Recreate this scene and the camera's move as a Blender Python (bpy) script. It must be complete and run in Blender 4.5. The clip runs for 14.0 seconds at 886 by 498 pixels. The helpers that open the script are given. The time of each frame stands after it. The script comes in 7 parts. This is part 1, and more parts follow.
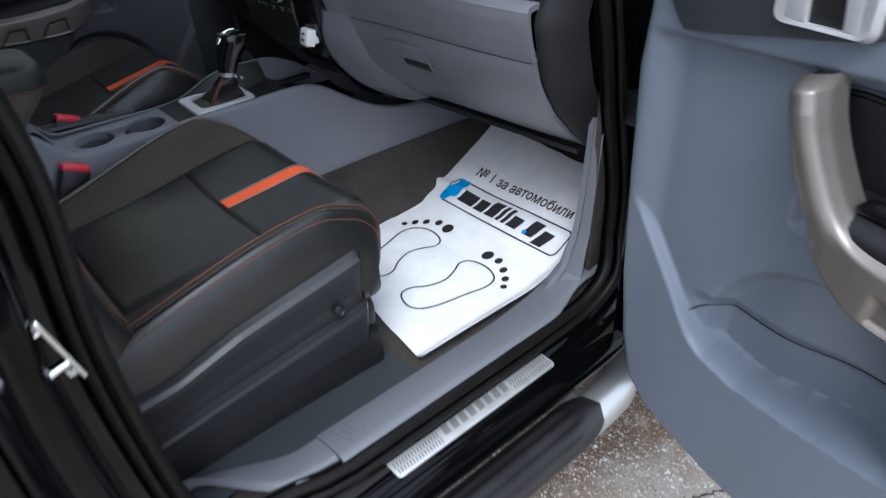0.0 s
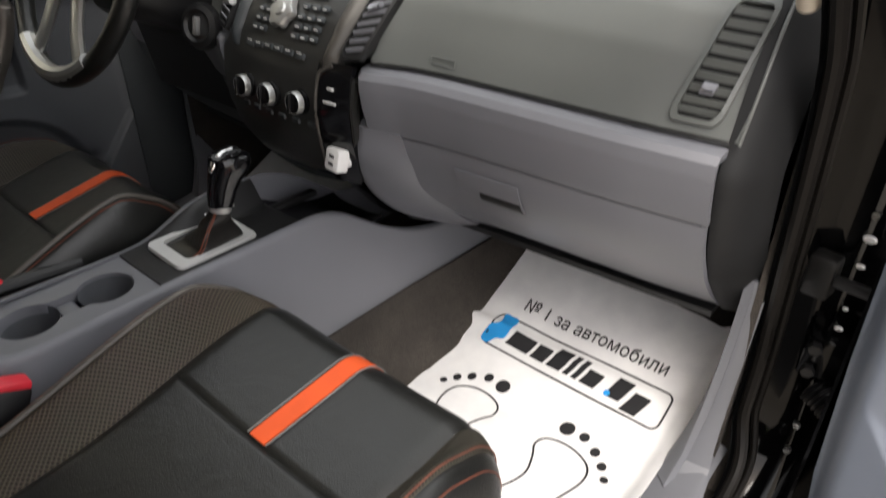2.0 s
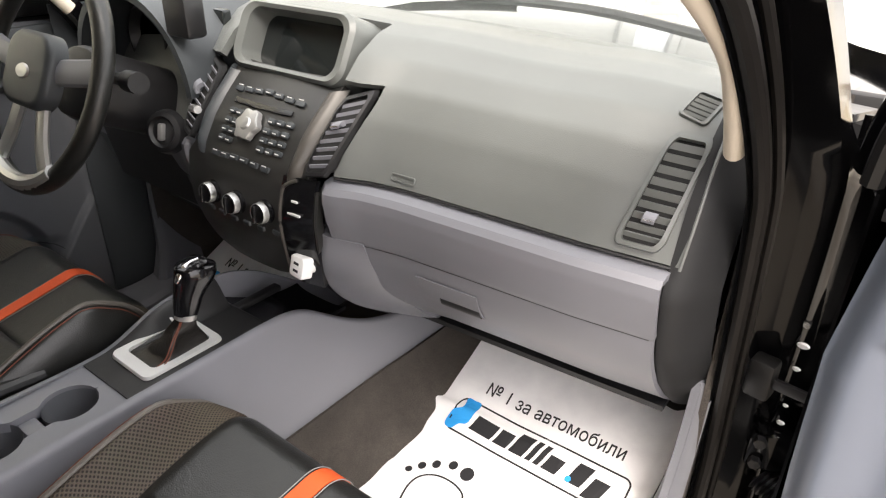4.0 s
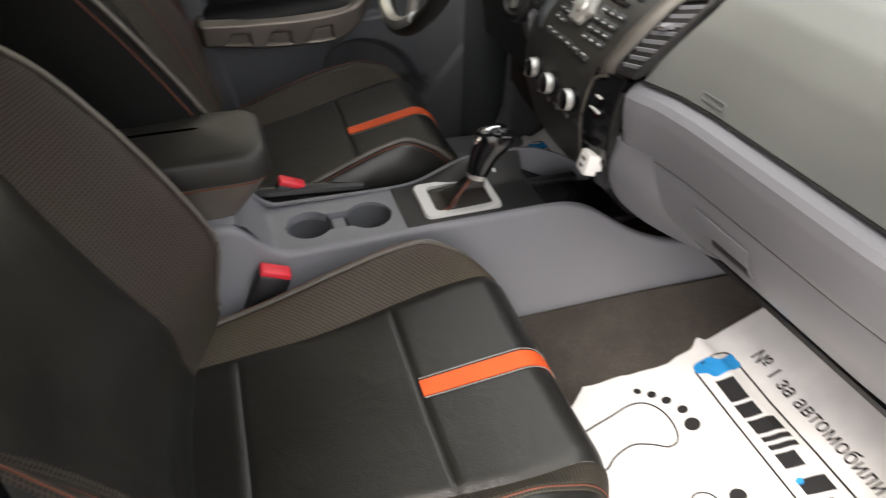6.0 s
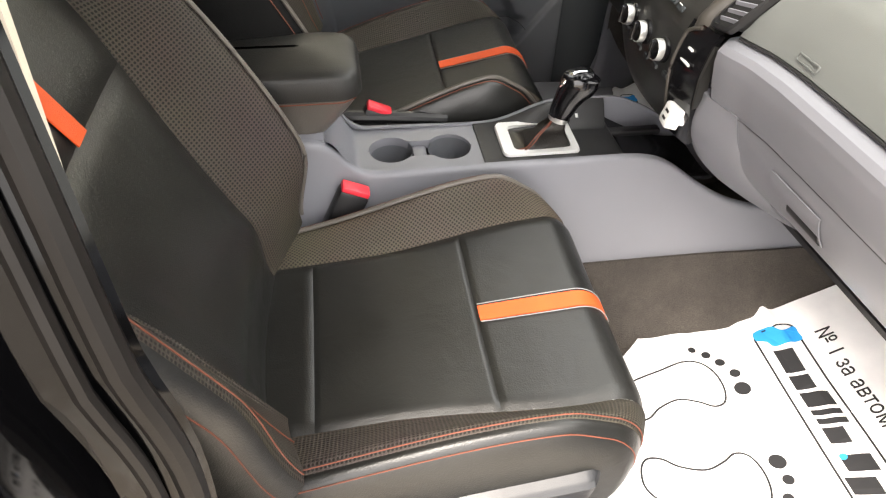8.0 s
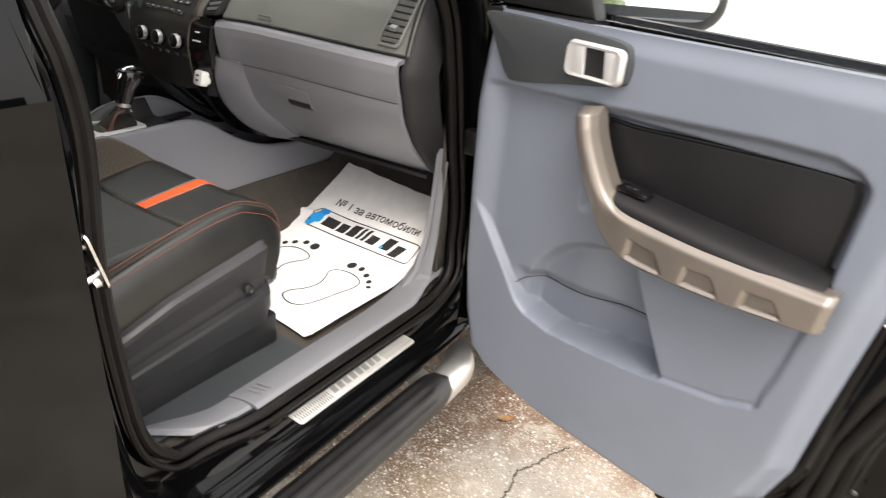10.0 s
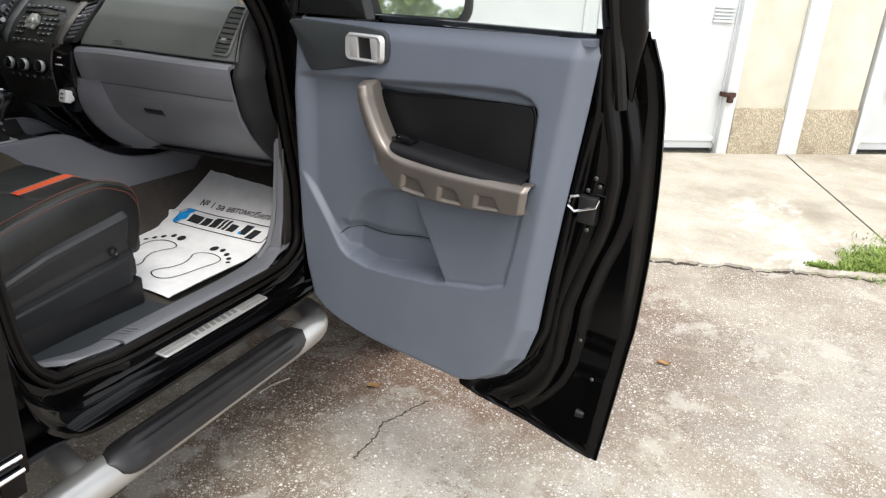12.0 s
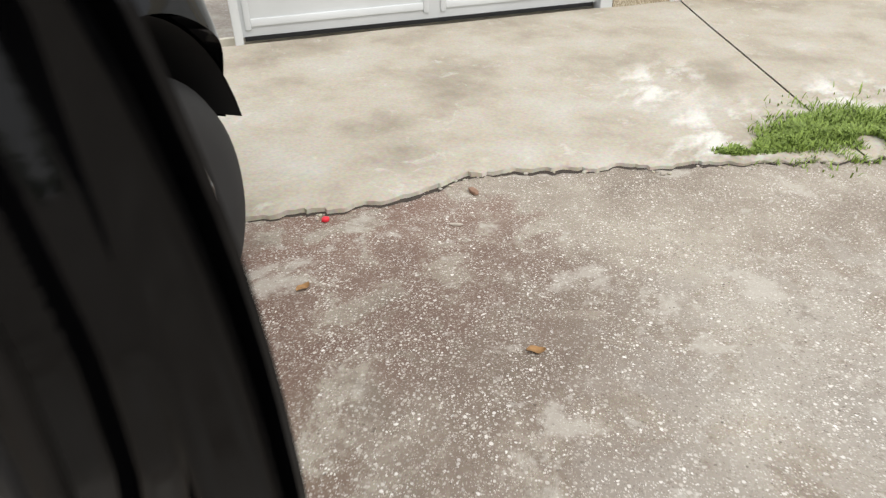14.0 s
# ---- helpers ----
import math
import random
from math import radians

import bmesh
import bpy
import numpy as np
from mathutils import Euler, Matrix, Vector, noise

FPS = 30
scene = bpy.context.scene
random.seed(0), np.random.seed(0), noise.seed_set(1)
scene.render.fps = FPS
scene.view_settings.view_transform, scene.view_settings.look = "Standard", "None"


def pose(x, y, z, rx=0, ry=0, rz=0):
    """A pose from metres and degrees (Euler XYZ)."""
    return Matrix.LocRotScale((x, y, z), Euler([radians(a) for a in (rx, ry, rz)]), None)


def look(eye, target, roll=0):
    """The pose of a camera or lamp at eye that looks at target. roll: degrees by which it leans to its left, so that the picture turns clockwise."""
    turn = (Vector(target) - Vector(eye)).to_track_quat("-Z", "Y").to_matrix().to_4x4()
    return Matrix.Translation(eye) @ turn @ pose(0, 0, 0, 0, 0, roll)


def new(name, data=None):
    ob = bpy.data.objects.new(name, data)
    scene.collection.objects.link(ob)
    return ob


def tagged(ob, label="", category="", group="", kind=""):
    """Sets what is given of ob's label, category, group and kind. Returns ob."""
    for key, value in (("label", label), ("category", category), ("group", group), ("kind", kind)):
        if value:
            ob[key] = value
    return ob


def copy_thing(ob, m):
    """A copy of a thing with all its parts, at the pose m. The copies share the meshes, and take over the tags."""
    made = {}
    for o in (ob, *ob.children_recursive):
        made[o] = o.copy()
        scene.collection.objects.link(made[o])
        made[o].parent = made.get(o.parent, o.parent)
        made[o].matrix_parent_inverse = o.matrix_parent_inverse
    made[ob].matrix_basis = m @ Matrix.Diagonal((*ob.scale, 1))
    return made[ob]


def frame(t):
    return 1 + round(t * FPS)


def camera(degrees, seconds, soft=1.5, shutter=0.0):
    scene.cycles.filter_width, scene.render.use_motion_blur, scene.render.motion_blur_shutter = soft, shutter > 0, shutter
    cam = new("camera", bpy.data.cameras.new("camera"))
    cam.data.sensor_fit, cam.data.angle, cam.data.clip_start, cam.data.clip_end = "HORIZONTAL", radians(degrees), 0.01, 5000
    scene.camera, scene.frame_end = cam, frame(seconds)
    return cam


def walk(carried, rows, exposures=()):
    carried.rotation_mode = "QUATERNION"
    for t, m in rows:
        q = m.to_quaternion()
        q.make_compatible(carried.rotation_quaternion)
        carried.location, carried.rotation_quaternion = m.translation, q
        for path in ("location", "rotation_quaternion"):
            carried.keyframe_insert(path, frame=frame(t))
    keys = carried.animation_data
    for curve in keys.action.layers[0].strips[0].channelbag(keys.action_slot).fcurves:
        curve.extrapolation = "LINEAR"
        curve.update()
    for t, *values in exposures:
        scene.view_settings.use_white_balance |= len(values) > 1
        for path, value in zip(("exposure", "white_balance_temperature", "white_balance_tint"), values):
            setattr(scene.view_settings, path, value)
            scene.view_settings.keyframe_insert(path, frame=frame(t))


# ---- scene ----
cam = camera(66.5, 14.0, soft=1.2, shutter=0.3)
PATH = [
    (0, (1.383, 0.272, 1.528), (0.099, 1.328, 0.416), -3.4),
    (0.5, (1.086, 0.340, 1.514), (-0.048, 1.539, 0.385), -2.7),
    (1, (0.951, 0.322, 1.517), (-0.075, 1.616, 0.388), -1.3),
    (1.5, (0.905, 0.347, 1.521), (-0.183, 1.602, 0.406), -1.2),
    (2, (0.868, 0.358, 1.548), (-0.240, 1.658, 0.507), 0.2),
    (2.2, (0.852, 0.335, 1.581), (-0.231, 1.747, 0.667), 1.6),
    (4.3, (0.862, 0.372, 1.654), (-0.182, 1.785, 0.698), 0.6),
    (4.5, (0.895, 0.352, 1.640), (-0.068, 1.783, 0.629), 1.4),
    (5, (0.956, 0.332, 1.637), (-0.005, 1.715, 0.557), 0.1),
    (5.5, (0.961, 0.387, 1.651), (-0.287, 1.445, 0.500), -1.3),
    (6, (0.932, 0.471, 1.671), (-0.564, 0.967, 0.438), 0.9),
    (6.5, (0.916, 0.468, 1.718), (-0.632, 0.726, 0.479), -0.6),
    (7, (0.922, 0.447, 1.734), (-0.650, 0.677, 0.519), 0.4),
    (7.5, (0.970, 0.448, 1.694), (-0.525, 0.671, 0.384), 2.2),
    (8, (0.983, 0.469, 1.681), (-0.465, 0.725, 0.326), 2.2),
    (8.5, (1.026, 0.446, 1.681), (-0.468, 0.911, 0.437), 1.4),
    (9, (1.159, 0.264, 1.625), (-0.145, 1.281, 0.498), -1.1),
    (9.2, (1.217, 0.194, 1.608), (0.048, 1.379, 0.502), 2.1),
    (11.3, (1.931, -0.362, 1.489), (1.153, 1.335, 0.772), 3.5),
    (11.5, (1.937, -0.358, 1.490), (1.170, 1.344, 0.772), 3.2),
    (12, (1.941, -0.353, 1.491), (1.180, 1.342, 0.750), 2.8),
    (12.5, (1.976, -0.247, 1.472), (1.302, 1.428, 0.611), 1.3),
    (13, (2.032, 0.117, 1.431), (1.446, 1.745, 0.429), 2.0),
    (13.5, (2.021, 0.449, 1.412), (1.499, 2.096, 0.405), 0.9),
    (14, (1.959, 0.799, 1.339), (1.487, 2.425, 0.272), -1.4),
]
EXPOSURES = [
    (0.0, 1.1, 5500, 9), (0.5, 1.25, 6000, 10), (1.5, 1.25, 6550, 11), (2.2, 1.65, 6800, 12), (4.3, 2.25, 6900, 14),
    (5.5, 2.2, 6950, 14), (6.1, 2.06, 7000, 12), (6.6, 2.35, 7050, 12), (7.0, 2.8, 7100, 12), (7.5, 3.05, 7100, 12), (8.5, 2.88, 7100, 12), (9.2, 2.5, 7100, 12), (11.3, 1.1, 6500, 9), (12.5, 0.88, 6350, 9), (14.0, 0.42, 6450, 9),
]
walk(cam, [(t, look(eye, target, roll)) for t, eye, target, roll in PATH], EXPOSURES)

# ---- world and light: a bright overcast day ----
world = bpy.data.worlds.new("sky_world")
scene.world = world
world.use_nodes = True
wn = world.node_tree.nodes
wl = world.node_tree.links
sky = wn.new("ShaderNodeTexSky")
sky.sky_type = "NISHITA"
sky.sun_disc = False
sky.sun_elevation = radians(58)
sky.sun_rotation = radians(150)
sky.air_density, sky.dust_density, sky.ozone_density = 1.0, 6.0, 1.0
soften = wn.new("ShaderNodeMix")
soften.data_type = "RGBA"
soften.inputs[0].default_value = 0.72
soften.inputs[7].default_value = (9.0, 9.0, 9.2, 1)
wl.new(sky.outputs[0], soften.inputs[6])
wl.new(soften.outputs[2], wn["Background"].inputs["Color"])
wn["Background"].inputs["Strength"].default_value = 0.12
sun_data = bpy.data.lights.new("sun", "SUN")
sun_data.energy, sun_data.angle, sun_data.color = 1.2, radians(25), (1.0, 0.97, 0.92)
sun = new("sun", sun_data)
sun.matrix_world = look((6, -5, 12), (0, 0, 0))


# ---- materials ----
def mat(name, color, rough=0.5, metal=0.0, vary=0.15, scale=6.0, grain=400.0, bump=0.15, coat=0.0, spec=0.5, color2=None, rvary=0.12, crease=0.0):
    """A surface with broad stains and a fine grain."""
    m = bpy.data.materials.new(name)
    m.use_nodes = True
    n, l = m.node_tree.nodes, m.node_tree.links
    b = n["Principled BSDF"]
    b.inputs["Roughness"].default_value = rough
    b.inputs["Metallic"].default_value = metal
    b.inputs["Coat Weight"].default_value = coat
    b.inputs["Coat Roughness"].default_value = 0.05
    b.inputs["Specular IOR Level"].default_value = spec
    tc = n.new("ShaderNodeTexCoord")
    big = n.new("ShaderNodeTexNoise")
    big.inputs["Scale"].default_value, big.inputs["Detail"].default_value = scale, 6
    l.new(tc.outputs["Object"], big.inputs["Vector"])
    fine = n.new("ShaderNodeTexNoise")
    fine.inputs["Scale"].default_value, fine.inputs["Detail"].default_value = grain, 2
    l.new(tc.outputs["Object"], fine.inputs["Vector"])
    ramp = n.new("ShaderNodeMix")
    ramp.data_type = "RGBA"
    c2 = color2 or tuple(c * (1 - vary) for c in color)
    ramp.inputs[6].default_value, ramp.inputs[7].default_value = (*c2, 1), (*color, 1)
    rng = n.new("ShaderNodeMapRange")
    rng.inputs[1].default_value, rng.inputs[2].default_value = 0.35, 0.65
    l.new(big.outputs[0], rng.inputs[0])
    l.new(rng.outputs[0], ramp.inputs[0])
    l.new(ramp.outputs[2], b.inputs["Base Color"])
    rr = n.new("ShaderNodeMapRange")
    rr.inputs[3].default_value, rr.inputs[4].default_value = max(0.02, rough - rvary), min(1, rough + rvary)
    l.new(big.outputs[0], rr.inputs[0])
    l.new(rr.outputs[0], b.inputs["Roughness"])
    if bump:
        bp = n.new("ShaderNodeBump")
        bp.inputs["Strength"].default_value, bp.inputs["Distance"].default_value = bump, 0.0015
        l.new(fine.outputs[0], bp.inputs["Height"])
        l.new(bp.outputs[0], b.inputs["Normal"])
        if crease:
            fold = n.new("ShaderNodeTexNoise")
            fold.inputs["Scale"].default_value, fold.inputs["Detail"].default_value, fold.inputs["Distortion"].default_value = 16.0, 4, 1.2
            l.new(tc.outputs["Object"], fold.inputs["Vector"])
            bf = n.new("ShaderNodeBump")
            bf.inputs["Strength"].default_value, bf.inputs["Distance"].default_value = crease, 0.012
            l.new(fold.outputs[0], bf.inputs["Height"])
            l.new(bf.outputs[0], bp.inputs["Normal"])
    return m


def node_mat(name):
    m = bpy.data.materials.new(name)
    m.use_nodes = True
    n, l = m.node_tree.nodes, m.node_tree.links
    tc = n.new("ShaderNodeTexCoord")
    return m, n, l, n["Principled BSDF"], tc.outputs["Object"]


def tex(n, l, kind, vec, scale, **kw):
    t = n.new("ShaderNodeTex" + kind)
    t.inputs["Scale"].default_value = scale
    for key, value in kw.items():
        if key in t.inputs:
            t.inputs[key].default_value = value
    if "feature" in kw:
        t.feature = kw["feature"]
    l.new(vec, t.inputs["Vector"])
    return t


def ramp_of(n, l, source, *stops):
    r = n.new("ShaderNodeValToRGB")
    e = r.color_ramp.elements
    while len(e) < len(stops):
        e.new(0.5)
    for k, (p, c) in enumerate(stops):
        e[k].position, e[k].color = p, (*c, 1)
    l.new(source, r.inputs[0])
    return r.outputs[0]


def mixed(n, l, fac, a, b, mode="MIX"):
    x = n.new("ShaderNodeMix")
    x.data_type, x.blend_type = "RGBA", mode
    for k, v in ((0, fac), (6, a), (7, b)):
        if isinstance(v, (int, float)):
            x.inputs[k].default_value = v
        elif isinstance(v, tuple):
            x.inputs[k].default_value = (*v, 1)
        else:
            l.new(v, x.inputs[k])
    return x.outputs[2]


def bumped(n, l, b, height, strength, distance):
    bp = n.new("ShaderNodeBump")
    bp.inputs["Strength"].default_value, bp.inputs["Distance"].default_value = strength, distance
    l.new(height, bp.inputs["Height"])
    l.new(bp.outputs[0], b.inputs["Normal"])


PAINT = mat("black_car_paint", (0.002, 0.002, 0.0023), 0.08, 0, 0.3, 3, 900, 0.0, spec=0.21, rvary=0.04)
SEAL = mat("black_rubber_seal", (0.006, 0.006, 0.006), 0.45, 0, 0.3, 20, 300, 0.1, spec=0.35)
SEAL_B = mat("brown_grey_rubber_seal", (0.0085, 0.0076, 0.007), 0.40, 0, 0.2, 20, 300, 0.06, spec=0.15)
PANEL = mat("grey_interior_plastic", (0.175, 0.178, 0.198), 0.48, 0, 0.07, 5, 900, 0.12)
# Open door's grey trim, with the skylight's blue mixed into its colour.
PANEL_W = mat("skylit_door_plastic", (0.134, 0.154, 0.192), 0.48, 0, 0.09, 5, 900, 0.12)
# Darkened panel grey; on the driver's door it stands in for shade.
PANEL_D = mat("darkened_interior_plastic", (0.10, 0.105, 0.115), 0.48, 0, 0.08, 5, 900, 0.15)
SILLP = mat("slate_sill_plastic", (0.15, 0.155, 0.172), 0.45, 0, 0.1, 5, 900, 0.15)
DASHP = mat("grey_dash_plastic", (0.15, 0.153, 0.17), 0.4, 0, 0.07, 5, 900, 0.12)
VALANCE = mat("charcoal_plastic", (0.019, 0.020, 0.022), 0.36, 0, 0.1, 8, 800, 0.15)
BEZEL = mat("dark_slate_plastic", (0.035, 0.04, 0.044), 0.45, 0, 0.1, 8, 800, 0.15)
PAD = mat("dark_dash_skin", (0.112, 0.119, 0.114), 0.35, 0, 0.12, 4, 1100, 0.25)
BLACK = mat("black_plastic", (0.012, 0.012, 0.013), 0.42, 0, 0.3, 10, 700, 0.15)
GLOSS = mat("gloss_black_plastic", (0.006, 0.006, 0.007), 0.12, 0, 0.2, 8, 600, 0.0, rvary=0.05)
LEATHER = mat("black_leather", (0.0125, 0.0128, 0.0118), 0.34, 0, 0.3, 9, 520, 0.3, crease=0.09, spec=0.55)
ORANGE = mat("orange_cloth", (0.74, 0.092, 0.016), 0.6, 0, 0.12, 30, 900, 0.4)
STITCH = mat("orange_thread", (0.16, 0.045, 0.024), 0.7, 0, 0.2, 60, 900, 0.3)
SILVER = mat("silver_plastic", (0.5, 0.5, 0.49), 0.32, 0.75, 0.08, 12, 700, 0.05)
BRONZE = mat("satin_titanium_trim", (0.20, 0.178, 0.158), 0.36, 0.6, 0.1, 14, 900, 0.05)
BRIGHT = mat("bright_silver_plastic", (0.68, 0.68, 0.67), 0.4, 0.3, 0.06, 14, 600, 0.03)
DULL = mat("dull_zinc", (0.10, 0.10, 0.095), 0.5, 0.7, 0.15, 40, 400, 0.1)
SCUFF_D = mat("dull_aluminium", (0.38, 0.38, 0.37), 0.5, 0.7, 0.12, 30, 700, 0.1)
ALLOY = mat("bright_alloy", (0.72, 0.72, 0.72), 0.25, 0.8, 0.06, 12, 700, 0.02)
CHROME = mat("chrome", (0.85, 0.85, 0.86), 0.1, 1.0, 0.05, 10, 500, 0.0, rvary=0.05)
WHITE_P = mat("white_plastic", (0.8, 0.8, 0.79), 0.35, 0, 0.04, 10, 500, 0.02)
RED_P = mat("red_plastic", (0.75, 0.03, 0.05), 0.4, 0, 0.1, 20, 500, 0.02)
CREAM = mat("cream_pillar_trim", (0.56, 0.5, 0.41), 0.6, 0, 0.08, 10, 800, 0.2)
STEEL = mat("zinc_steel", (0.62, 0.62, 0.6), 0.28, 1.0, 0.15, 40, 400, 0.1)
ALU = mat("brushed_aluminium", (0.72, 0.72, 0.71), 0.5, 0.7, 0.12, 30, 700, 0.1)
INK = mat("black_ink", (0.012, 0.012, 0.014), 0.8, 0, 0.1, 40, 500, 0.0)
BLUE_INK = mat("blue_ink", (0.01, 0.3, 0.72), 0.7, 0, 0.06, 40, 500, 0.0)
TYRE = mat("tyre_rubber", (0.018, 0.018, 0.018), 0.75, 0, 0.3, 12, 300, 0.3)
DARK_METAL = mat("underbody_black", (0.01, 0.01, 0.01), 0.7, 0, 0.4, 8, 200, 0.2)
GREEN_CAP = mat("dark_display_glass", (0.01, 0.012, 0.012), 0.08, 0, 0.1, 8, 500, 0.0, rvary=0.03)


def glass_mat(name="window_glass", tint=(0.93, 0.95, 0.94)):
    m = bpy.data.materials.new(name)
    m.use_nodes = True
    n, l = m.node_tree.nodes, m.node_tree.links
    n.remove(n["Principled BSDF"])
    tr = n.new("ShaderNodeBsdfTransparent")
    tr.inputs[0].default_value = (*tint, 1)
    gl = n.new("ShaderNodeBsdfGlossy")
    gl.inputs["Roughness"].default_value = 0.02
    lw = n.new("ShaderNodeLayerWeight")
    lw.inputs["Blend"].default_value = 0.5
    pw = n.new("ShaderNodeMath")
    pw.operation = 'POWER'
    pw.inputs[1].default_value = 5.0
    fr = n.new("ShaderNodeMath")
    fr.operation = 'MULTIPLY_ADD'
    fr.inputs[1].default_value = 0.85
    fr.inputs[2].default_value = 0.04
    mx = n.new("ShaderNodeMixShader")
    l.new(lw.outputs["Facing"], pw.inputs[0])
    l.new(pw.outputs[0], fr.inputs[0])
    l.new(fr.outputs[0], mx.inputs[0])
    l.new(tr.outputs[0], mx.inputs[1])
    l.new(gl.outputs[0], mx.inputs[2])
    l.new(mx.outputs[0], n["Material Output"].inputs[0])
    return m


GLASS = glass_mat()
GLASS_T = glass_mat("dark_tinted_glass", (0.10, 0.105, 0.10))


def mesh_cloth(name, low, high, turn=45.0):
    """Spacer mesh: warm grey threads round rows of dark holes."""
    m, n, l, b, vec = node_mat(name)
    tc = n.new("ShaderNodeTexCoord")
    mp = n.new("ShaderNodeMapping")
    mp.inputs["Rotation"].default_value = (0, 0, radians(turn))
    l.new(tc.outputs["UV"], mp.inputs["Vector"])
    ck = tex(n, l, "Voronoi", mp.outputs[0], 200.0, Randomness=0.0)
    hole = ramp_of(n, l, ck.outputs["Distance"], (0.24, low), (0.40, high))
    wv = tex(n, l, "Noise", mp.outputs[0], 900.0, Detail=2.0)
    c = mixed(n, l, 0.35, hole, wv.outputs["Color"], "OVERLAY")
    big = tex(n, l, "Noise", vec, 7.0, Detail=5.0)
    l.new(mixed(n, l, 0.22, c, big.outputs["Color"], "OVERLAY"), b.inputs["Base Color"])
    b.inputs["Roughness"].default_value = 0.72
    b.inputs["Specular IOR Level"].default_value = 0.3
    bumped(n, l, b, ck.outputs["Distance"], 0.6, 0.002)
    return m


MESH = mesh_cloth("woven_mesh_cloth", (0.015, 0.012, 0.010), (0.070, 0.055, 0.042))
MESH_D = mesh_cloth("dark_woven_mesh_cloth", (0.010, 0.0085, 0.007), (0.048, 0.039, 0.031), 0.0)


def carpet_mat():
    m, n, l, b, vec = node_mat("dark_brown_carpet")
    a = tex(n, l, "Noise", vec, 700.0, Detail=4.0)
    c = tex(n, l, "Noise", vec, 14.0, Detail=7.0, Roughness=0.65)
    col = ramp_of(n, l, a.outputs[0], (0.3, (0.026, 0.022, 0.019)), (0.7, (0.098, 0.086, 0.075)))
    l.new(mixed(n, l, 0.55, col, ramp_of(n, l, c.outputs[0], (0.3, (0.35, 0.33, 0.31)), (0.7, (1, 0.98, 0.94))), "MULTIPLY"), b.inputs["Base Color"])
    b.inputs["Roughness"].default_value = 0.95
    bumped(n, l, b, a.outputs[0], 0.8, 0.004)
    return m


CARPET = carpet_mat()


def paper_mat():
    m, n, l, b, vec = node_mat("white_paper")
    a = tex(n, l, "Noise", vec, 26.0, Detail=8.0)
    b.inputs["Roughness"].default_value = 0.85
    l.new(ramp_of(n, l, a.outputs[0], (0.3, (0.76, 0.76, 0.77)), (0.7, (0.84, 0.84, 0.84))), b.inputs["Base Color"])
    bumped(n, l, b, a.outputs[0], 0.12, 0.01)
    return m


PAPER = paper_mat()


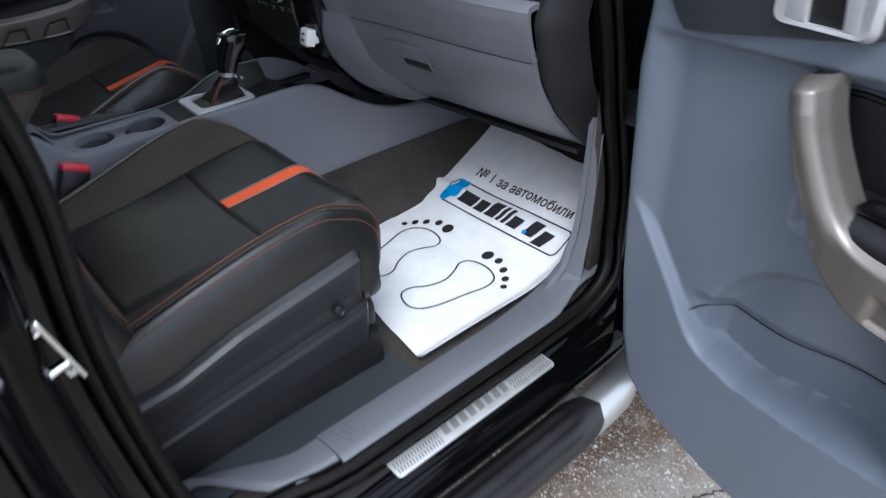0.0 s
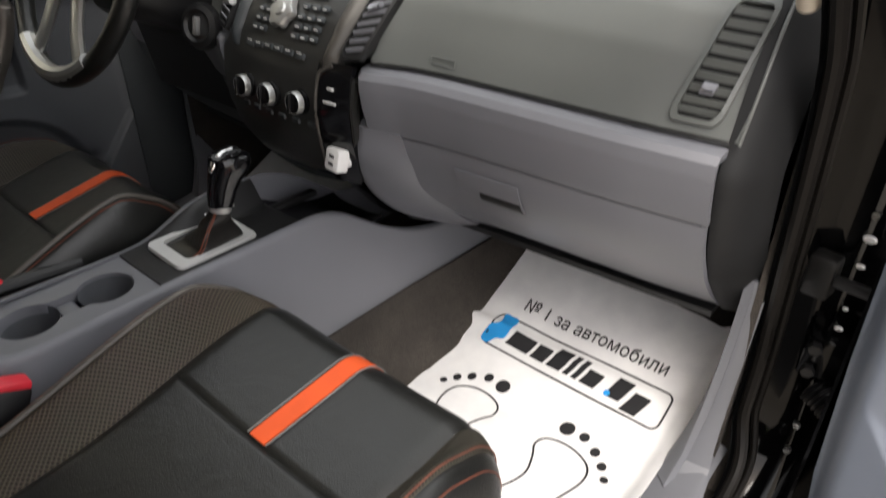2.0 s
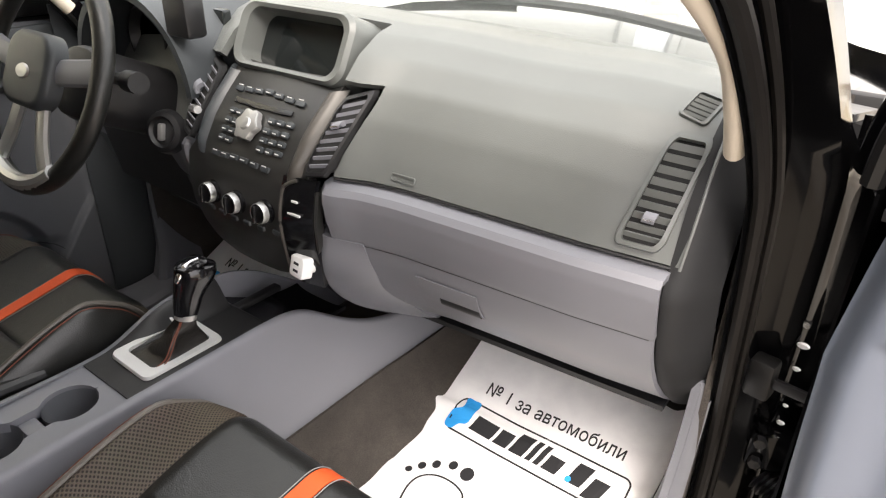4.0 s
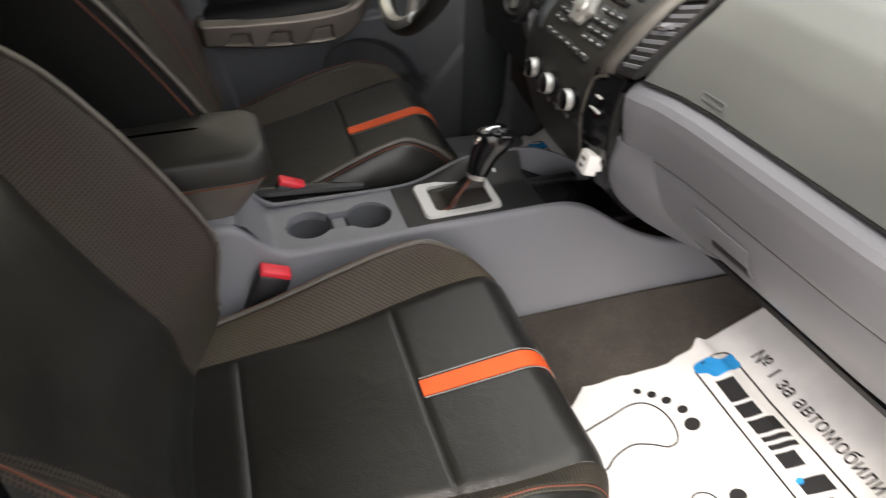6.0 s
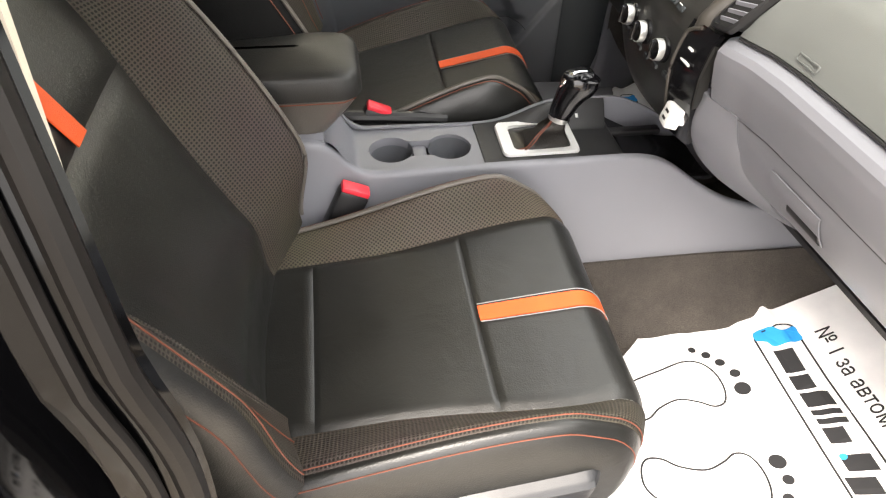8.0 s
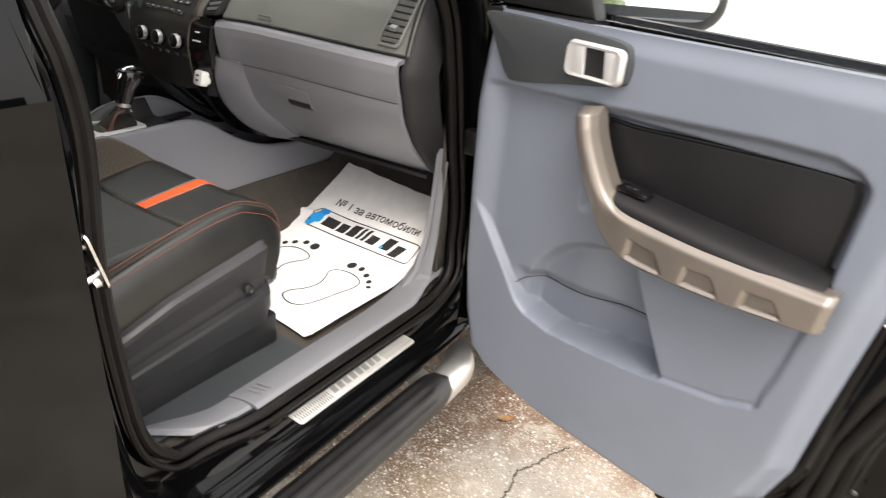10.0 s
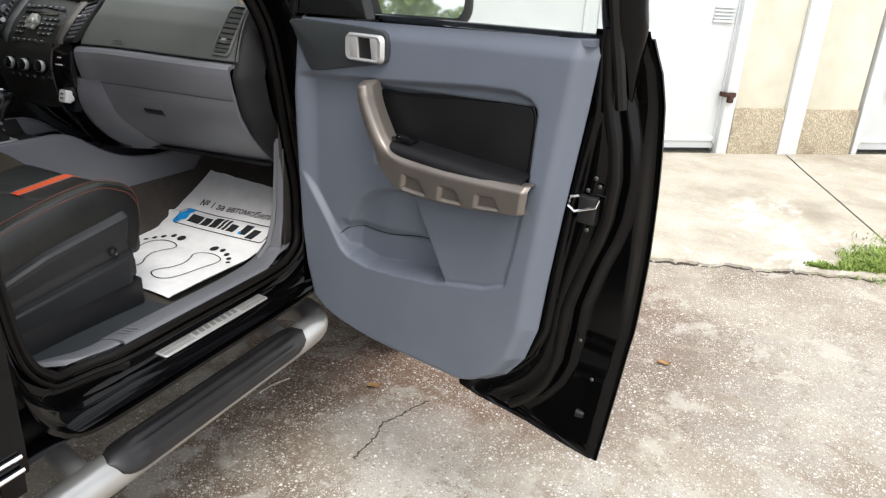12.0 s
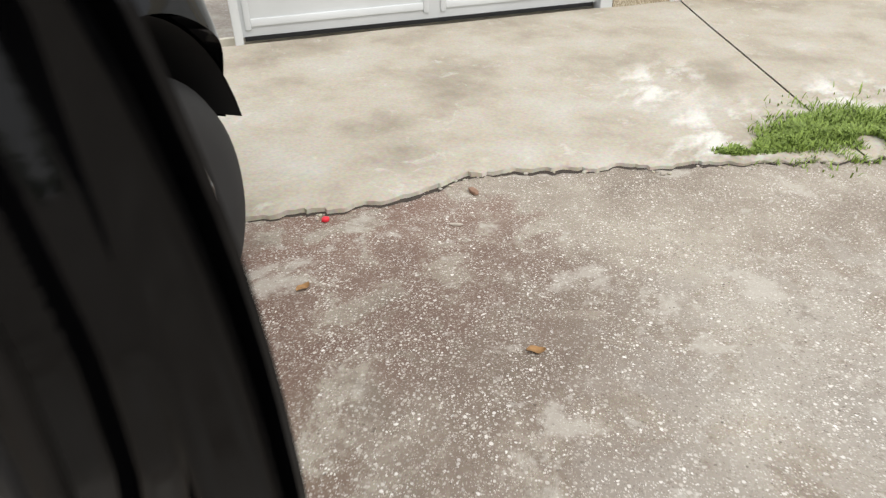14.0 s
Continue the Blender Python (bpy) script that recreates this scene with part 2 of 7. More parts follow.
def asphalt_mat():
    """Worn asphalt: pale pebbles of several sizes stand out of a brown-grey binder, under rusty, dusty and bleached stains."""
    m, n, l, b, vec = node_mat("worn_aggregate_asphalt")
    wob = tex(n, l, "Noise", vec, 60.0, Detail=2.0)
    bent = mixed(n, l, 0.010, vec, wob.outputs["Color"], "ADD")
    fine = tex(n, l, "Noise", vec, 420.0, Detail=3.0)
    big = tex(n, l, "Voronoi", bent, 58.0)
    mid = tex(n, l, "Voronoi", bent, 105.0)
    tiny = tex(n, l, "Voronoi", bent, 210.0)

    def tones(v):
        t = n.new("ShaderNodeSeparateColor")
        l.new(v.outputs["Color"], t.inputs[0])
        return t.outputs

    # binder, from dark damp brown to dusty tan
    zone = tex(n, l, "Noise", vec, 1.5, Detail=8.0, Roughness=0.65, Distortion=0.5)
    base = ramp_of(n, l, zone.outputs[0], (0.30, (0.155, 0.122, 0.093)), (0.47, (0.262, 0.222, 0.176)), (0.62, (0.36, 0.322, 0.262)), (0.75, (0.46, 0.425, 0.36)))
    base = mixed(n, l, 0.5, base, fine.outputs["Color"], "OVERLAY")
    # local patches with a shape of their own: dark red-brown near the pickup, bleached spots further out
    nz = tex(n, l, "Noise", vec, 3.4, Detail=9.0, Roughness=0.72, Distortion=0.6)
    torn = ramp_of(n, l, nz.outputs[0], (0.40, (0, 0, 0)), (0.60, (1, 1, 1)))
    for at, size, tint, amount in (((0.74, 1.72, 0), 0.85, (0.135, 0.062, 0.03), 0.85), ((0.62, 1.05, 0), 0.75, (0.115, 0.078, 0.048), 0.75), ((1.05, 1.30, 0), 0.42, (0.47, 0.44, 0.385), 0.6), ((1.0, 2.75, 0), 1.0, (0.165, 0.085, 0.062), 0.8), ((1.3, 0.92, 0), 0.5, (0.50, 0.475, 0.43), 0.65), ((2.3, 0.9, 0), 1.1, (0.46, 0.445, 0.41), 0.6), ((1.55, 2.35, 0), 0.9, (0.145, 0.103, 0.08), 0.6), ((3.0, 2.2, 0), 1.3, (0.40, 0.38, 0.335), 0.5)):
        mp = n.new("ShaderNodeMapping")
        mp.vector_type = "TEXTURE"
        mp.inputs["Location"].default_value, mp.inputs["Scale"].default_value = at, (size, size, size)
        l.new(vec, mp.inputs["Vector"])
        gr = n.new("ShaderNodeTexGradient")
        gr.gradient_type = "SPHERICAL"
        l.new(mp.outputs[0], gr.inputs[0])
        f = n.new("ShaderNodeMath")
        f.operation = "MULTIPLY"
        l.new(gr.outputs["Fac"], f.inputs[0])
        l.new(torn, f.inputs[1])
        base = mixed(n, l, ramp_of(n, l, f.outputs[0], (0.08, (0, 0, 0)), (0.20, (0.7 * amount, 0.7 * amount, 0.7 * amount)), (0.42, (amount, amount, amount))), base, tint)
    # pebbles: each its own tone, some sunk in the binder; fewer show where dust lies thick
    cover = tex(n, l, "Noise", vec, 5.5, Detail=6.0, Roughness=0.7)
    worn = ramp_of(n, l, cover.outputs[0], (0.36, (0.25, 0.25, 0.25)), (0.58, (0.95, 0.95, 0.95)))
    for v, core, rim, keep in ((tiny, 0.34, 0.44, 0.42), (mid, 0.34, 0.42, 0.42), (big, 0.28, 0.35, 0.55)):
        o = tones(v)
        tint = ramp_of(n, l, o[0], (0.0, (0.20, 0.165, 0.13)), (0.3, (0.34, 0.30, 0.25)), (0.65, (0.54, 0.50, 0.44)), (0.9, (0.72, 0.69, 0.64)), (1.0, (0.86, 0.84, 0.80)))
        body = ramp_of(n, l, v.outputs["Distance"], (core, (1, 1, 1)), (rim, (0, 0, 0)))
        pick = ramp_of(n, l, o[1], (keep, (0, 0, 0)), (keep + 0.05, (0.92, 0.92, 0.92)))
        base = mixed(n, l, mixed(n, l, 1.0, mixed(n, l, 1.0, body, pick, "MULTIPLY"), worn, "MULTIPLY"), base, tint)
        # pits where a pebble has come out
        pit = ramp_of(n, l, o[2], (0.0, (0.75, 0.75, 0.75)), (0.10, (0, 0, 0)))
        base = mixed(n, l, mixed(n, l, 1.0, body, pit, "MULTIPLY"), base, (0.07, 0.055, 0.042))
    # ragged films of pale dust and of dark damp dirt over the pebbles
    for size, lo, hi, tint, amount in ((2.3, 0.57, 0.62, (0.47, 0.44, 0.385), 0.62), (3.1, 0.60, 0.66, (0.155, 0.125, 0.095), 0.55), (9.0, 0.60, 0.66, (0.50, 0.475, 0.425), 0.5)):
        mp = n.new("ShaderNodeMapping")
        mp.inputs["Location"].default_value = (size, 2.0 * size, 0)
        l.new(vec, mp.inputs["Vector"])
        film = tex(n, l, "Noise", mp.outputs[0], size, Detail=12.0, Roughness=0.68, Distortion=0.3)
        base = mixed(n, l, ramp_of(n, l, film.outputs[0], (lo, (0, 0, 0)), (hi, (amount, amount, amount))), base, tint)
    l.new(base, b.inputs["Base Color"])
    b.inputs["Roughness"].default_value = 0.8
    add = n.new("ShaderNodeMath")
    l.new(big.outputs["Distance"], add.inputs[0])
    l.new(mid.outputs["Distance"], add.inputs[1])
    inv = n.new("ShaderNodeMath")
    inv.operation = "SUBTRACT"
    inv.inputs[0].default_value = 1.0
    l.new(add.outputs[0], inv.inputs[1])
    bumped(n, l, b, mixed(n, l, 0.6, inv.outputs[0], fine.outputs["Color"]), 0.55, 0.005)
    return m


def concrete_mat():
    m, n, l, b, vec = node_mat("pale_worn_concrete")
    a = tex(n, l, "Noise", vec, 1.7, Detail=9.0, Roughness=0.62)
    f = tex(n, l, "Noise", vec, 60.0, Detail=5.0)
    w = tex(n, l, "Noise", vec, 4.5, Detail=8.0, Roughness=0.7, Distortion=1.2)
    col = ramp_of(n, l, a.outputs[0], (0.32, (0.285, 0.25, 0.195)), (0.5, (0.41, 0.372, 0.302)), (0.68, (0.47, 0.45, 0.40)))
    col = mixed(n, l, ramp_of(n, l, w.outputs[0], (0.58, (0, 0, 0)), (0.7, (0.7, 0.7, 0.7))), col, (0.56, 0.545, 0.50))
    for at, size in (((2.4, 4.15, 0.05), 0.55), ((2.1, 4.75, 0.05), 0.5), ((3.1, 4.8, 0.05), 0.5), ((3.3, 4.5, 0.05), 0.4)):
        mp = n.new("ShaderNodeMapping")
        mp.vector_type = "TEXTURE"
        mp.inputs["Location"].default_value, mp.inputs["Scale"].default_value, mp.inputs["Rotation"].default_value = at, (size * 0.6, size * 1.2, size), (0, 0, -0.3)
        l.new(vec, mp.inputs["Vector"])
        gr = n.new("ShaderNodeTexGradient")
        gr.gradient_type = "SPHERICAL"
        l.new(mp.outputs[0], gr.inputs[0])
        nz = tex(n, l, "Noise", mp.outputs[0], 1.8, Detail=9.0, Roughness=0.6, Distortion=0.2)
        streak = ramp_of(n, l, nz.outputs[0], (0.47, (0, 0, 0)), (0.60, (1, 1, 1)))
        soft = ramp_of(n, l, gr.outputs["Fac"], (0.0, (0, 0, 0)), (0.6, (0.85, 0.85, 0.85)))
        col = mixed(n, l, mixed(n, l, 1.0, soft, streak, "MULTIPLY"), col, (0.66, 0.65, 0.61))
    spot = tex(n, l, "Noise", vec, 11.0, Detail=6.0, Roughness=0.7)
    col = mixed(n, l, ramp_of(n, l, spot.outputs[0], (0.62, (0, 0, 0)), (0.74, (0.28, 0.28, 0.28))), col, (0.25, 0.21, 0.17))
    col = mixed(n, l, 0.3, col, f.outputs["Color"], "OVERLAY")
    l.new(col, b.inputs["Base Color"])
    b.inputs["Roughness"].default_value = 0.88
    bumped(n, l, b, f.outputs[0], 0.35, 0.004)
    return m


def pebble_dash():
    m, n, l, b, vec = node_mat("beige_pebble_dash")
    v = tex(n, l, "Voronoi", vec, 110.0)
    a = tex(n, l, "Noise", vec, 3.0, Detail=7.0)
    tone = n.new("ShaderNodeSeparateColor")
    l.new(v.outputs["Color"], tone.inputs[0])
    col = ramp_of(n, l, tone.outputs[0], (0.0, (0.3, 0.25, 0.17)), (0.6, (0.45, 0.39, 0.28)), (1.0, (0.6, 0.54, 0.42)))
    col = mixed(n, l, ramp_of(n, l, a.outputs[0], (0.5, (0, 0, 0)), (0.72, (0.7, 0.7, 0.7))), col, (0.2, 0.15, 0.1))
    l.new(col, b.inputs["Base Color"])
    b.inputs["Roughness"].default_value = 0.92
    bumped(n, l, b, v.outputs["Distance"], 0.9, 0.008)
    return m


ASPHALT, CONCRETE, DASHING = asphalt_mat(), concrete_mat(), pebble_dash()
PLASTER = mat("cream_plaster", (0.72, 0.68, 0.56), 0.9, 0, 0.18, 3.5, 160, 0.5)
GARAGE = mat("white_painted_steel", (0.66, 0.685, 0.69), 0.45, 0, 0.08, 2.2, 260, 0.1)
GRASS = mat("grass_blade", (0.27, 0.37, 0.07), 0.6, 0, 0.5, 40, 200, 0.0, color2=(0.14, 0.21, 0.035))


# ---- shaping helpers ----
FRAMES = {}


def thing(name, base, label, category, group="", kind="", local=False, m=None):
    ob = new(name)
    m = m or Matrix.Translation(base)
    ob.matrix_basis = m
    FRAMES[ob.name] = Matrix.Identity(4) if local else m.inverted()
    return tagged(ob, label, category, group, kind)


def part(name, bm, material, parent=None, label="", smooth=True, angle=35, kind="", category=""):
    """One mesh object out of a bmesh, under a thing or a part."""
    if parent is not None:
        bm.transform(FRAMES[parent.name])
    bmesh.ops.recalc_face_normals(bm, faces=bm.faces)
    me = bpy.data.meshes.new(name)
    if smooth:
        for f in bm.faces:
            f.smooth = True
        for e in bm.edges:
            if len(e.link_faces) == 2 and e.calc_face_angle(0) > radians(angle):
                e.smooth = False
    bm.to_mesh(me)
    bm.free()
    me.materials.append(material)
    ob = new(name, me)
    if parent is not None:
        ob.parent = parent
        FRAMES[ob.name] = FRAMES[parent.name]
    return tagged(ob, label, category, "", kind)


def smoothed(pts, n=8, closed=False):
    """A Catmull-Rom curve through points."""
    pts = [Vector(p) for p in pts]
    out = []
    k = len(pts)
    for i in range(k if closed else k - 1):
        if closed:
            a, b, c, d = pts[i - 1], pts[i], pts[(i + 1) % k], pts[(i + 2) % k]
        else:
            a, b, c, d = pts[max(i - 1, 0)], pts[i], pts[i + 1], pts[min(i + 2, k - 1)]
        for j in range(n):
            t = j / n
            out.append(0.5 * (2 * b + (c - a) * t + (2 * a - 5 * b + 4 * c - d) * t * t + (3 * b - a - 3 * c + d) * t ** 3))
    if not closed:
        out.append(pts[-1])
    return out


def grid(rows, bm=None, wrap=False, cap=False):
    """A skin over rows of points, all of one length. wrap: each row is a ring."""
    bm = bm or bmesh.new()
    vs = [[bm.verts.new(p) for p in r] for r in rows]
    n = len(vs[0])
    for a, b in zip(vs, vs[1:]):
        for i in range(n if wrap else n - 1):
            j = (i + 1) % n
            bm.faces.new((a[i], a[j], b[j], b[i]))
    if cap and wrap:
        bm.faces.new(vs[0])
        bm.faces.new(vs[-1])
    return bm


def patch(fn, u0, u1, nu, v0, v1, nv, thick=0.0, bm=None):
    """The surface fn(u, v); with a thickness it becomes a closed shell."""
    rows = [[Vector(fn(u0 + (u1 - u0) * i / nu, v0 + (v1 - v0) * j / nv)) for i in range(nu + 1)] for j in range(nv + 1)]
    if not thick:
        return grid(rows, bm)
    bm = bm or bmesh.new()
    a = np.array(rows)
    du, dv = np.gradient(a, axis=1), np.gradient(a, axis=0)
    nrm = np.cross(du, dv)
    nrm /= np.maximum(np.linalg.norm(nrm, axis=2, keepdims=True), 1e-9)
    low = a - nrm * thick
    A = [[bm.verts.new(p) for p in r] for r in a]
    B = [[bm.verts.new(p) for p in r] for r in low]
    for j in range(nv):
        for i in range(nu):
            bm.faces.new((A[j][i], A[j][i + 1], A[j + 1][i + 1], A[j + 1][i]))
            bm.faces.new((B[j][i], B[j + 1][i], B[j + 1][i + 1], B[j][i + 1]))
    rim = [(0, i) for i in range(nu)] + [(j, nu) for j in range(nv)] + [(nv, i) for i in range(nu, 0, -1)] + [(j, 0) for j in range(nv, 0, -1)]
    for (j, i), (q, p) in zip(rim, rim[1:] + rim[:1]):
        bm.faces.new((A[j][i], B[j][i], B[q][p], A[q][p]))
    return bm


def cloth_patch(fn, u0, u1, nu, v0, v1, nv):
    """The surface fn(u, v) with a UV map in metres, for woven cloth."""
    rows = [[Vector(fn(u0 + (u1 - u0) * i / nu, v0 + (v1 - v0) * j / nv)) for i in range(nu + 1)] for j in range(nv + 1)]
    mid, col = rows[nv // 2], [r[nu // 2] for r in rows]
    us, vs = [0.0], [0.0]
    for a, b in zip(mid, mid[1:]):
        us.append(us[-1] + (b - a).length)
    for a, b in zip(col, col[1:]):
        vs.append(vs[-1] + (b - a).length)
    bm = bmesh.new()
    lay = bm.loops.layers.uv.new("metres")
    vv = [[bm.verts.new(p) for p in r] for r in rows]
    for j in range(nv):
        for i in range(nu):
            f = bm.faces.new((vv[j][i], vv[j][i + 1], vv[j + 1][i + 1], vv[j + 1][i]))
            for l, (p, q) in zip(f.loops, ((i, j), (i + 1, j), (i + 1, j + 1), (i, j + 1))):
                l[lay].uv = (us[p], vs[q])
    return bm


def box(x0, x1, y0, y1, z0, z1, bevel=0.0, seg=2, bm=None, m=None):
    b = bmesh.new()
    bmesh.ops.create_cube(b, size=1.0)
    b.transform(Matrix.Translation(((x0 + x1) / 2, (y0 + y1) / 2, (z0 + z1) / 2)) @ Matrix.Diagonal((x1 - x0, y1 - y0, z1 - z0, 1)))
    if bevel:
        bmesh.ops.bevel(b, geom=b.edges[:], offset=bevel, segments=seg, affect="EDGES", profile=0.5)
    if m:
        b.transform(m)
    return merged(bm, b)


def merged(bm, b):
    if bm is None:
        return b
    me = bpy.data.meshes.new("join")
    b.to_mesh(me)
    b.free()
    bm.from_mesh(me)
    bpy.data.meshes.remove(me)
    return bm


def tube(pts, r, seg=8, closed=False, bm=None, flat=1.0, up=(0, 0, 1)):
    """A round or flattened bar along points; r: a radius, or one for each point."""
    pts = [Vector(p) for p in pts]
    k = len(pts)
    rows = []
    for i, p in enumerate(pts):
        d = (pts[(i + 1) % k] - pts[i - 1]) if closed else (pts[min(i + 1, k - 1)] - pts[max(i - 1, 0)])
        d.normalize()
        s = d.cross(Vector(up))
        if s.length < 1e-4:
            s = d.cross(Vector((1, 0, 0)))
        s.normalize()
        q = s.cross(d)
        rad = r[i] if isinstance(r, (list, tuple)) else r
        rows.append([p + rad * (s * math.cos(a) + q * flat * math.sin(a)) for a in (2 * math.pi * h / seg for h in range(seg))])
    if closed:
        rows.append(rows[0])
        b = grid(rows, None, True)
        bmesh.ops.remove_doubles(b, verts=b.verts, dist=1e-6)
    else:
        b = grid(rows, None, True, True)
    return merged(bm, b)


def lathe(profile, seg=24, m=None, bm=None, cap=True):
    """A turned body round z from (radius, height) pairs."""
    rows = [[Vector((r * math.cos(2 * math.pi * i / seg), r * math.sin(2 * math.pi * i / seg), z)) for i in range(seg)] for r, z in profile]
    b = grid(rows, None, True, cap)
    if m:
        b.transform(m)
    return merged(bm, b)


def prism(outline, depth, m=None, bevel=0.0, bm=None, seg=2):
    """A flat outline in x and y, raised by a depth along z."""
    b = bmesh.new()
    f = b.faces.new([b.verts.new((p[0], p[1], 0)) for p in outline])
    r = bmesh.ops.extrude_face_region(b, geom=[f])
    vs = [v for v in r["geom"] if isinstance(v, bmesh.types.BMVert)]
    bmesh.ops.translate(b, verts=vs, vec=(0, 0, depth))
    bmesh.ops.recalc_face_normals(b, faces=b.faces)
    if bevel:
        top = [e for e in b.edges if all(v in set(vs) for v in e.verts)]
        bmesh.ops.bevel(b, geom=top, offset=bevel, segments=seg, affect="EDGES", profile=0.5)
    if m:
        b.transform(m)
    return merged(bm, b)


def rrect(w, h, r, n=5, cx=0, cy=0):
    out = []
    for k, (sx, sy) in enumerate(((1, 1), (-1, 1), (-1, -1), (1, -1))):
        for i in range(n + 1):
            a = math.pi / 2 * (k + i / n)
            out.append((cx + sx * (w / 2 - r) + r * math.cos(a), cy + sy * (h / 2 - r) + r * math.sin(a)))
    return out


def axes(o, x, y):
    """A frame at o whose x and y axes run as given."""
    x = Vector(x).normalized()
    z = x.cross(Vector(y)).normalized()
    y = z.cross(x)
    return Matrix.Translation(o) @ Matrix((x, y, z)).transposed().to_4x4()


def lerp_list(table, x):
    for (a, p), (b, q) in zip(table, table[1:]):
        if x <= b:
            t = max(0.0, (x - a) / (b - a))
            return p + (q - p) * t
    return table[-1][1]


def smooth01(t):
    t = max(0.0, min(1.0, t))
    return t * t * (3 - 2 * t)


def lettering(text, size, m, material, parent, name, shear=0.0, depth=0.0006, width=None):
    """Words in the built-in font, as a thin mesh lying in the frame m."""
    cu = bpy.data.curves.new(name, "FONT")
    cu.body, cu.size, cu.shear, cu.extrude, cu.resolution_u = text, size, shear, depth, 3
    tmp = bpy.data.objects.new(name, cu)
    scene.collection.objects.link(tmp)
    me = bpy.data.meshes.new_from_object(tmp.evaluated_get(bpy.context.evaluated_depsgraph_get()))
    bpy.data.objects.remove(tmp)
    bm = bmesh.new()
    bm.from_mesh(me)
    bpy.data.meshes.remove(me)
    if width:
        xs = [v.co.x for v in bm.verts]
        k = width / (max(xs) - min(xs))
        bm.transform(Matrix.Translation((-min(xs) * k, 0, 0)) @ Matrix.Diagonal((k, k, 1, 1)))
    bm.transform(m)
    return bm

# ---- the yard ----
def ground_sheet():
    b = bmesh.new()
    bmesh.ops.create_grid(b, x_segments=60, y_segments=60, size=60)
    for v in b.verts:
        v.co.z = 0.0
    return part("ground", b, ASPHALT, None, "worn asphalt yard with pale pebbles and rusty stains", kind="structure", category="ground")


ground_sheet()

WALL_AT = Vector((1.70, 6.39, 0.10))
WALL_ANGLE = 33.7
WALL_M = Matrix.Translation(WALL_AT) @ Matrix.Rotation(radians(WALL_ANGLE), 4, "Z")

# the edge of the concrete apron, broken and uneven
EDGE = [(-6.0, 0.2), (-2.0, 1.75), (-0.4, 2.45), (0.58, 2.87), (0.88, 3.01), (1.07, 3.15), (1.2, 3.27), (1.3, 3.44), (1.51, 3.54), (1.98, 3.675), (2.45, 3.84), (2.8, 3.93), (3.4, 4.16), (7.0, 5.8)]


def apron_z(x, y):
    """The apron rises from the asphalt to the garages."""
    d = (Vector((x, y, 0)) - WALL_AT).dot(Vector((math.sin(radians(WALL_ANGLE)), -math.cos(radians(WALL_ANGLE)), 0)))
    return 0.10 - 0.079 * min(1.2, max(0.0, d / 2.6))


def slab(name, s0, s1, label):
    """A concrete bay between two cross joints, from the garage wall to the broken edge."""
    rnd = random.Random(5)
    along = Vector((math.cos(radians(WALL_ANGLE)), math.sin(radians(WALL_ANGLE))))
    edge = [Vector(p) for p in EDGE]

    def edge_at(x):
        for a, c in zip(edge, edge[1:]):
            if x <= c.x:
                return a.y + (c.y - a.y) * (x - a.x) / (c.x - a.x)
        return edge[-1].y

    rows = []
    n = int((s1 - s0) / 0.018)
    for i in range(n + 1):
        s = s0 + (s1 - s0) * i / n
        top = Vector(WALL_AT[:2]) + along * s
        # the joint runs obliquely from the wall to the front
        low_x = top.x + 0.50
        for _ in range(6):
            y = edge_at(low_x)
            low_x = top.x + 0.285 * (top.y - y)
        x = low_x
        y = edge_at(x) + 0.035 * noise.noise((x * 3, 1, 0)) + 0.04 * math.floor(2.2 * noise.noise((x * 6.3, 2, 0)) + 0.5) * 0.5 + 0.03 * noise.noise((x * 13, 2, 0)) + 0.012 * noise.noise((x * 29, 2, 0))
        row = []
        for j in range(13):
            f = j / 12
            px, py = x + (top.x - x) * f, y + (top.y - y) * f
            row.append((px, py, apron_z(px, py) + 0.006 * noise.noise((px * 1.5, py * 1.5, 3))))
        row[0] = (row[0][0], row[0][1], row[0][2] - 0.006 - 0.008 * abs(noise.noise((x * 9, 7, 0))))
        row.insert(1, (row[0][0], row[0][1] + 0.018, apron_z(row[0][0], row[0][1]) + 0.001))
        row.insert(0, (row[0][0], row[0][1] - 0.004, -0.05))
        rows.append(row)
    return part(name, grid(rows), CONCRETE, None, label, kind="structure", category="pavement", angle=50)


def edge_gap():
    """A dark, crumbling gap where asphalt and apron meet."""
    dirt = mat("joint_dirt", (0.06, 0.048, 0.038), 0.95, 0, 0.4, 30, 200, 0.4)
    pts = [Vector((x, y, 0)) for x, y in EDGE[2:13]]
    line = smoothed(pts, 40)
    rows = []
    for i, p in enumerate(line):
        w = max(0.002, 0.014 + 0.03 * noise.noise((p.x * 5, p.y * 5, 1)))
        j = 0.035 * noise.noise((p.x * 3, 1, 0)) + 0.02 * math.floor(2.2 * noise.noise((p.x * 6.3, 2, 0)) + 0.5) + 0.03 * noise.noise((p.x * 13, 2, 0)) + 0.012 * noise.noise((p.x * 29, 2, 0))
        q = p + Vector((0, j - 0.004, 0))
        rows.append([q + Vector((0.2 * w, -w, 0.0015)), q + Vector((0, -0.3 * w, 0.003)), q + Vector((0, 0.012, 0.004))])
    part("trim", grid(rows), dirt, None, "dark crumbling gap along the concrete edge", kind="structure", category="crack")


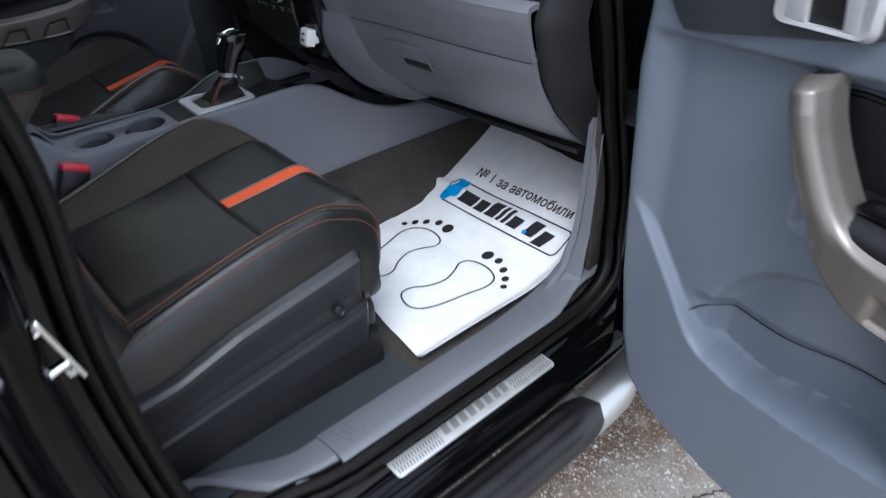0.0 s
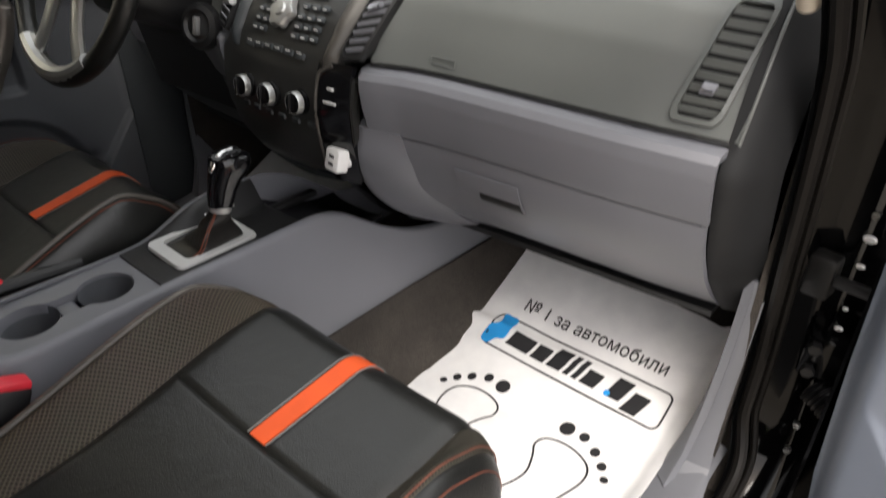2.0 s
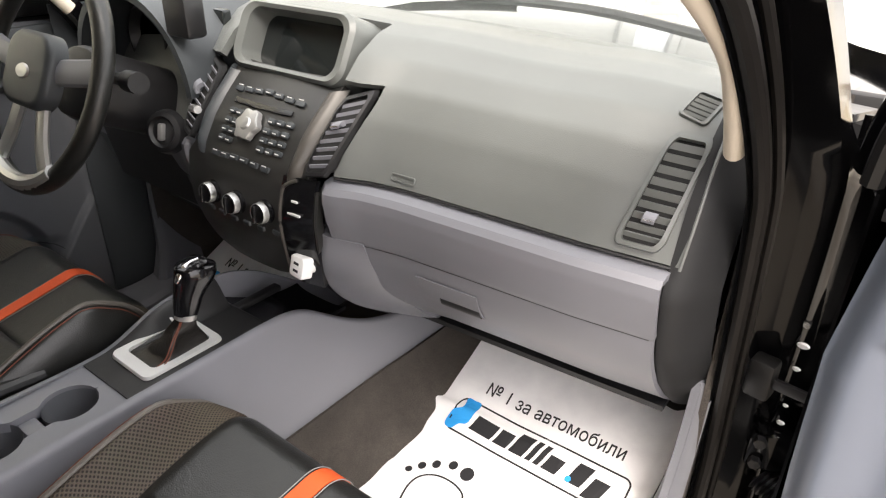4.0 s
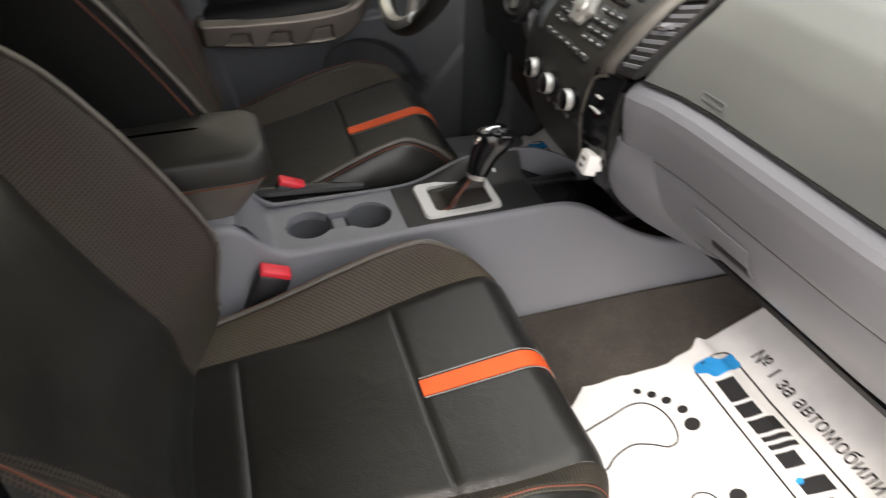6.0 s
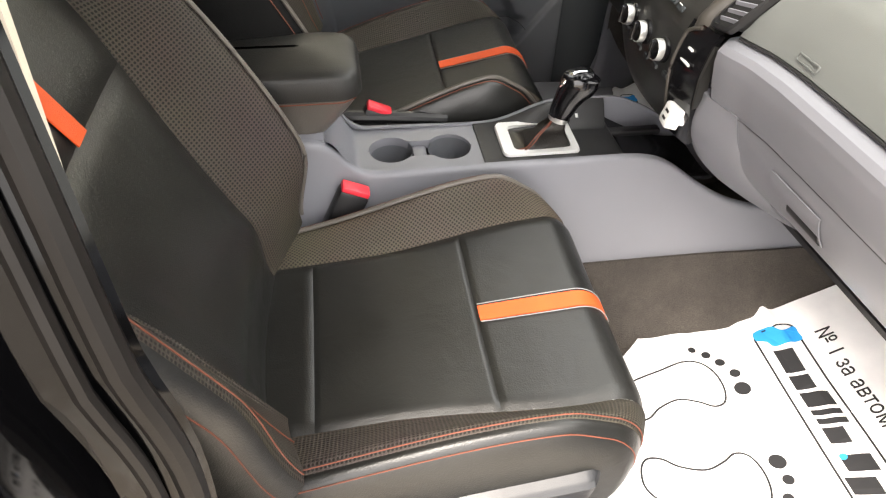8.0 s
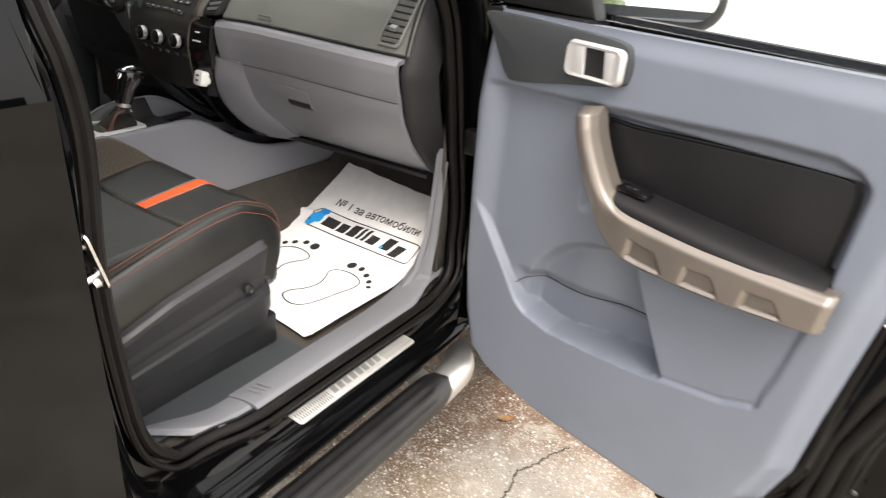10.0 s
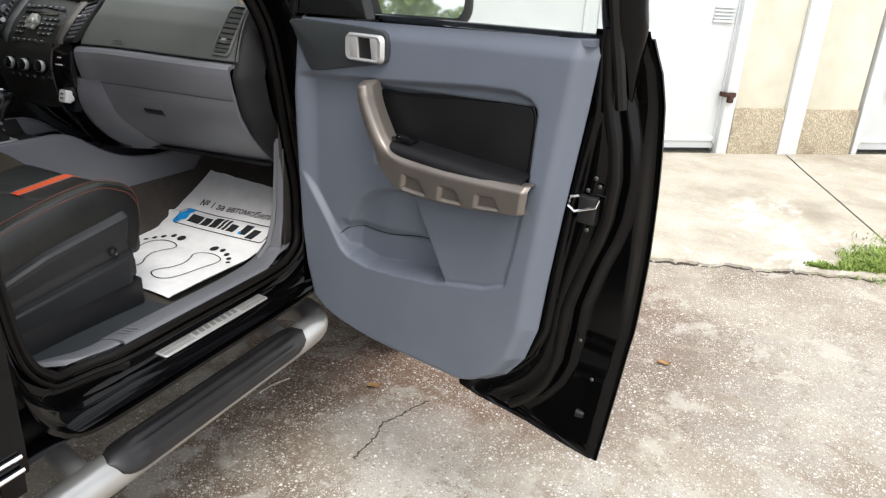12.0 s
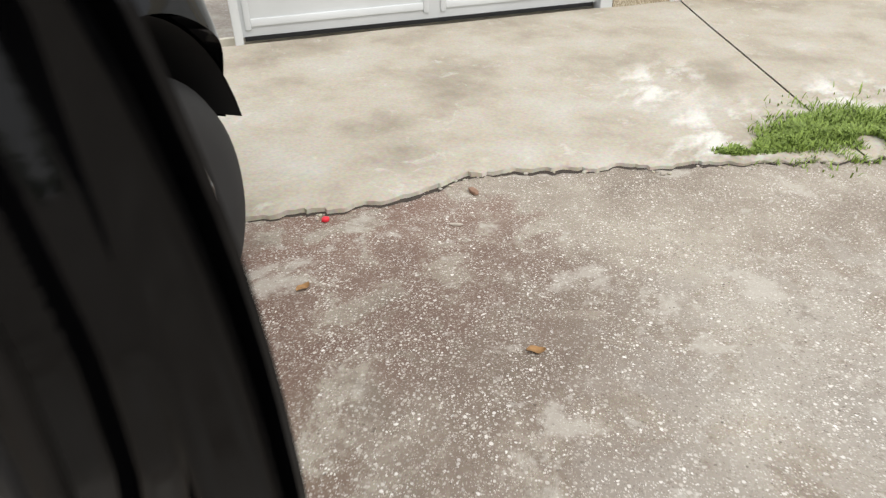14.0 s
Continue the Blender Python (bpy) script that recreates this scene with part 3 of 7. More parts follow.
def edge_chips():
    """Loose crumbs of concrete along the broken edge."""
    rnd = random.Random(31)
    bm = bmesh.new()
    for a, c in zip(EDGE[2:12], EDGE[3:13]):
        for k in range(int(46 * math.dist(a, c))):
            f = rnd.random()
            r = 0.003 + 0.010 * rnd.random() ** 3
            x, y = a[0] + (c[0] - a[0]) * f, a[1] + (c[1] - a[1]) * f - abs(rnd.gauss(0.02, 0.05)) + 0.02
            b = bmesh.new()
            bmesh.ops.create_icosphere(b, subdivisions=1, radius=r)
            for v in b.verts:
                v.co *= rnd.uniform(0.65, 1.2)
                v.co.z *= 0.6
            b.transform(Matrix.Translation((x, y, 0.3 * r)) @ Matrix.Rotation(rnd.uniform(0, 6.28), 4, "Z"))
            bm = merged(bm, b)
    part("concrete_crumbs", bm, CONCRETE, None, "loose concrete crumbs along the broken apron edge", kind="stuff", category="rubble", smooth=False)


edge_gap()
edge_chips()
slab("pavement", -9.0, 0.655, "pale concrete apron with a crumbling front edge")
slab("pavement", 0.67, 6.0, "pale concrete apron beyond a cracked joint")


def garage():
    g = thing("garage_row", WALL_AT, "row of garages with white steel doors and cream plaster piers", "garage")
    M = WALL_M

    def pier(name, x0, x1, z0, z1, d, material, label=""):
        bm = box(x0, x1, -d, 0.25, z0, z1, 0.006)
        bm.transform(M)
        return part(name, bm, material, g, label)

    for x0, x1 in ((0.06, 0.56), (0.76, 1.32)):
        pier("pier", x0, x1, 0.42, 3.0, 0.0, PLASTER, "cream plastered pier")
        pier("pier_base", x0 - 0.004, x1 + 0.004, -0.3, 0.425, 0.02, DASHING, "beige pebble-dash base, stained")
    pier("downpipe_casing", 0.562, 0.758, -0.3, 3.0, 0.035, GARAGE, "white painted steel post")
    pier("wall_behind", -9.0, 6.5, -0.3, 0.0, -0.2, PLASTER)
    pier("lintel", -9.0, 6.5, 2.45, 3.3, -0.05, PLASTER)
    for x0, x1 in ((-2.78, 0.0), (-5.9, -3.1), (1.38, 4.2)):
        door = pier("garage_door", x0 + 0.03, x1 - 0.05, 0.03, 2.44, -0.06, GARAGE, "white painted steel garage door, slightly dented")
        bm = box(x0 - 0.02, x0 + 0.035, -0.01, 0.1, -0.1, 2.45, 0.004)
        bm = box(x1 - 0.05, x1 + 0.055, -0.01, 0.1, -0.1, 2.45, 0.004, bm=bm)
        bm = box(x0, x1, 0.03, 0.1, 2.4, 2.46, 0.004, bm=bm)
        bm.transform(M)
        part("door_frame", bm, GARAGE, door)
        w = (x1 - x0) / 2
        for k in range(2):
            c0, c1 = x0 + 0.06 + k * w, x0 + w - 0.03 + k * w
            bm = box(c0, c0 + 0.04, 0.045, 0.07, 0.08, 2.38, 0.004)
            bm = box(c1 - 0.04, c1, 0.045, 0.07, 0.08, 2.38, 0.004, bm=bm)
            bm = box(c0 + 0.04, c1 - 0.04, 0.047, 0.07, 0.1, 0.15, 0.004, bm=bm)
            bm.transform(M)
            part("leaf_frame", bm, GARAGE, door)
        # A black strip stands in for the shade in the gap below.
        bm = box(x0 + 0.05, x1 - 0.08, 0.057, 0.08, 0.005, 0.035)
        bm.transform(M)
        part("bottom_gap", bm, DARK_METAL, door, "dark strip painting the shaded gap under the door")
    bm = box(-0.09, 0.02, -0.045, 0.05, 0.52, 0.56, 0.004)
    bm = box(-0.045, 0.0, -0.055, 0.0, 0.47, 0.54, 0.008, bm=bm)
    bm.transform(M)
    part("padlock_hasp", bm, mat("rusty_iron", (0.09, 0.04, 0.03), 0.8, 0.3, 0.5, 40, 200, 0.4), g, "rusty padlock and hasp")
    for hx in (-0.62, -1.25):
        bm = tube([(hx, 0.05, 1.52), (hx, 0.0, 1.52), (hx, 0.0, 1.66), (hx, 0.05, 1.66)], 0.012, 8)
        bm.transform(M)
        part("pull_handle", bm, GARAGE, g)
    bm = box(-0.28, -0.1, 0.04, 0.07, 1.15, 1.17, 0.002)
    for k in range(1, 5):
        bm = box(-0.28, -0.1, 0.04, 0.07, 1.15 + k * 0.03, 1.165 + k * 0.03, 0.002, bm=bm)
    bm.transform(M)
    part("vent_grille", bm, GARAGE, g)
    bm = box(1.62, 1.66, 0.0, 0.07, 0.55, 0.85, 0.006)
    bm.transform(M)
    part("pull_handle", bm, GARAGE, g)


garage()


def shading_wall():
    """A plain plastered wall, unseen, added to keep skylight off the driver's side."""
    part("shading_wall_west", box(-2.2, -2.0, -9.0, 1.2, -0.1, 3.4, 0.01), PLASTER, None, "added unseen plaster wall that shades the driver's side", kind="structure", category="wall")


shading_wall()


def grass_tuft():
    """A clump of weeds in the joint where the two bays meet the asphalt."""
    rnd = random.Random(11)
    bm = bmesh.new()
    for k in range(17000):
        t = rnd.random()
        cx, cy = 2.42 + 1.6 * t, 3.86 + 0.66 * t
        wide = 0.05 + 0.30 * smooth01(t * 3.0)
        d = rnd.gauss(0, 0.42) * wide
        x, y = cx - 0.4 * d + rnd.uniform(-0.05, 0.05), cy + 0.9 * d + wide * 0.55
        if noise.noise((x * 5, y * 5, 0)) < -0.28:
            continue
        h = rnd.uniform(0.02, 0.062) * (0.5 + 0.6 * smooth01(t * 4)) * (0.75 + 0.6 * noise.noise((x * 7, y * 7, 4)))
        a, lean = rnd.uniform(0, 6.283), rnd.uniform(0.3, 1.5)
        z = apron_z(x, y) if y > cy + 0.02 else 0.0
        w = rnd.uniform(0.002, 0.0045)
        sx, sy = math.cos(a + 1.57) * w, math.sin(a + 1.57) * w
        dx, dy = math.cos(a) * h * lean, math.sin(a) * h * lean
        v = [bm.verts.new(p) for p in ((x - sx, y - sy, z), (x + sx, y + sy, z), (x + dx * 0.4 + sx * 0.8, y + dy * 0.4 + sy * 0.8, z + h * 0.6), (x + dx * 0.4 - sx * 0.8, y + dy * 0.4 - sy * 0.8, z + h * 0.6), (x + dx, y + dy, z + h * 0.85))]
        bm.faces.new((v[0], v[1], v[2], v[3]))
        bm.faces.new((v[3], v[2], v[4]))
    part("grass_tuft", bm, GRASS, None, "clump of green weeds growing from a concrete joint", kind="stuff", category="grass")


grass_tuft()


def litter():
    """Loose things on the asphalt along the broken edge."""
    rnd = random.Random(3)

    def stone(name, x, y, z, sx, sy, sz, turn, material, label, category):
        b = bmesh.new()
        bmesh.ops.create_icosphere(b, subdivisions=2, radius=1.0)
        for v in b.verts:
            k = max(abs(v.co.x), abs(v.co.y), abs(v.co.z))
            v.co = v.co.lerp(v.co / k * 0.8, 0.6) * (1 + 0.12 * noise.noise(v.co * 2 + Vector((x, y, 0))))
        b.transform(Matrix.Translation((x, y, z + sz * 0.8)) @ Matrix.Rotation(turn, 4, "Z") @ Matrix.Diagonal((sx, sy, sz, 1)))
        part(name, b, material, None, label, angle=25, category=category)

    brickred = mat("weathered_brick", (0.36, 0.22, 0.15), 0.9, 0, 0.3, 30, 200, 0.4)
    palestone = mat("pale_stone", (0.5, 0.45, 0.38), 0.9, 0, 0.3, 40, 200, 0.4)
    leafm = mat("dry_leaf", (0.34, 0.19, 0.075), 0.8, 0, 0.4, 60, 200, 0.2)
    stone("brick_chip", 1.375, 3.30, 0, 0.035, 0.016, 0.014, -0.8, brickred, "small broken brick chip on the asphalt", "stone")
    stone("stone_chip", 1.37, 3.02, 0, 0.028, 0.009, 0.006, 0.1, palestone, "pale flat stone chip on the asphalt", "stone")
    stone("stone_chip", 2.15, 3.66, 0.0, 0.014, 0.010, 0.008, 0.4, palestone, "pale stone chip beside the apron edge", "stone")
    stone("bottle_cap", 0.855, 2.93, 0, 0.017, 0.017, 0.012, 0.1, RED_P, "red plastic bottle cap on the asphalt", "cap")
    for x, y, a in ((1.79, 2.35, 0.3), (0.97, 2.48, 1.2), (0.80, 1.60, 0.7)):
        def leaf(u, v):
            w = 0.016 * math.sin(math.pi * u) ** 0.7
            p = Vector((0.06 * (u - 0.5), w * v, 0.004 + 0.006 * v * v + 0.004 * math.sin(7 * u)))
            return Matrix.Translation((x, y, 0.002)) @ Matrix.Rotation(a, 4, "Z") @ p
        part("dry_leaf", patch(leaf, 0.02, 0.98, 8, -1, 1, 4, 0.0008), leafm, None, "dry orange-brown leaf lying on the asphalt", category="leaf")
    part("straw", tube(smoothed([(0.444, 1.348, 0.006), (0.462, 1.41, 0.012), (0.482, 1.482, 0.006)], 4), 0.0035, 6), palestone, None, "pale dry straw on the asphalt", category="straw")
    # cracks in the asphalt
    CRACK = mat("crack_dirt", (0.07, 0.06, 0.05), 0.95, 0, 0.3, 40, 300, 0.2)
    for path in ([(0.957, 1.20), (0.955, 1.246), (0.962, 1.327), (0.945, 1.409), (0.975, 1.48), (0.997, 1.551), (1.03, 1.62)], [(1.16, 1.06), (1.24, 1.04), (1.3, 0.98), (1.38, 1.0), (1.43, 0.95)]):
        pts = smoothed([(x, y, 0.0012) for x, y in path], 10)
        rows = []
        for i, p in enumerate(pts):
            w = 0.002 + 0.007 * abs(noise.noise((i * 0.7, 0, 5)))
            q = p + Vector((0.014 * noise.noise((i * 0.5, 1, 0)), 0.014 * noise.noise((i * 0.5, 4, 0)), 0))
            rows.append([q + Vector((-w, w * 0.3, 0)), q + Vector((0, 0, -0.0006)), q + Vector((w, -w * 0.3, 0))])
        part("trim", grid(rows), CRACK, None, "dark crack in the asphalt", kind="structure", category="crack")
    # loose grit
    bm = bmesh.new()
    for k in range(5200):
        x, y = rnd.uniform(0.2, 3.4), rnd.uniform(0.3, 3.9)
        r = rnd.uniform(0.0018, 0.0055)
        h = [bm.verts.new((x + r * rnd.uniform(0.7, 1.3) * math.cos(q), y + r * rnd.uniform(0.7, 1.3) * math.sin(q), -0.001)) for q in (0, 1.57, 3.14, 4.71)]
        t = bm.verts.new((x, y, r * rnd.uniform(0.5, 0.9)))
        for q in range(4):
            bm.faces.new((h[q], h[(q + 1) % 4], t))
    grit = mat("pale_grit", (0.5, 0.47, 0.42), 0.85, 0, 0.5, 25, 200, 0.2, color2=(0.25, 0.22, 0.19))
    part("loose_grit", bm, grit, None, "loose pale grit scattered over the asphalt", kind="stuff", category="gravel", smooth=False)


litter()

# ---- the pickup: x to its right, y ahead ----
def lean_x(z):
    """How far the body's side leans in above the belt and tucks in below."""
    return -0.30 * max(0.0, z - 1.36) - 0.10 * max(0.0, 0.72 - z) ** 2 / 0.2


TRUCK = thing("pickup_truck", (0, 0.9, 0), "black double-cab pickup with its front passenger door open", "car")

# the door opening: (y, z) round the hole
HOLE = [(0.46, 0.685), (0.75, 0.685), (1.06, 0.685), (1.16, 0.70), (1.225, 0.76), (1.235, 0.88), (1.20, 1.05), (1.165, 1.22), (1.12, 1.36), (1.02, 1.49), (0.86, 1.62), (0.68, 1.72), (0.52, 1.77), (0.38, 1.775), (0.305, 1.74), (0.305, 1.62), (0.330, 1.42), (0.350, 1.27), (0.340, 1.08), (0.348, 0.90), (0.364, 0.77), (0.40, 0.705)]
HOLE3 = smoothed([(0.0, y, z) for y, z in HOLE], 6, True)


def ring(x, off):
    """The opening's outline grown by off, at depth x."""
    out = []
    k = len(HOLE3)
    for i, p in enumerate(HOLE3):
        d = HOLE3[(i + 1) % k] - HOLE3[i - 1]
        d.normalize()
        q = p + off * Vector((0, d.z, -d.y))
        most = lerp_list([(1.28, 0.9), (1.36, 0.82), (1.44, 0.785), (1.6, 0.755), (1.8, 0.69)], q.z)
        most += (0.92 - most) * (1 - smooth01((q.y - 0.55) / 0.25))
        most = min(most, lerp_list([(0.56, 0.826), (0.60, 0.832), (0.64, 0.842), (0.70, 0.87), (0.75, 0.92)], q.z))
        lean = lean_x(q.z) * (1 - 0.8 * smooth01((q.y - 0.6) / 0.35) * smooth01((q.z - 1.0) / 0.2))
        out.append(Vector((min(x + lean, most), q.y, q.z)))
    return out


def low_ring(x, off):
    """The same outline, with its foot drawn outward along the sill."""
    return [p + Vector((0.024 * smooth01((0.80 - p.z) / 0.10) * smooth01((p.y - 0.46) / 0.12), 0, 0)) for p in ring(x, off)]


def mirrored(bm):
    bm.transform(Matrix.Diagonal((-1, 1, 1, 1)))
    bmesh.ops.reverse_faces(bm, faces=bm.faces)
    return bm


for side in (1, -1):
    rows = [low_ring(0.715, -0.004), low_ring(0.728, 0.014), low_ring(0.735, 0.05), ring(0.762, 0.056), ring(0.79, 0.058), ring(0.80, 0.064), ring(0.812, 0.088), ring(0.85, 0.094), ring(0.872, 0.104)]
    bm = grid(rows, None, True)
    part("door_jamb", bm if side > 0 else mirrored(bm), PAINT, TRUCK, "glossy black door jamb")
    bm = tube(low_ring(0.728, 0.006), 0.010, 10, True, up=(1, 0, 0))
    bm = tube(low_ring(0.740, 0.024), 0.006, 8, True, bm=bm, up=(1, 0, 0))
    part("door_seal", bm if side > 0 else mirrored(bm), SEAL_B, TRUCK, "black rubber door seal")


def side_shell():
    """The closed rear door's outer skin."""
    def skin(y, z, x=0.90):
        return Vector((x + lean_x(z), y, z))

    # rear door and quarter
    bm = grid([[skin(y, z, 0.905 - 0.02 * abs(z - 1.0)) for y in (0.228, 0.19, 0.0, -0.3, -0.6, -0.85)] for z in (0.645, 0.66, 0.72, 0.85, 1.0, 1.15, 1.28, 1.36)])
    return bm


part("rear_door_skin", side_shell(), PAINT, TRUCK, "black rear door, closed")
part("rear_door_skin", mirrored(side_shell()), PAINT, TRUCK, "black rear door, closed")


def cab_shell():
    bm = patch(lambda u, v: (u * (0.66 - 0.05 * v * v), 0.80 - 1.62 * v, 1.80 + 0.035 * (1 - u * u) + 0.02 * math.sin(math.pi * v)), -1, 1, 14, 0, 1, 12, 0.02)
    return bm


part("roof", cab_shell(), PAINT, TRUCK, "black painted roof")
part("headliner", patch(lambda u, v: (u * 0.655, 0.80 - 1.62 * v, 1.768 + 0.03 * (1 - u * u)), -1, 1, 10, 0, 1, 8, 0.006), CREAM, TRUCK, "cream cloth headliner")
# rear wall, rear pillars, rear glass
part("rear_wall", box(-0.8, 0.8, -0.9, -0.84, 0.55, 1.32, 0.01), PAINT, TRUCK)
part("rear_window", patch(lambda u, v: (u * (0.66 - 0.06 * v), -0.86 + 0.09 * v, 1.32 + 0.46 * v), -1, 1, 6, 0, 1, 4, 0.006), GLASS_T, TRUCK, "dark tinted rear window glass")
for s in (1, -1):
    bm = patch(lambda u, v: (s * (0.87 - 0.30 * 0.42 * v - 0.02), 0.19 - 1.04 * u, 1.36 + 0.42 * v), 0, 1, 6, 0, 1, 4, 0.005)
    part("rear_door_glass", bm, GLASS_T, TRUCK, "dark tinted rear door glass")
    # B pillar trim inside: dark below, cream above
    bm = patch(lambda u, v: (s * (0.70 + lean_x(0.7 + 0.74 * v) + 0.012 * math.cos(3.1 * u)), 0.300 - 0.18 * u, 0.70 + 0.74 * v), 0, 1, 5, 0, 1, 14, 0.006)
    part("pillar_trim", bm, BEZEL, TRUCK, "dark grey pillar trim")
    bm = patch(lambda u, v: (s * (0.868 + lean_x(0.58 + 1.2 * v)), 0.235 - 0.045 * u, 0.58 + 1.2 * v), 0, 1, 3, 0, 1, 14, 0.004)
    part("pillar_skin", bm, PAINT, TRUCK)
    # A pillar trim, cream
    pts = smoothed([(s * 0.696, 1.10, 1.415), (s * 0.699, 1.05, 1.475), (s * 0.698, 0.985, 1.54), (s * 0.675, 0.87, 1.62), (s * 0.645, 0.74, 1.70), (s * 0.60, 0.58, 1.755)], 6)
    part("pillar_cover", tube(pts, 0.015, 14, flat=0.8, up=(1, 0, 0)), CREAM, TRUCK, "cream cloth-covered windscreen pillar")
    # outer A pillar
    pts = smoothed([(s * 0.745, 1.42, 1.335), (s * 0.72, 1.27, 1.442), (s * 0.705, 1.07, 1.572), (s * 0.672, 0.80, 1.725), (s * 0.65, 0.6, 1.79)], 6)
    part("windscreen_pillar", tube(pts, 0.034, 12, flat=0.9, up=(1, 0, 0)), PAINT, TRUCK)
part("windscreen", patch(lambda u, v: (u * (0.73 - 0.10 * v), 1.40 - 0.10 * u * u - (0.62 - 0.05 * u * u) * v, 1.435 + 0.35 * v), -1, 1, 12, 0, 1, 8, 0.006), GLASS, TRUCK, "windscreen").visible_shadow = False
part("cowl", patch(lambda u, v: (u * 0.78, 1.35 - 0.10 * u * u + 0.36 * v, 1.435 - 0.075 * v), -1, 1, 12, 0, 1, 3, 0.01), BLACK, TRUCK, "black plastic windscreen cowl")
pts = smoothed([(0.58, 1.37, 1.475), (0.36, 1.40, 1.49), (0.05, 1.43, 1.48), (-0.1, 1.43, 1.475)], 5)
part("wiper", tube(pts, 0.008, 6), BLACK, TRUCK, "black windscreen wiper")


# sill: rocker, lower body, scuff plate
def rocker():
    prof = [(0.795, 0.622), (0.812, 0.619), (0.824, 0.612), (0.828, 0.604), (0.820, 0.596), (0.79, 0.590), (0.74, 0.585), (0.66, 0.58)]
    ys = [-0.9, -0.6, -0.3, 0.0, 0.3, 0.6, 0.9, 1.15, 1.30]
    return grid([[Vector((x, y, z)) for x, z in prof] for y in ys])


part("rocker_panel", rocker(), PAINT, TRUCK, "glossy black sill")
part("rocker_panel", mirrored(rocker()), PAINT, TRUCK, "glossy black sill")
for z in (0.690, 0.662):
    part("sill_strip", tube([(0.903, -0.85, z), (0.903, 0.215, z)], 0.005, 6), CHROME, TRUCK, "thin bright strip along the rear door")


def scuff():
    """Brushed scuff plate with a ribbed field and a raised word that cannot be read."""
    m = axes((0.7655, 0.83, 0.6295), (0, 1, 0), (-1, 0, 0.08))
    bm = prism(rrect(0.375, 0.05, 0.008), 0.003, m, 0.001)
    p = part("scuff_plate", bm, ALU, TRUCK, "brushed aluminium scuff plate with embossed lettering")
    bm = bmesh.new()
    for k in range(60):
        x = -0.18 + k * 0.36 / 59
        if abs(x - 0.0) < 0.085:
            continue
        for j in range(3):
            bm = prism([(x - 0.0022, -0.019 + j * 0.013), (x + 0.0006, -0.019 + j * 0.013), (x + 0.0024, -0.0085 + j * 0.013), (x - 0.0004, -0.0085 + j * 0.013)], 0.0009, m @ Matrix.Translation((0, 0, 0.003)), bm=bm)
    part("rib_field", bm, SCUFF_D, p, smooth=False, kind="stuff")
    bm = bmesh.new()
    for k in range(8):
        x = -0.075 + k * 0.02
        bm = prism([(x - 0.002, -0.011), (x + 0.011, -0.011), (x + 0.015, 0.011), (x + 0.002, 0.011)], 0.0008, m @ Matrix.Translation((0, 0, 0.003)), bm=bm)
    part("embossed_bar", bm, SCUFF_D, p, smooth=False, kind="stuff")


scuff()


# striker on the B pillar
def striker():
    m = axes((0.775, 0.300, 1.122), (0, 0.25, -1), (1, 0.1, 0))
    bm = prism(rrect(0.085, 0.036, 0.008), 0.004, m, 0.001)
    s = part("door_striker", bm, STEEL, TRUCK, "zinc-plated door striker loop")
    pts = [(-0.022, 0.0, 0.003), (-0.022, 0.0, 0.034), (-0.017, 0.0, 0.04), (0.017, 0.0, 0.04), (0.022, 0.0, 0.034), (0.022, 0.0, 0.003)]
    bm = tube([m @ Vector(p) for p in pts], 0.0055, 8, up=(0.3, 1, 0.2))
    part("loop", bm, CHROME, s)
    for k in (-0.034, 0.034):
        part("bolt", lathe([(0.0, 0.009), (0.006, 0.009), (0.007, 0.004), (0.0085, 0.0)], 10, m @ Matrix.Translation((k, 0.0, 0.003))), STEEL, s)


striker()


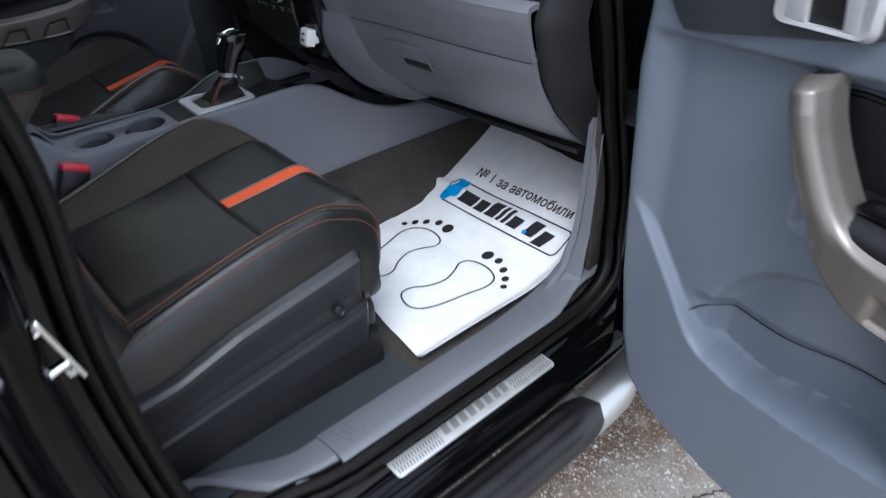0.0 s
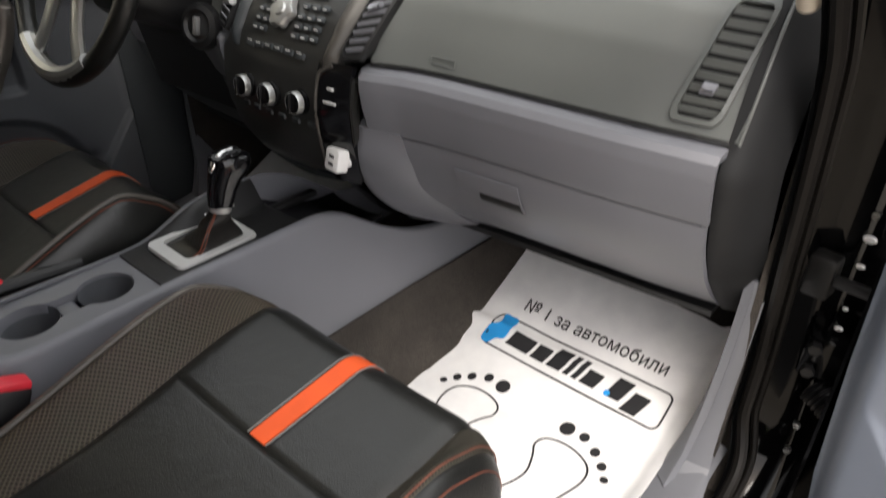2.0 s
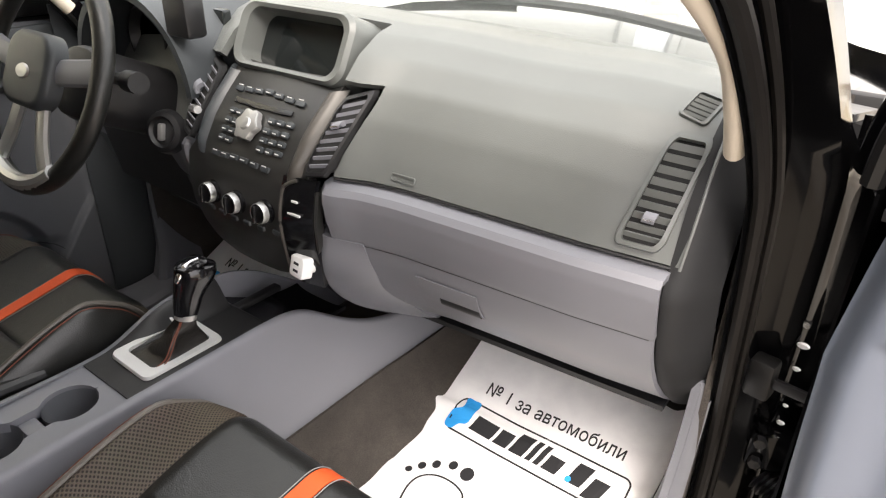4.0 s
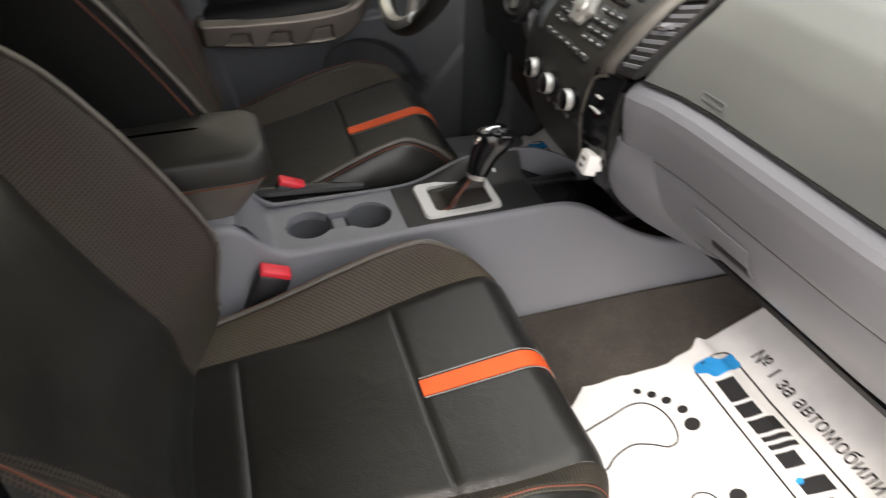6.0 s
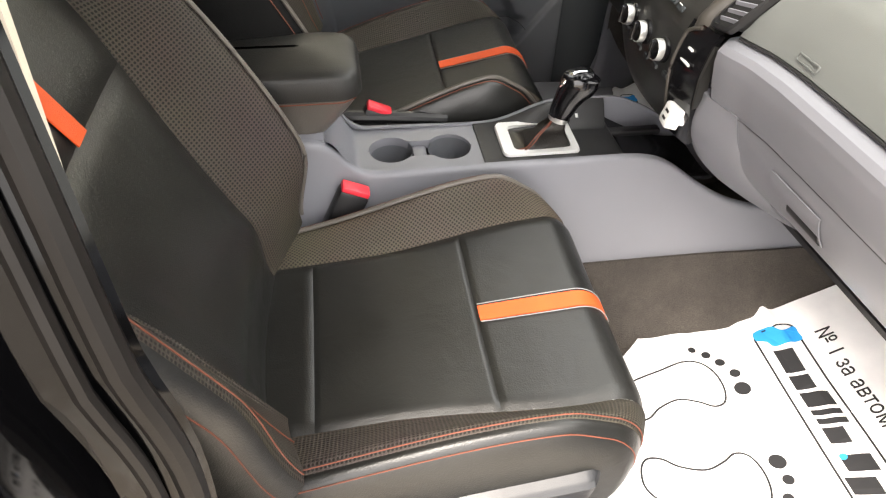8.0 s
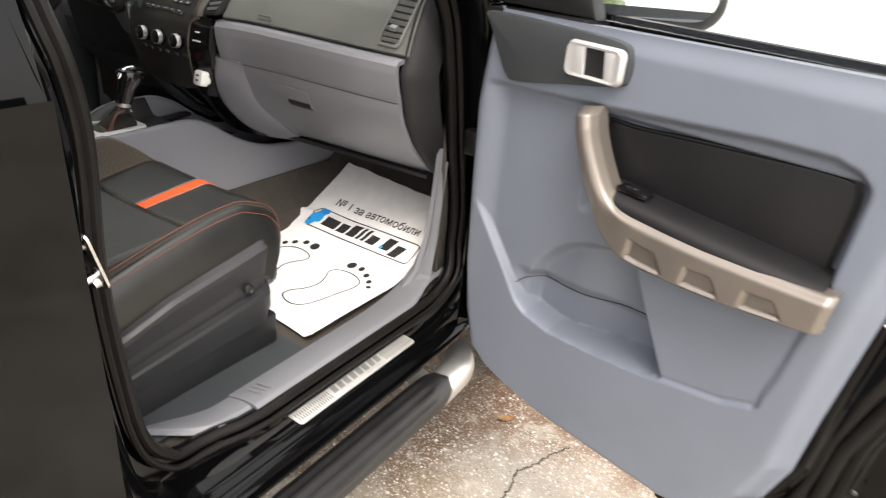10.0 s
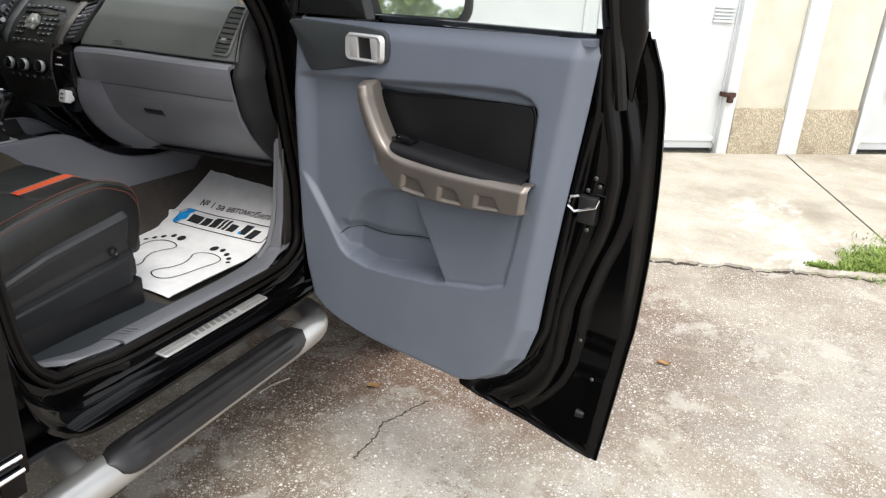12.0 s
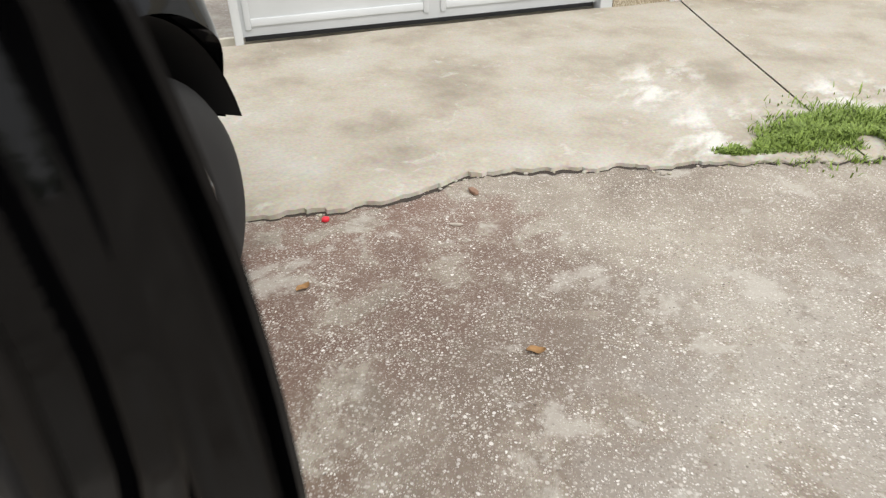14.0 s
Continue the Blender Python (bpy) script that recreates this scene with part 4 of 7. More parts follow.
def hinge_pillar():
    """Hinges, bolts, cable boot and check strap between jamb and door."""
    for z in (1.28, 0.92):
        m = axes((0.80, 1.275, z), (1, 0.15, 0), (0, 0, 1))
        h = part("door_hinge", box(-0.03, 0.05, -0.035, 0.035, -0.015, 0.015, 0.006, m=m), PAINT, TRUCK, "black painted door hinge")
        part("hinge_pin", lathe([(0.0, -0.045), (0.010, -0.045), (0.010, 0.045), (0.0, 0.045)], 10, Matrix.Translation((0.845, 1.27, z))), BLACK, h)
        for k in (-0.02, 0.02):
            part("bolt", lathe([(0.0, 0.012), (0.009, 0.012), (0.010, 0.0)], 6, m @ Matrix.Translation((-0.015, k, 0.014))), BLACK, h)
    m = axes((0.79, 1.22, 1.07), (1, -0.12, 0), (0, 0, 1))
    part("check_strap", box(-0.03, 0.10, -0.008, 0.008, -0.004, 0.004, 0.002, m=m), BLACK, TRUCK, "steel door check strap")
    part("check_bracket", box(-0.04, -0.005, -0.03, 0.03, -0.02, 0.012, 0.006, m=m), SEAL, TRUCK)
    pts = smoothed([(0.80, 1.275, 0.86), (0.83, 1.262, 0.85), (0.86, 1.245, 0.84), (0.90, 1.225, 0.85)], 10)
    part("cable_boot", tube(pts, [0.019 + 0.005 * (i % 2) for i in range(len(pts))], 12), BLACK, TRUCK, "ribbed black rubber cable boot")
    part("hinge_panel", patch(lambda u, v: (0.785 + 0.125 * u - 0.03 * smooth01((v - 0.8) / 0.2) * u, 1.318 + 0.01 * u, 0.62 + 0.80 * v), 0, 1, 6, 0, 1, 10, 0.004), PAINT, TRUCK, "black painted panel behind the hinges")
    # White ovals imitate the row of bright reflections on the jamb.
    for z, w in ((1.126, 0.012), (1.082, 0.008), (1.046, 0.006), (1.005, 0.006), (0.965, 0.009), (0.925, 0.009)):
        part("plug_or_glint", lathe([(0.0, 0.003), (0.5 * w, 0.003), (0.7 * w, 0.0)], 12, axes((0.803, lerp_list([(0.92, 1.296), (1.05, 1.262), (1.13, 1.245)], z), z), (1, 0, 0), (0, 0, 1)) @ Matrix.Diagonal((1, 0.6, 1, 1))), WHITE_P, TRUCK, "white oval standing in for a jamb reflection")
    for y, z in ((1.245, 1.36), (1.262, 1.16), (1.272, 0.80), (1.268, 0.75)):
        part("bolt", lathe([(0.0, 0.008), (0.005, 0.008), (0.006, 0.0)], 8, axes((0.80, y - 0.014, z), (1, 0, 0), (0, 0, 1))), STEEL, TRUCK)


hinge_pillar()


# front wing with wheel arch, bonnet
WHEEL_Y, WHEEL_Z, TYRE_R = 2.09, 0.42, 0.42


def wing():
    """The front wing: rings fan out from the wheel arch to the wing's outline."""
    rows = []
    n = 40
    for k in range(n + 1):
        a = 0.24 + (math.pi - 0.28) * k / n
        c, s = math.cos(a), math.sin(a)
        arch = Vector((0.0, WHEEL_Y + 0.47 * c, WHEEL_Z + 0.03 + 0.54 * s))
        # outline: front, top and rear of the wing
        out = Vector((0.0, WHEEL_Y + max(-0.82, min(0.62, 1.5 * c)), WHEEL_Z + 0.03 + min(0.84, 1.3 * s)))
        row = []
        for j, f in enumerate((-0.08, 0.0, 0.0, 0.06, 0.2, 0.45, 0.75, 1.0)):
            p = arch.lerp(out, max(f, 0.0))
            flare = 0.03 * math.exp(-(max(f, 0) / 0.12) ** 2)
            x = 0.905 - 0.04 * smooth01((p.y - 1.4) / 0.5) - 0.02 * f + flare - 0.06 * smooth01((p.z - 1.0) / 0.35) - 0.24 * smooth01((p.y - 2.36) / 0.34)
            if j == 0:
                x -= 0.30
            elif j == 1:
                x -= 0.012
            row.append(Vector((x, p.y, p.z)))
        rows.append(row)
    return grid(rows)


part("front_wing", wing(), PAINT, TRUCK, "black front wing with a flared wheel arch")
part("front_wing", mirrored(wing()), PAINT, TRUCK, "black front wing with a flared wheel arch")
part("bonnet", patch(lambda u, v: (u * (0.84 - 0.08 * v * v), 1.62 - 0.10 * u * u + 1.18 * v - 0.1 * u * u * v, 1.335 - 0.04 * u ** 4 - 0.10 * v * v + 0.02 * (1 - u * u)), -1, 1, 14, 0, 1, 10, 0.02), PAINT, TRUCK, "black bonnet")
part("nose", patch(lambda u, v: (u * 0.60, 2.78 + 0.10 * math.sin(math.pi * v) - 0.10 * u * u, 1.21 - 0.75 * v), -1, 1, 12, 0, 1, 8, 0.02), PAINT, TRUCK, "black front end")
def cargo_bed():
    bm = box(-0.84, 0.84, -2.33, -0.97, 0.70, 0.74, 0.005)
    for x0, x1, y0, y1 in ((-0.88, -0.82, -2.35, -0.95), (0.82, 0.88, -2.35, -0.95), (-0.82, 0.82, -1.01, -0.95), (-0.82, 0.82, -2.35, -2.29)):
        bm = box(x0, x1, y0, y1, 0.62, 1.30, 0.012, bm=bm)
    return bm


part("cargo_bed", cargo_bed(), PAINT, TRUCK, "black cargo bed")
part("chassis", box(-0.55, 0.55, -2.2, 2.6, 0.42, 0.55, 0.02), DARK_METAL, TRUCK)
part("inner_arch", patch(lambda u, v: (0.40 + 0.42 * v, WHEEL_Y + 0.465 * math.cos(u), WHEEL_Z + 0.03 + 0.535 * math.sin(u)), 0.26, 3.34, 24, 0, 1, 2), DARK_METAL, TRUCK, "black wheel-arch liner")


def wheel(m):
    w = tagged(new("wheel"), "alloy wheel with a dark grey road tyre")
    w.parent = TRUCK
    w.matrix_basis = FRAMES[TRUCK.name] @ m
    FRAMES[w.name] = Matrix.Identity(4)
    R = TYRE_R
    turn = Matrix.Rotation(radians(90), 4, "Y")
    prof = [(0.24, -0.105), (0.235, -0.12), (0.30, -0.132), (0.37, -0.125), (0.400, -0.105), (R, -0.08), (R, -0.03), (R - 0.012, -0.027), (R - 0.012, -0.02), (R, -0.017), (R, 0.017), (R - 0.012, 0.02), (R - 0.012, 0.027), (R, 0.03), (R, 0.08), (0.400, 0.105), (0.37, 0.125), (0.30, 0.132), (0.235, 0.12), (0.24, 0.105)]
    part("tyre", lathe(prof, 56, turn), TYRE, w)
    prof = [(0.0, 0.02), (0.10, 0.025), (0.19, 0.0), (0.205, 0.0), (0.212, 0.10), (0.232, 0.118), (0.236, 0.112), (0.222, 0.09), (0.215, -0.1), (0.0, -0.1)]
    rim = part("rim", lathe(prof, 40, turn), DARK_METAL, w)
    for k in range(6):
        for d in (-0.13, 0.13):
            a = k * math.pi / 3
            p = [Vector((0.085, 0.05 * math.cos(a), 0.05 * math.sin(a))), Vector((0.10, 0.14 * math.cos(a + d * 0.8), 0.14 * math.sin(a + d * 0.8))), Vector((0.112, 0.232 * math.cos(a + d * 1.3), 0.225 * math.sin(a + d * 1.3)))]
            part("spoke", tube(smoothed(p, 5), 0.021, 8, flat=0.7, up=(1, 0, 0)), ALLOY, rim)
    part("hub_cap", lathe([(0.0, 0.10), (0.035, 0.098), (0.05, 0.085), (0.055, 0.05), (0.0, 0.05)], 24, turn), SILVER, rim)
    lip = [(0.214, 0.10), (0.232, 0.121), (0.240, 0.118), (0.236, 0.108), (0.22, 0.09)]
    part("rim_lip", lathe(lip, 40, turn), ALLOY, rim)
    return w


W0 = wheel(Matrix.Translation((0.705, WHEEL_Y, TYRE_R - 0.003)))
for m in (pose(-0.705, WHEEL_Y, TYRE_R - 0.003, 0, 0, 180), pose(0.705, -1.12, TYRE_R - 0.003), pose(-0.705, -1.12, TYRE_R - 0.003, 0, 0, 180)):
    copy_thing(W0, FRAMES[TRUCK.name] @ m)


def side_step():
    st = thing("side_step", (0.87, 0.3, 0.45), "silver tubular side step with black rubber treads", "side step")
    r = 0.044
    z, x0 = 0.462, 0.822
    pts = [(0.58, 1.262, z - 0.02), (0.68, 1.270, z), (0.755, 1.256, z), (0.805, 1.21, z), (x0, 1.13, z), (x0, 0.9, z), (x0, 0.3, z), (x0, -0.5, z), (x0, -0.9, z), (0.80, -0.98, z), (0.72, -1.02, z), (0.60, -1.02, z)]
    part("step_tube", tube(smoothed(pts, 6), r, 18), SILVER, st, "satin silver tube")

    def tread(y0, y1):
        rows = []
        n = 44
        for i in range(n + 1):
            y = y0 + (y1 - y0) * i / n
            k = math.sqrt(max(0.0, 1 - (1 - min(1.0, min(i, n - i) / 5)) ** 2))
            row = []
            for j in range(25):
                a = radians(64 + (6 + 148 * k) * (j / 24 - 0.5))
                rib = 0.003 if (j % 4 in (2, 3) and 4 < j < 21 and k > 0.99) else 0.0
                rr = r + 0.001 + 0.008 * k * min(1.0, min(j, 24 - j) / 2) + rib
                row.append(Vector((x0 + rr * math.cos(a), y, z + rr * math.sin(a))))
            rows.append(row)
        return grid(rows)

    part("tread_pad", tread(0.415, 1.10), BLACK, st, "black ribbed rubber tread", angle=28)
    part("tread_pad", tread(-0.80, -0.05), BLACK, st, "black ribbed rubber tread", angle=28)
    for y in (1.085, 0.395, -0.86):
        part("bracket", tube(smoothed([(0.56, y + 0.02, 0.50), (0.64, y + 0.015, 0.497), (0.73, y, 0.482), (0.80, y - 0.01, 0.467)], 4), 0.027, 12), SILVER, st, "silver bracket")


side_step()


# ---- cabin floor and trims (part of the truck) ----
FLOOR = [(-0.88, 0.66), (0.3, 0.66), (1.10, 0.662), (1.18, 0.675), (1.28, 0.715), (1.44, 0.805), (1.56, 0.90), (1.66, 1.06), (1.68, 1.36)]
part("carpet", grid([[Vector((x, y, z)) for x in np.linspace(-0.735, 0.735, 22)] for y, z in [tuple(p)[1:] for p in smoothed([(0, y, z) for y, z in FLOOR], 4)]]), CARPET, TRUCK, "dark brown-grey moulded carpet")
part("floor_pan", box(-0.77, 0.77, -0.88, 1.68, 0.565, 0.63, 0.01), DARK_METAL, TRUCK)
part("firewall", box(-0.80, 0.80, 1.69, 1.72, 0.6, 1.36, 0.005), DARK_METAL, TRUCK)
for s in (1, -1):
    def sill_trim(u, v):
        # u across from cabin to seal, v along
        y = 0.575 + 0.66 * v
        x0 = 0.656 - 0.014 * smooth01((y - 0.95) / 0.2)
        x1 = 0.746 - 0.022 * smooth01((y - 1.06) / 0.10)
        z = 0.694 - 0.020 * (1 - u) ** 2 - 0.03 * smooth01((0.05 - u) / 0.05) - 0.006 * smooth01((u - 0.9) / 0.1)
        return (s * (x0 + (x1 - x0) * u), y, z + 0.02 * smooth01((y - 1.08) / 0.12))
    st = part("sill_trim", patch(sill_trim, 0, 1, 14, 0.0, 1, 26, 0.012), SILLP, TRUCK, "slate plastic sill trim")

    def sill_end(u, v):
        # the lower rear piece, drawn in to the pillar's foot
        y = 0.37 + 0.204 * v
        x0 = 0.598 + 0.056 * smooth01(v * 1.1)
        x1 = x0 + (0.738 - x0) * (0.10 + 0.90 * smooth01(v / 0.75))
        return (s * (x0 + (x1 - x0) * u), y, 0.689 - 0.018 * (1 - u) ** 2 - 0.03 * smooth01((0.05 - u) / 0.05) - 0.010 * smooth01((u - 0.8) / 0.2))
    part("end_piece", patch(sill_end, 0, 1, 12, 0.0, 1, 12, 0.012), SILLP, st)
    for k in range(3):
        part("rib", tube([(s * 0.688, 0.60 + 0.012 * k, 0.6925), (s * 0.722, 0.605 + 0.012 * k, 0.6945)], 0.0016, 6), SILLP, st)

    part("floor_cover", patch(lambda u, v: (s * (0.55 + 0.115 * u), 0.36 + 0.43 * v, 0.6665 + 0.006 * math.sin(3.14 * v) + 0.004 * u), 0, 1, 6, 0, 1, 12, 0.004), BEZEL, TRUCK, "dark plastic floor cover beside the seat")

    def kick(u, v):
        z = 0.684 + 0.356 * v
        rear = lerp_list([(0.684, 1.12), (0.692, 1.14), (0.715, 1.165), (0.80, 1.188), (1.04, 1.20)], z)
        return (s * (0.70 + 0.008 * u - 0.042 * (1 - v) ** 2.2 * smooth01((u + 0.15) / 0.3)), rear + (1.30 - rear) * u, z)
    part("kick_panel", patch(kick, 0, 1, 10, 0, 1, 10, 0.012), SILLP, TRUCK, "slate plastic kick panel")
    part("kick_flange", patch(lambda u, v: (lambda p: (p[0] + s * u * (0.017 + max(0.0, 0.707 - abs(p[0])) * (1 - v) ** 3), p[1] + 0.002 + 0.006 * u * u, p[2]))(kick(0.0, v)), 0, 1, 6, 0, 1, 12, 0.006), SILLP, TRUCK)
    part("pillar_lining", patch(lambda u, v: (s * (0.755 - 0.02 * math.sin(math.pi * u)), 1.08 + 0.24 * u, 0.68 + 0.74 * v), 0, 1, 6, 0, 1, 4, 0.008), BEZEL, TRUCK, "dark lower windscreen pillar lining") if s < 0 else None
    part("side_lining", patch(lambda u, v: (s * (0.655 + 0.05 * u), 1.20 + 0.42 * (1 - u), 0.66 + 0.72 * v), 0, 1, 6, 0, 1, 4, 0.01), CARPET, TRUCK)

for s in (1, -1):
    def tunnel(u, v):
        y = -0.2 + 1.75 * u
        low = lerp_list([(-1, 0.66), (1.10, 0.662), (1.18, 0.675), (1.28, 0.715), (1.44, 0.805), (1.56, 0.90)], y) - 0.006
        top = max(0.812, low + 0.012)
        return (s * (0.128 + 0.006 * smooth01((y - 1.1) / 0.2) + 0.012 * (1 - v) + 0.08 * (1 - v) ** 2.2), y, low + (top - low) * v)
    part("tunnel_carpet", patch(tunnel, 0, 1, 30, 0, 1, 8, 0.006 * s), CARPET, TRUCK, "dark carpet over the transmission tunnel")
    def upper_trim(u, v):
        z = 1.40 + 0.37 * v
        return (s * (0.697 + lean_x(z) - 0.006 * u * u), 0.323 - 0.06 * (z - 1.41) - 0.20 * u, z)
    part("pillar_cover", patch(upper_trim, 0, 1, 8, 0, 1, 12, 0.008), CREAM, TRUCK, "cream cloth-covered centre pillar")


# ---- seats ----
BACK_CLOTH = mat("matte_black_cloth", (0.007, 0.007, 0.007), 0.85, 0, 0.2, 12, 600, 0.3, spec=0.15)
MATTE_L = mat("matte_black_leather", (0.012, 0.012, 0.011), 0.5, 0, 0.2, 12, 520, 0.3)
BROWN_L = mat("brown_grey_leather", (0.11, 0.098, 0.086), 0.42, 0, 0.2, 12, 520, 0.3)


def build_seat(cx, dy, dz, tilt, label):
    seat = thing("front_seat", (cx, 0.55 + dy, 0.66 + dz), label, "car seat", "front seats")
    s = 1 if cx > 0 else -1          # the outer side

    def cushion(u, v):
        """u across (-1 inner seam side .. 1 outer), v from rear to the rolled front."""
        side = abs(u)
        bol = (0.070 if u < 0 else 0.048) * (0.10 + 0.90 * math.sin(math.pi * min(1, max(0, v * 1.02 - 0.02)) ** (1.85 if u < 0 else 1.4))) * (1 - 0.75 * smooth01((v - 0.72) / 0.2))
        # the side seams splay towards the front
        seam = 0.152 + (0.034 if u < 0 else 0.022) * smooth01((v - 0.35) / 0.45)
        if side <= 0.7:
            x, z = seam / 0.7 * u, -0.006 * (1 - (u / 0.7) ** 2)
        elif side <= 1.0:
            t = (side - 0.7) / 0.3
            x, z = math.copysign(seam + (0.2174 - seam) * t, u), bol * smooth01(t)
        else:
            t = (side - 1.0) / 0.35
            x, z = math.copysign(0.2174 + 0.028 * math.sin(min(1, t * 1.3) * 1.57), u), bol - 0.115 * t ** 1.6
        base = 0.93 + 0.056 * v + tilt * (v - 0.55)
        if v < 0.84:
            y = 0.27 + 0.51 * v / 0.84
            drop = 0
        else:
            a = (v - 0.84) / 0.16 * 1.75
            y = 0.78 + 0.050 * math.sin(a)
            drop = 0.058 * (1 - math.cos(a))
            base = 0.977 + tilt * 0.29
        y -= (0.02 + 0.10 * smooth01((v - 0.5) / 0.5)) * max(0.0, side - 0.55) ** 2
        return Vector((cx + s * x, y + dy, base + z * (1 if v < 0.9 else 1 - 0.3 * (v - 0.9) / 0.1) - drop + dz))

    def tuck(fn, u0, u1, v0, v1, d=0.006):
        """Lets a panel's rim sink into its seams."""
        def g(u, v):
            p = fn(u, v)
            q = min((u - u0) / (u1 - u0), (u1 - u) / (u1 - u0)) * abs(u1 - u0) / 0.06
            w = min((v - v0), (v1 - v) if v1 < 0.99 else 1) / 0.010
            w = 0.45 + 0.55 * min(1, w)
            k = 1 - smooth01(min(1, q, w))
            return p - Vector((0, 0, d * k))
        return g

    def pan(name, fn, u0, u1, v0, v1, nu, nv, material, parent, lab="", d=0.006):
        make = cloth_patch if material in (MESH, MESH_D) else patch
        return part(name, make(tuck(fn, u0, u1, v0, v1, d), u0, u1, nu, v0, v1, nv), material, parent, lab, angle=60)

    REAR = 0.215
    c = pan("cushion", cushion, -0.7, 0.7, REAR, 0.60, 44, 50, LEATHER, seat, "black leather seat cushion")
    pan("rear_panel", cushion, -0.7, 0.7, 0.0, REAR, 30, 16, LEATHER, c)
    pan("front_panel", cushion, -0.7, 0.7, 0.60, 1.0, 44, 44, LEATHER, c)
    pan("inner_bolster", cushion, -1.0, -0.7, 0.0, 1.0, 14, 40, MESH, c, "brown-grey mesh cloth bolster")
    pan("inner_side", cushion, -1.35, -1.0, 0.0, 1.0, 12, 40, LEATHER, c, "black leather bolster side")
    part("piping", tube([cushion(-1.0, 0.02 + 0.97 * k / 60) + Vector((0, 0, -0.003)) for k in range(61)], 0.0042, 8), BROWN_L, c, "brown-grey piping")
    part("stitching", tube([cushion(-1.06, 0.02 + 0.97 * k / 60) + Vector((0, 0, 0.0008)) for k in range(61)], 0.0009, 5), STITCH, c, "orange stitching")
    pan("outer_bolster", cushion, 0.7, 1.0, 0.0, 1.0, 12, 40, MESH_D, c, "brown-grey mesh cloth bolster")
    pan("side_panel", cushion, 1.0, 1.35, 0.0, 1.0, 12, 40, LEATHER, c)
    up = Vector((0, 0, 0.0022))
    stripe = lambda u, v: cushion(u, v) + Vector((0, 0.0015 * smooth01((v - 0.84) / 0.1), 0)) + up * (1 if v < 0.9 else 0.7)
    part("stripe", patch(stripe, -0.056, 0.056, 4, 0.603, 0.955, 24, 0.002), ORANGE, c, "orange cloth stripe")
    for u, r in ((-0.07, 0.0008), (0.07, 0.0008)):
        part("stitching", tube([stripe(u, 0.603 + 0.352 * k / 24) for k in range(25)], r, 5), mat_thread, c)
    for u in (0.985, 1.10):
        part("stitching", tube([cushion(u, 0.02 + 0.975 * k / 60) + Vector((0, 0, 0.0008)) for k in range(61)], 0.0009, 5), STITCH, c, "orange stitching")
    # closed underside
    part("cushion_base", box(cx - 0.225, cx + 0.225, 0.31 + dy, 0.80 + dy, 0.80 + dz, 0.885 + dz, 0.02), BLACK, seat)

    # backrest: same section, along a leaning frame
    hinge = Vector((cx, 0.326 + dy, 0.925 + dz))
    lean = radians(29)
    along, out = Vector((0, -math.sin(lean), math.cos(lean))), Vector((0, math.cos(lean), math.sin(lean)))

    def back(u, v):
        side = abs(u)
        bol = (0.105 if u < 0 else 0.085 * (0.45 + 0.55 * smooth01(v / 0.3))) * (0.35 + 0.65 * math.sin(math.pi * min(1, (0.22 if u < 0 else 0.12) + v * 0.7)) ** 0.8) * (1 - 0.5 * smooth01((v - 0.75) / 0.25))
        w = 1.0 + 0.10 * math.sin(math.pi * v) - 0.16 * smooth01((v - 0.6) / 0.4)
        # the side seams draw apart towards the shoulders
        seam = 0.134 + 0.066 * smooth01((v - 0.25) / 0.65)
        if side <= 0.62:
            x, h = seam / 0.62 * u, 0.012 * math.sin(2.2 * v) - 0.010 * (1 - (u / 0.62) ** 2)
        elif side <= 1.0:
            t = (side - 0.62) / 0.38
            x, h = math.copysign(seam + (0.2326 - seam) * t, u), bol * smooth01(t)
        else:
            t = (side - 1.0) / 0.35
            x, h = math.copysign(0.2326 + 0.026 * math.sin(1.57 * min(1, t * 1.3)), u), bol - 0.15 * t ** 1.5
        L = 0.66 * v * (1 - 0.13 * smooth01((side - 0.5) / 0.5) * smooth01((v - 0.45) / 0.5))
        roll = smooth01((v - 0.9) / 0.1)
        # the padding rounds off at the foot, the bolster lower down than the middle
        if u < 0.62:
            h -= 0.030 * (1 - smooth01(v / 0.16)) + 0.034 * (1 - smooth01(v / 0.20)) * smooth01((side - 0.66) / 0.3)
        return hinge + Vector((s * x * w, 0, 0)) + along * (L - 0.03 * roll * roll) + out * (h + 0.055 - 0.07 * roll * roll)

    def tuck_b(u0, u1, v0, v1, d=0.006):
        def g(u, v):
            q = min((u - u0), (u1 - u)) / 0.10
            w = min((v - v0), (v1 - v)) / 0.03
            return back(u, v) - out * d * (1 - smooth01(min(1, q, w)))
        return g

    def bpan(name, u0, u1, v0, v1, nu, nv, material, parent, lab=""):
        make = cloth_patch if material in (MESH, MESH_D) else patch
        return part(name, make(tuck_b(u0, u1, v0, v1), u0, u1, nu, v0, v1, nv), material, parent, lab, angle=60)

    b = bpan("backrest", -0.62, 0.62, 0.0, 0.56, 24, 26, LEATHER, seat, "black leather backrest")
    bpan("upper_panel", -0.62, 0.62, 0.56, 1.0, 24, 20, LEATHER, b)
    bpan("inner_bolster", -1.0, -0.62, 0.0, 1.0, 16, 36, MESH_D, b, "brown-grey mesh cloth bolster")
    bpan("inner_side", -1.35, -1.0, 0.0, 1.0, 10, 36, BACK_CLOTH, b, "matte black cloth bolster side")
    part("piping", tube([back(-1.0, 0.02 + 0.95 * k / 50) - out * 0.002 for k in range(51)], 0.0036, 8), BROWN_L, b, "brown-grey piping")
    part("stitching", tube([back(-1.08, 0.02 + 0.93 * k / 50) + out * 0.001 for k in range(51)], 0.0009, 5), STITCH, b, "orange stitching")
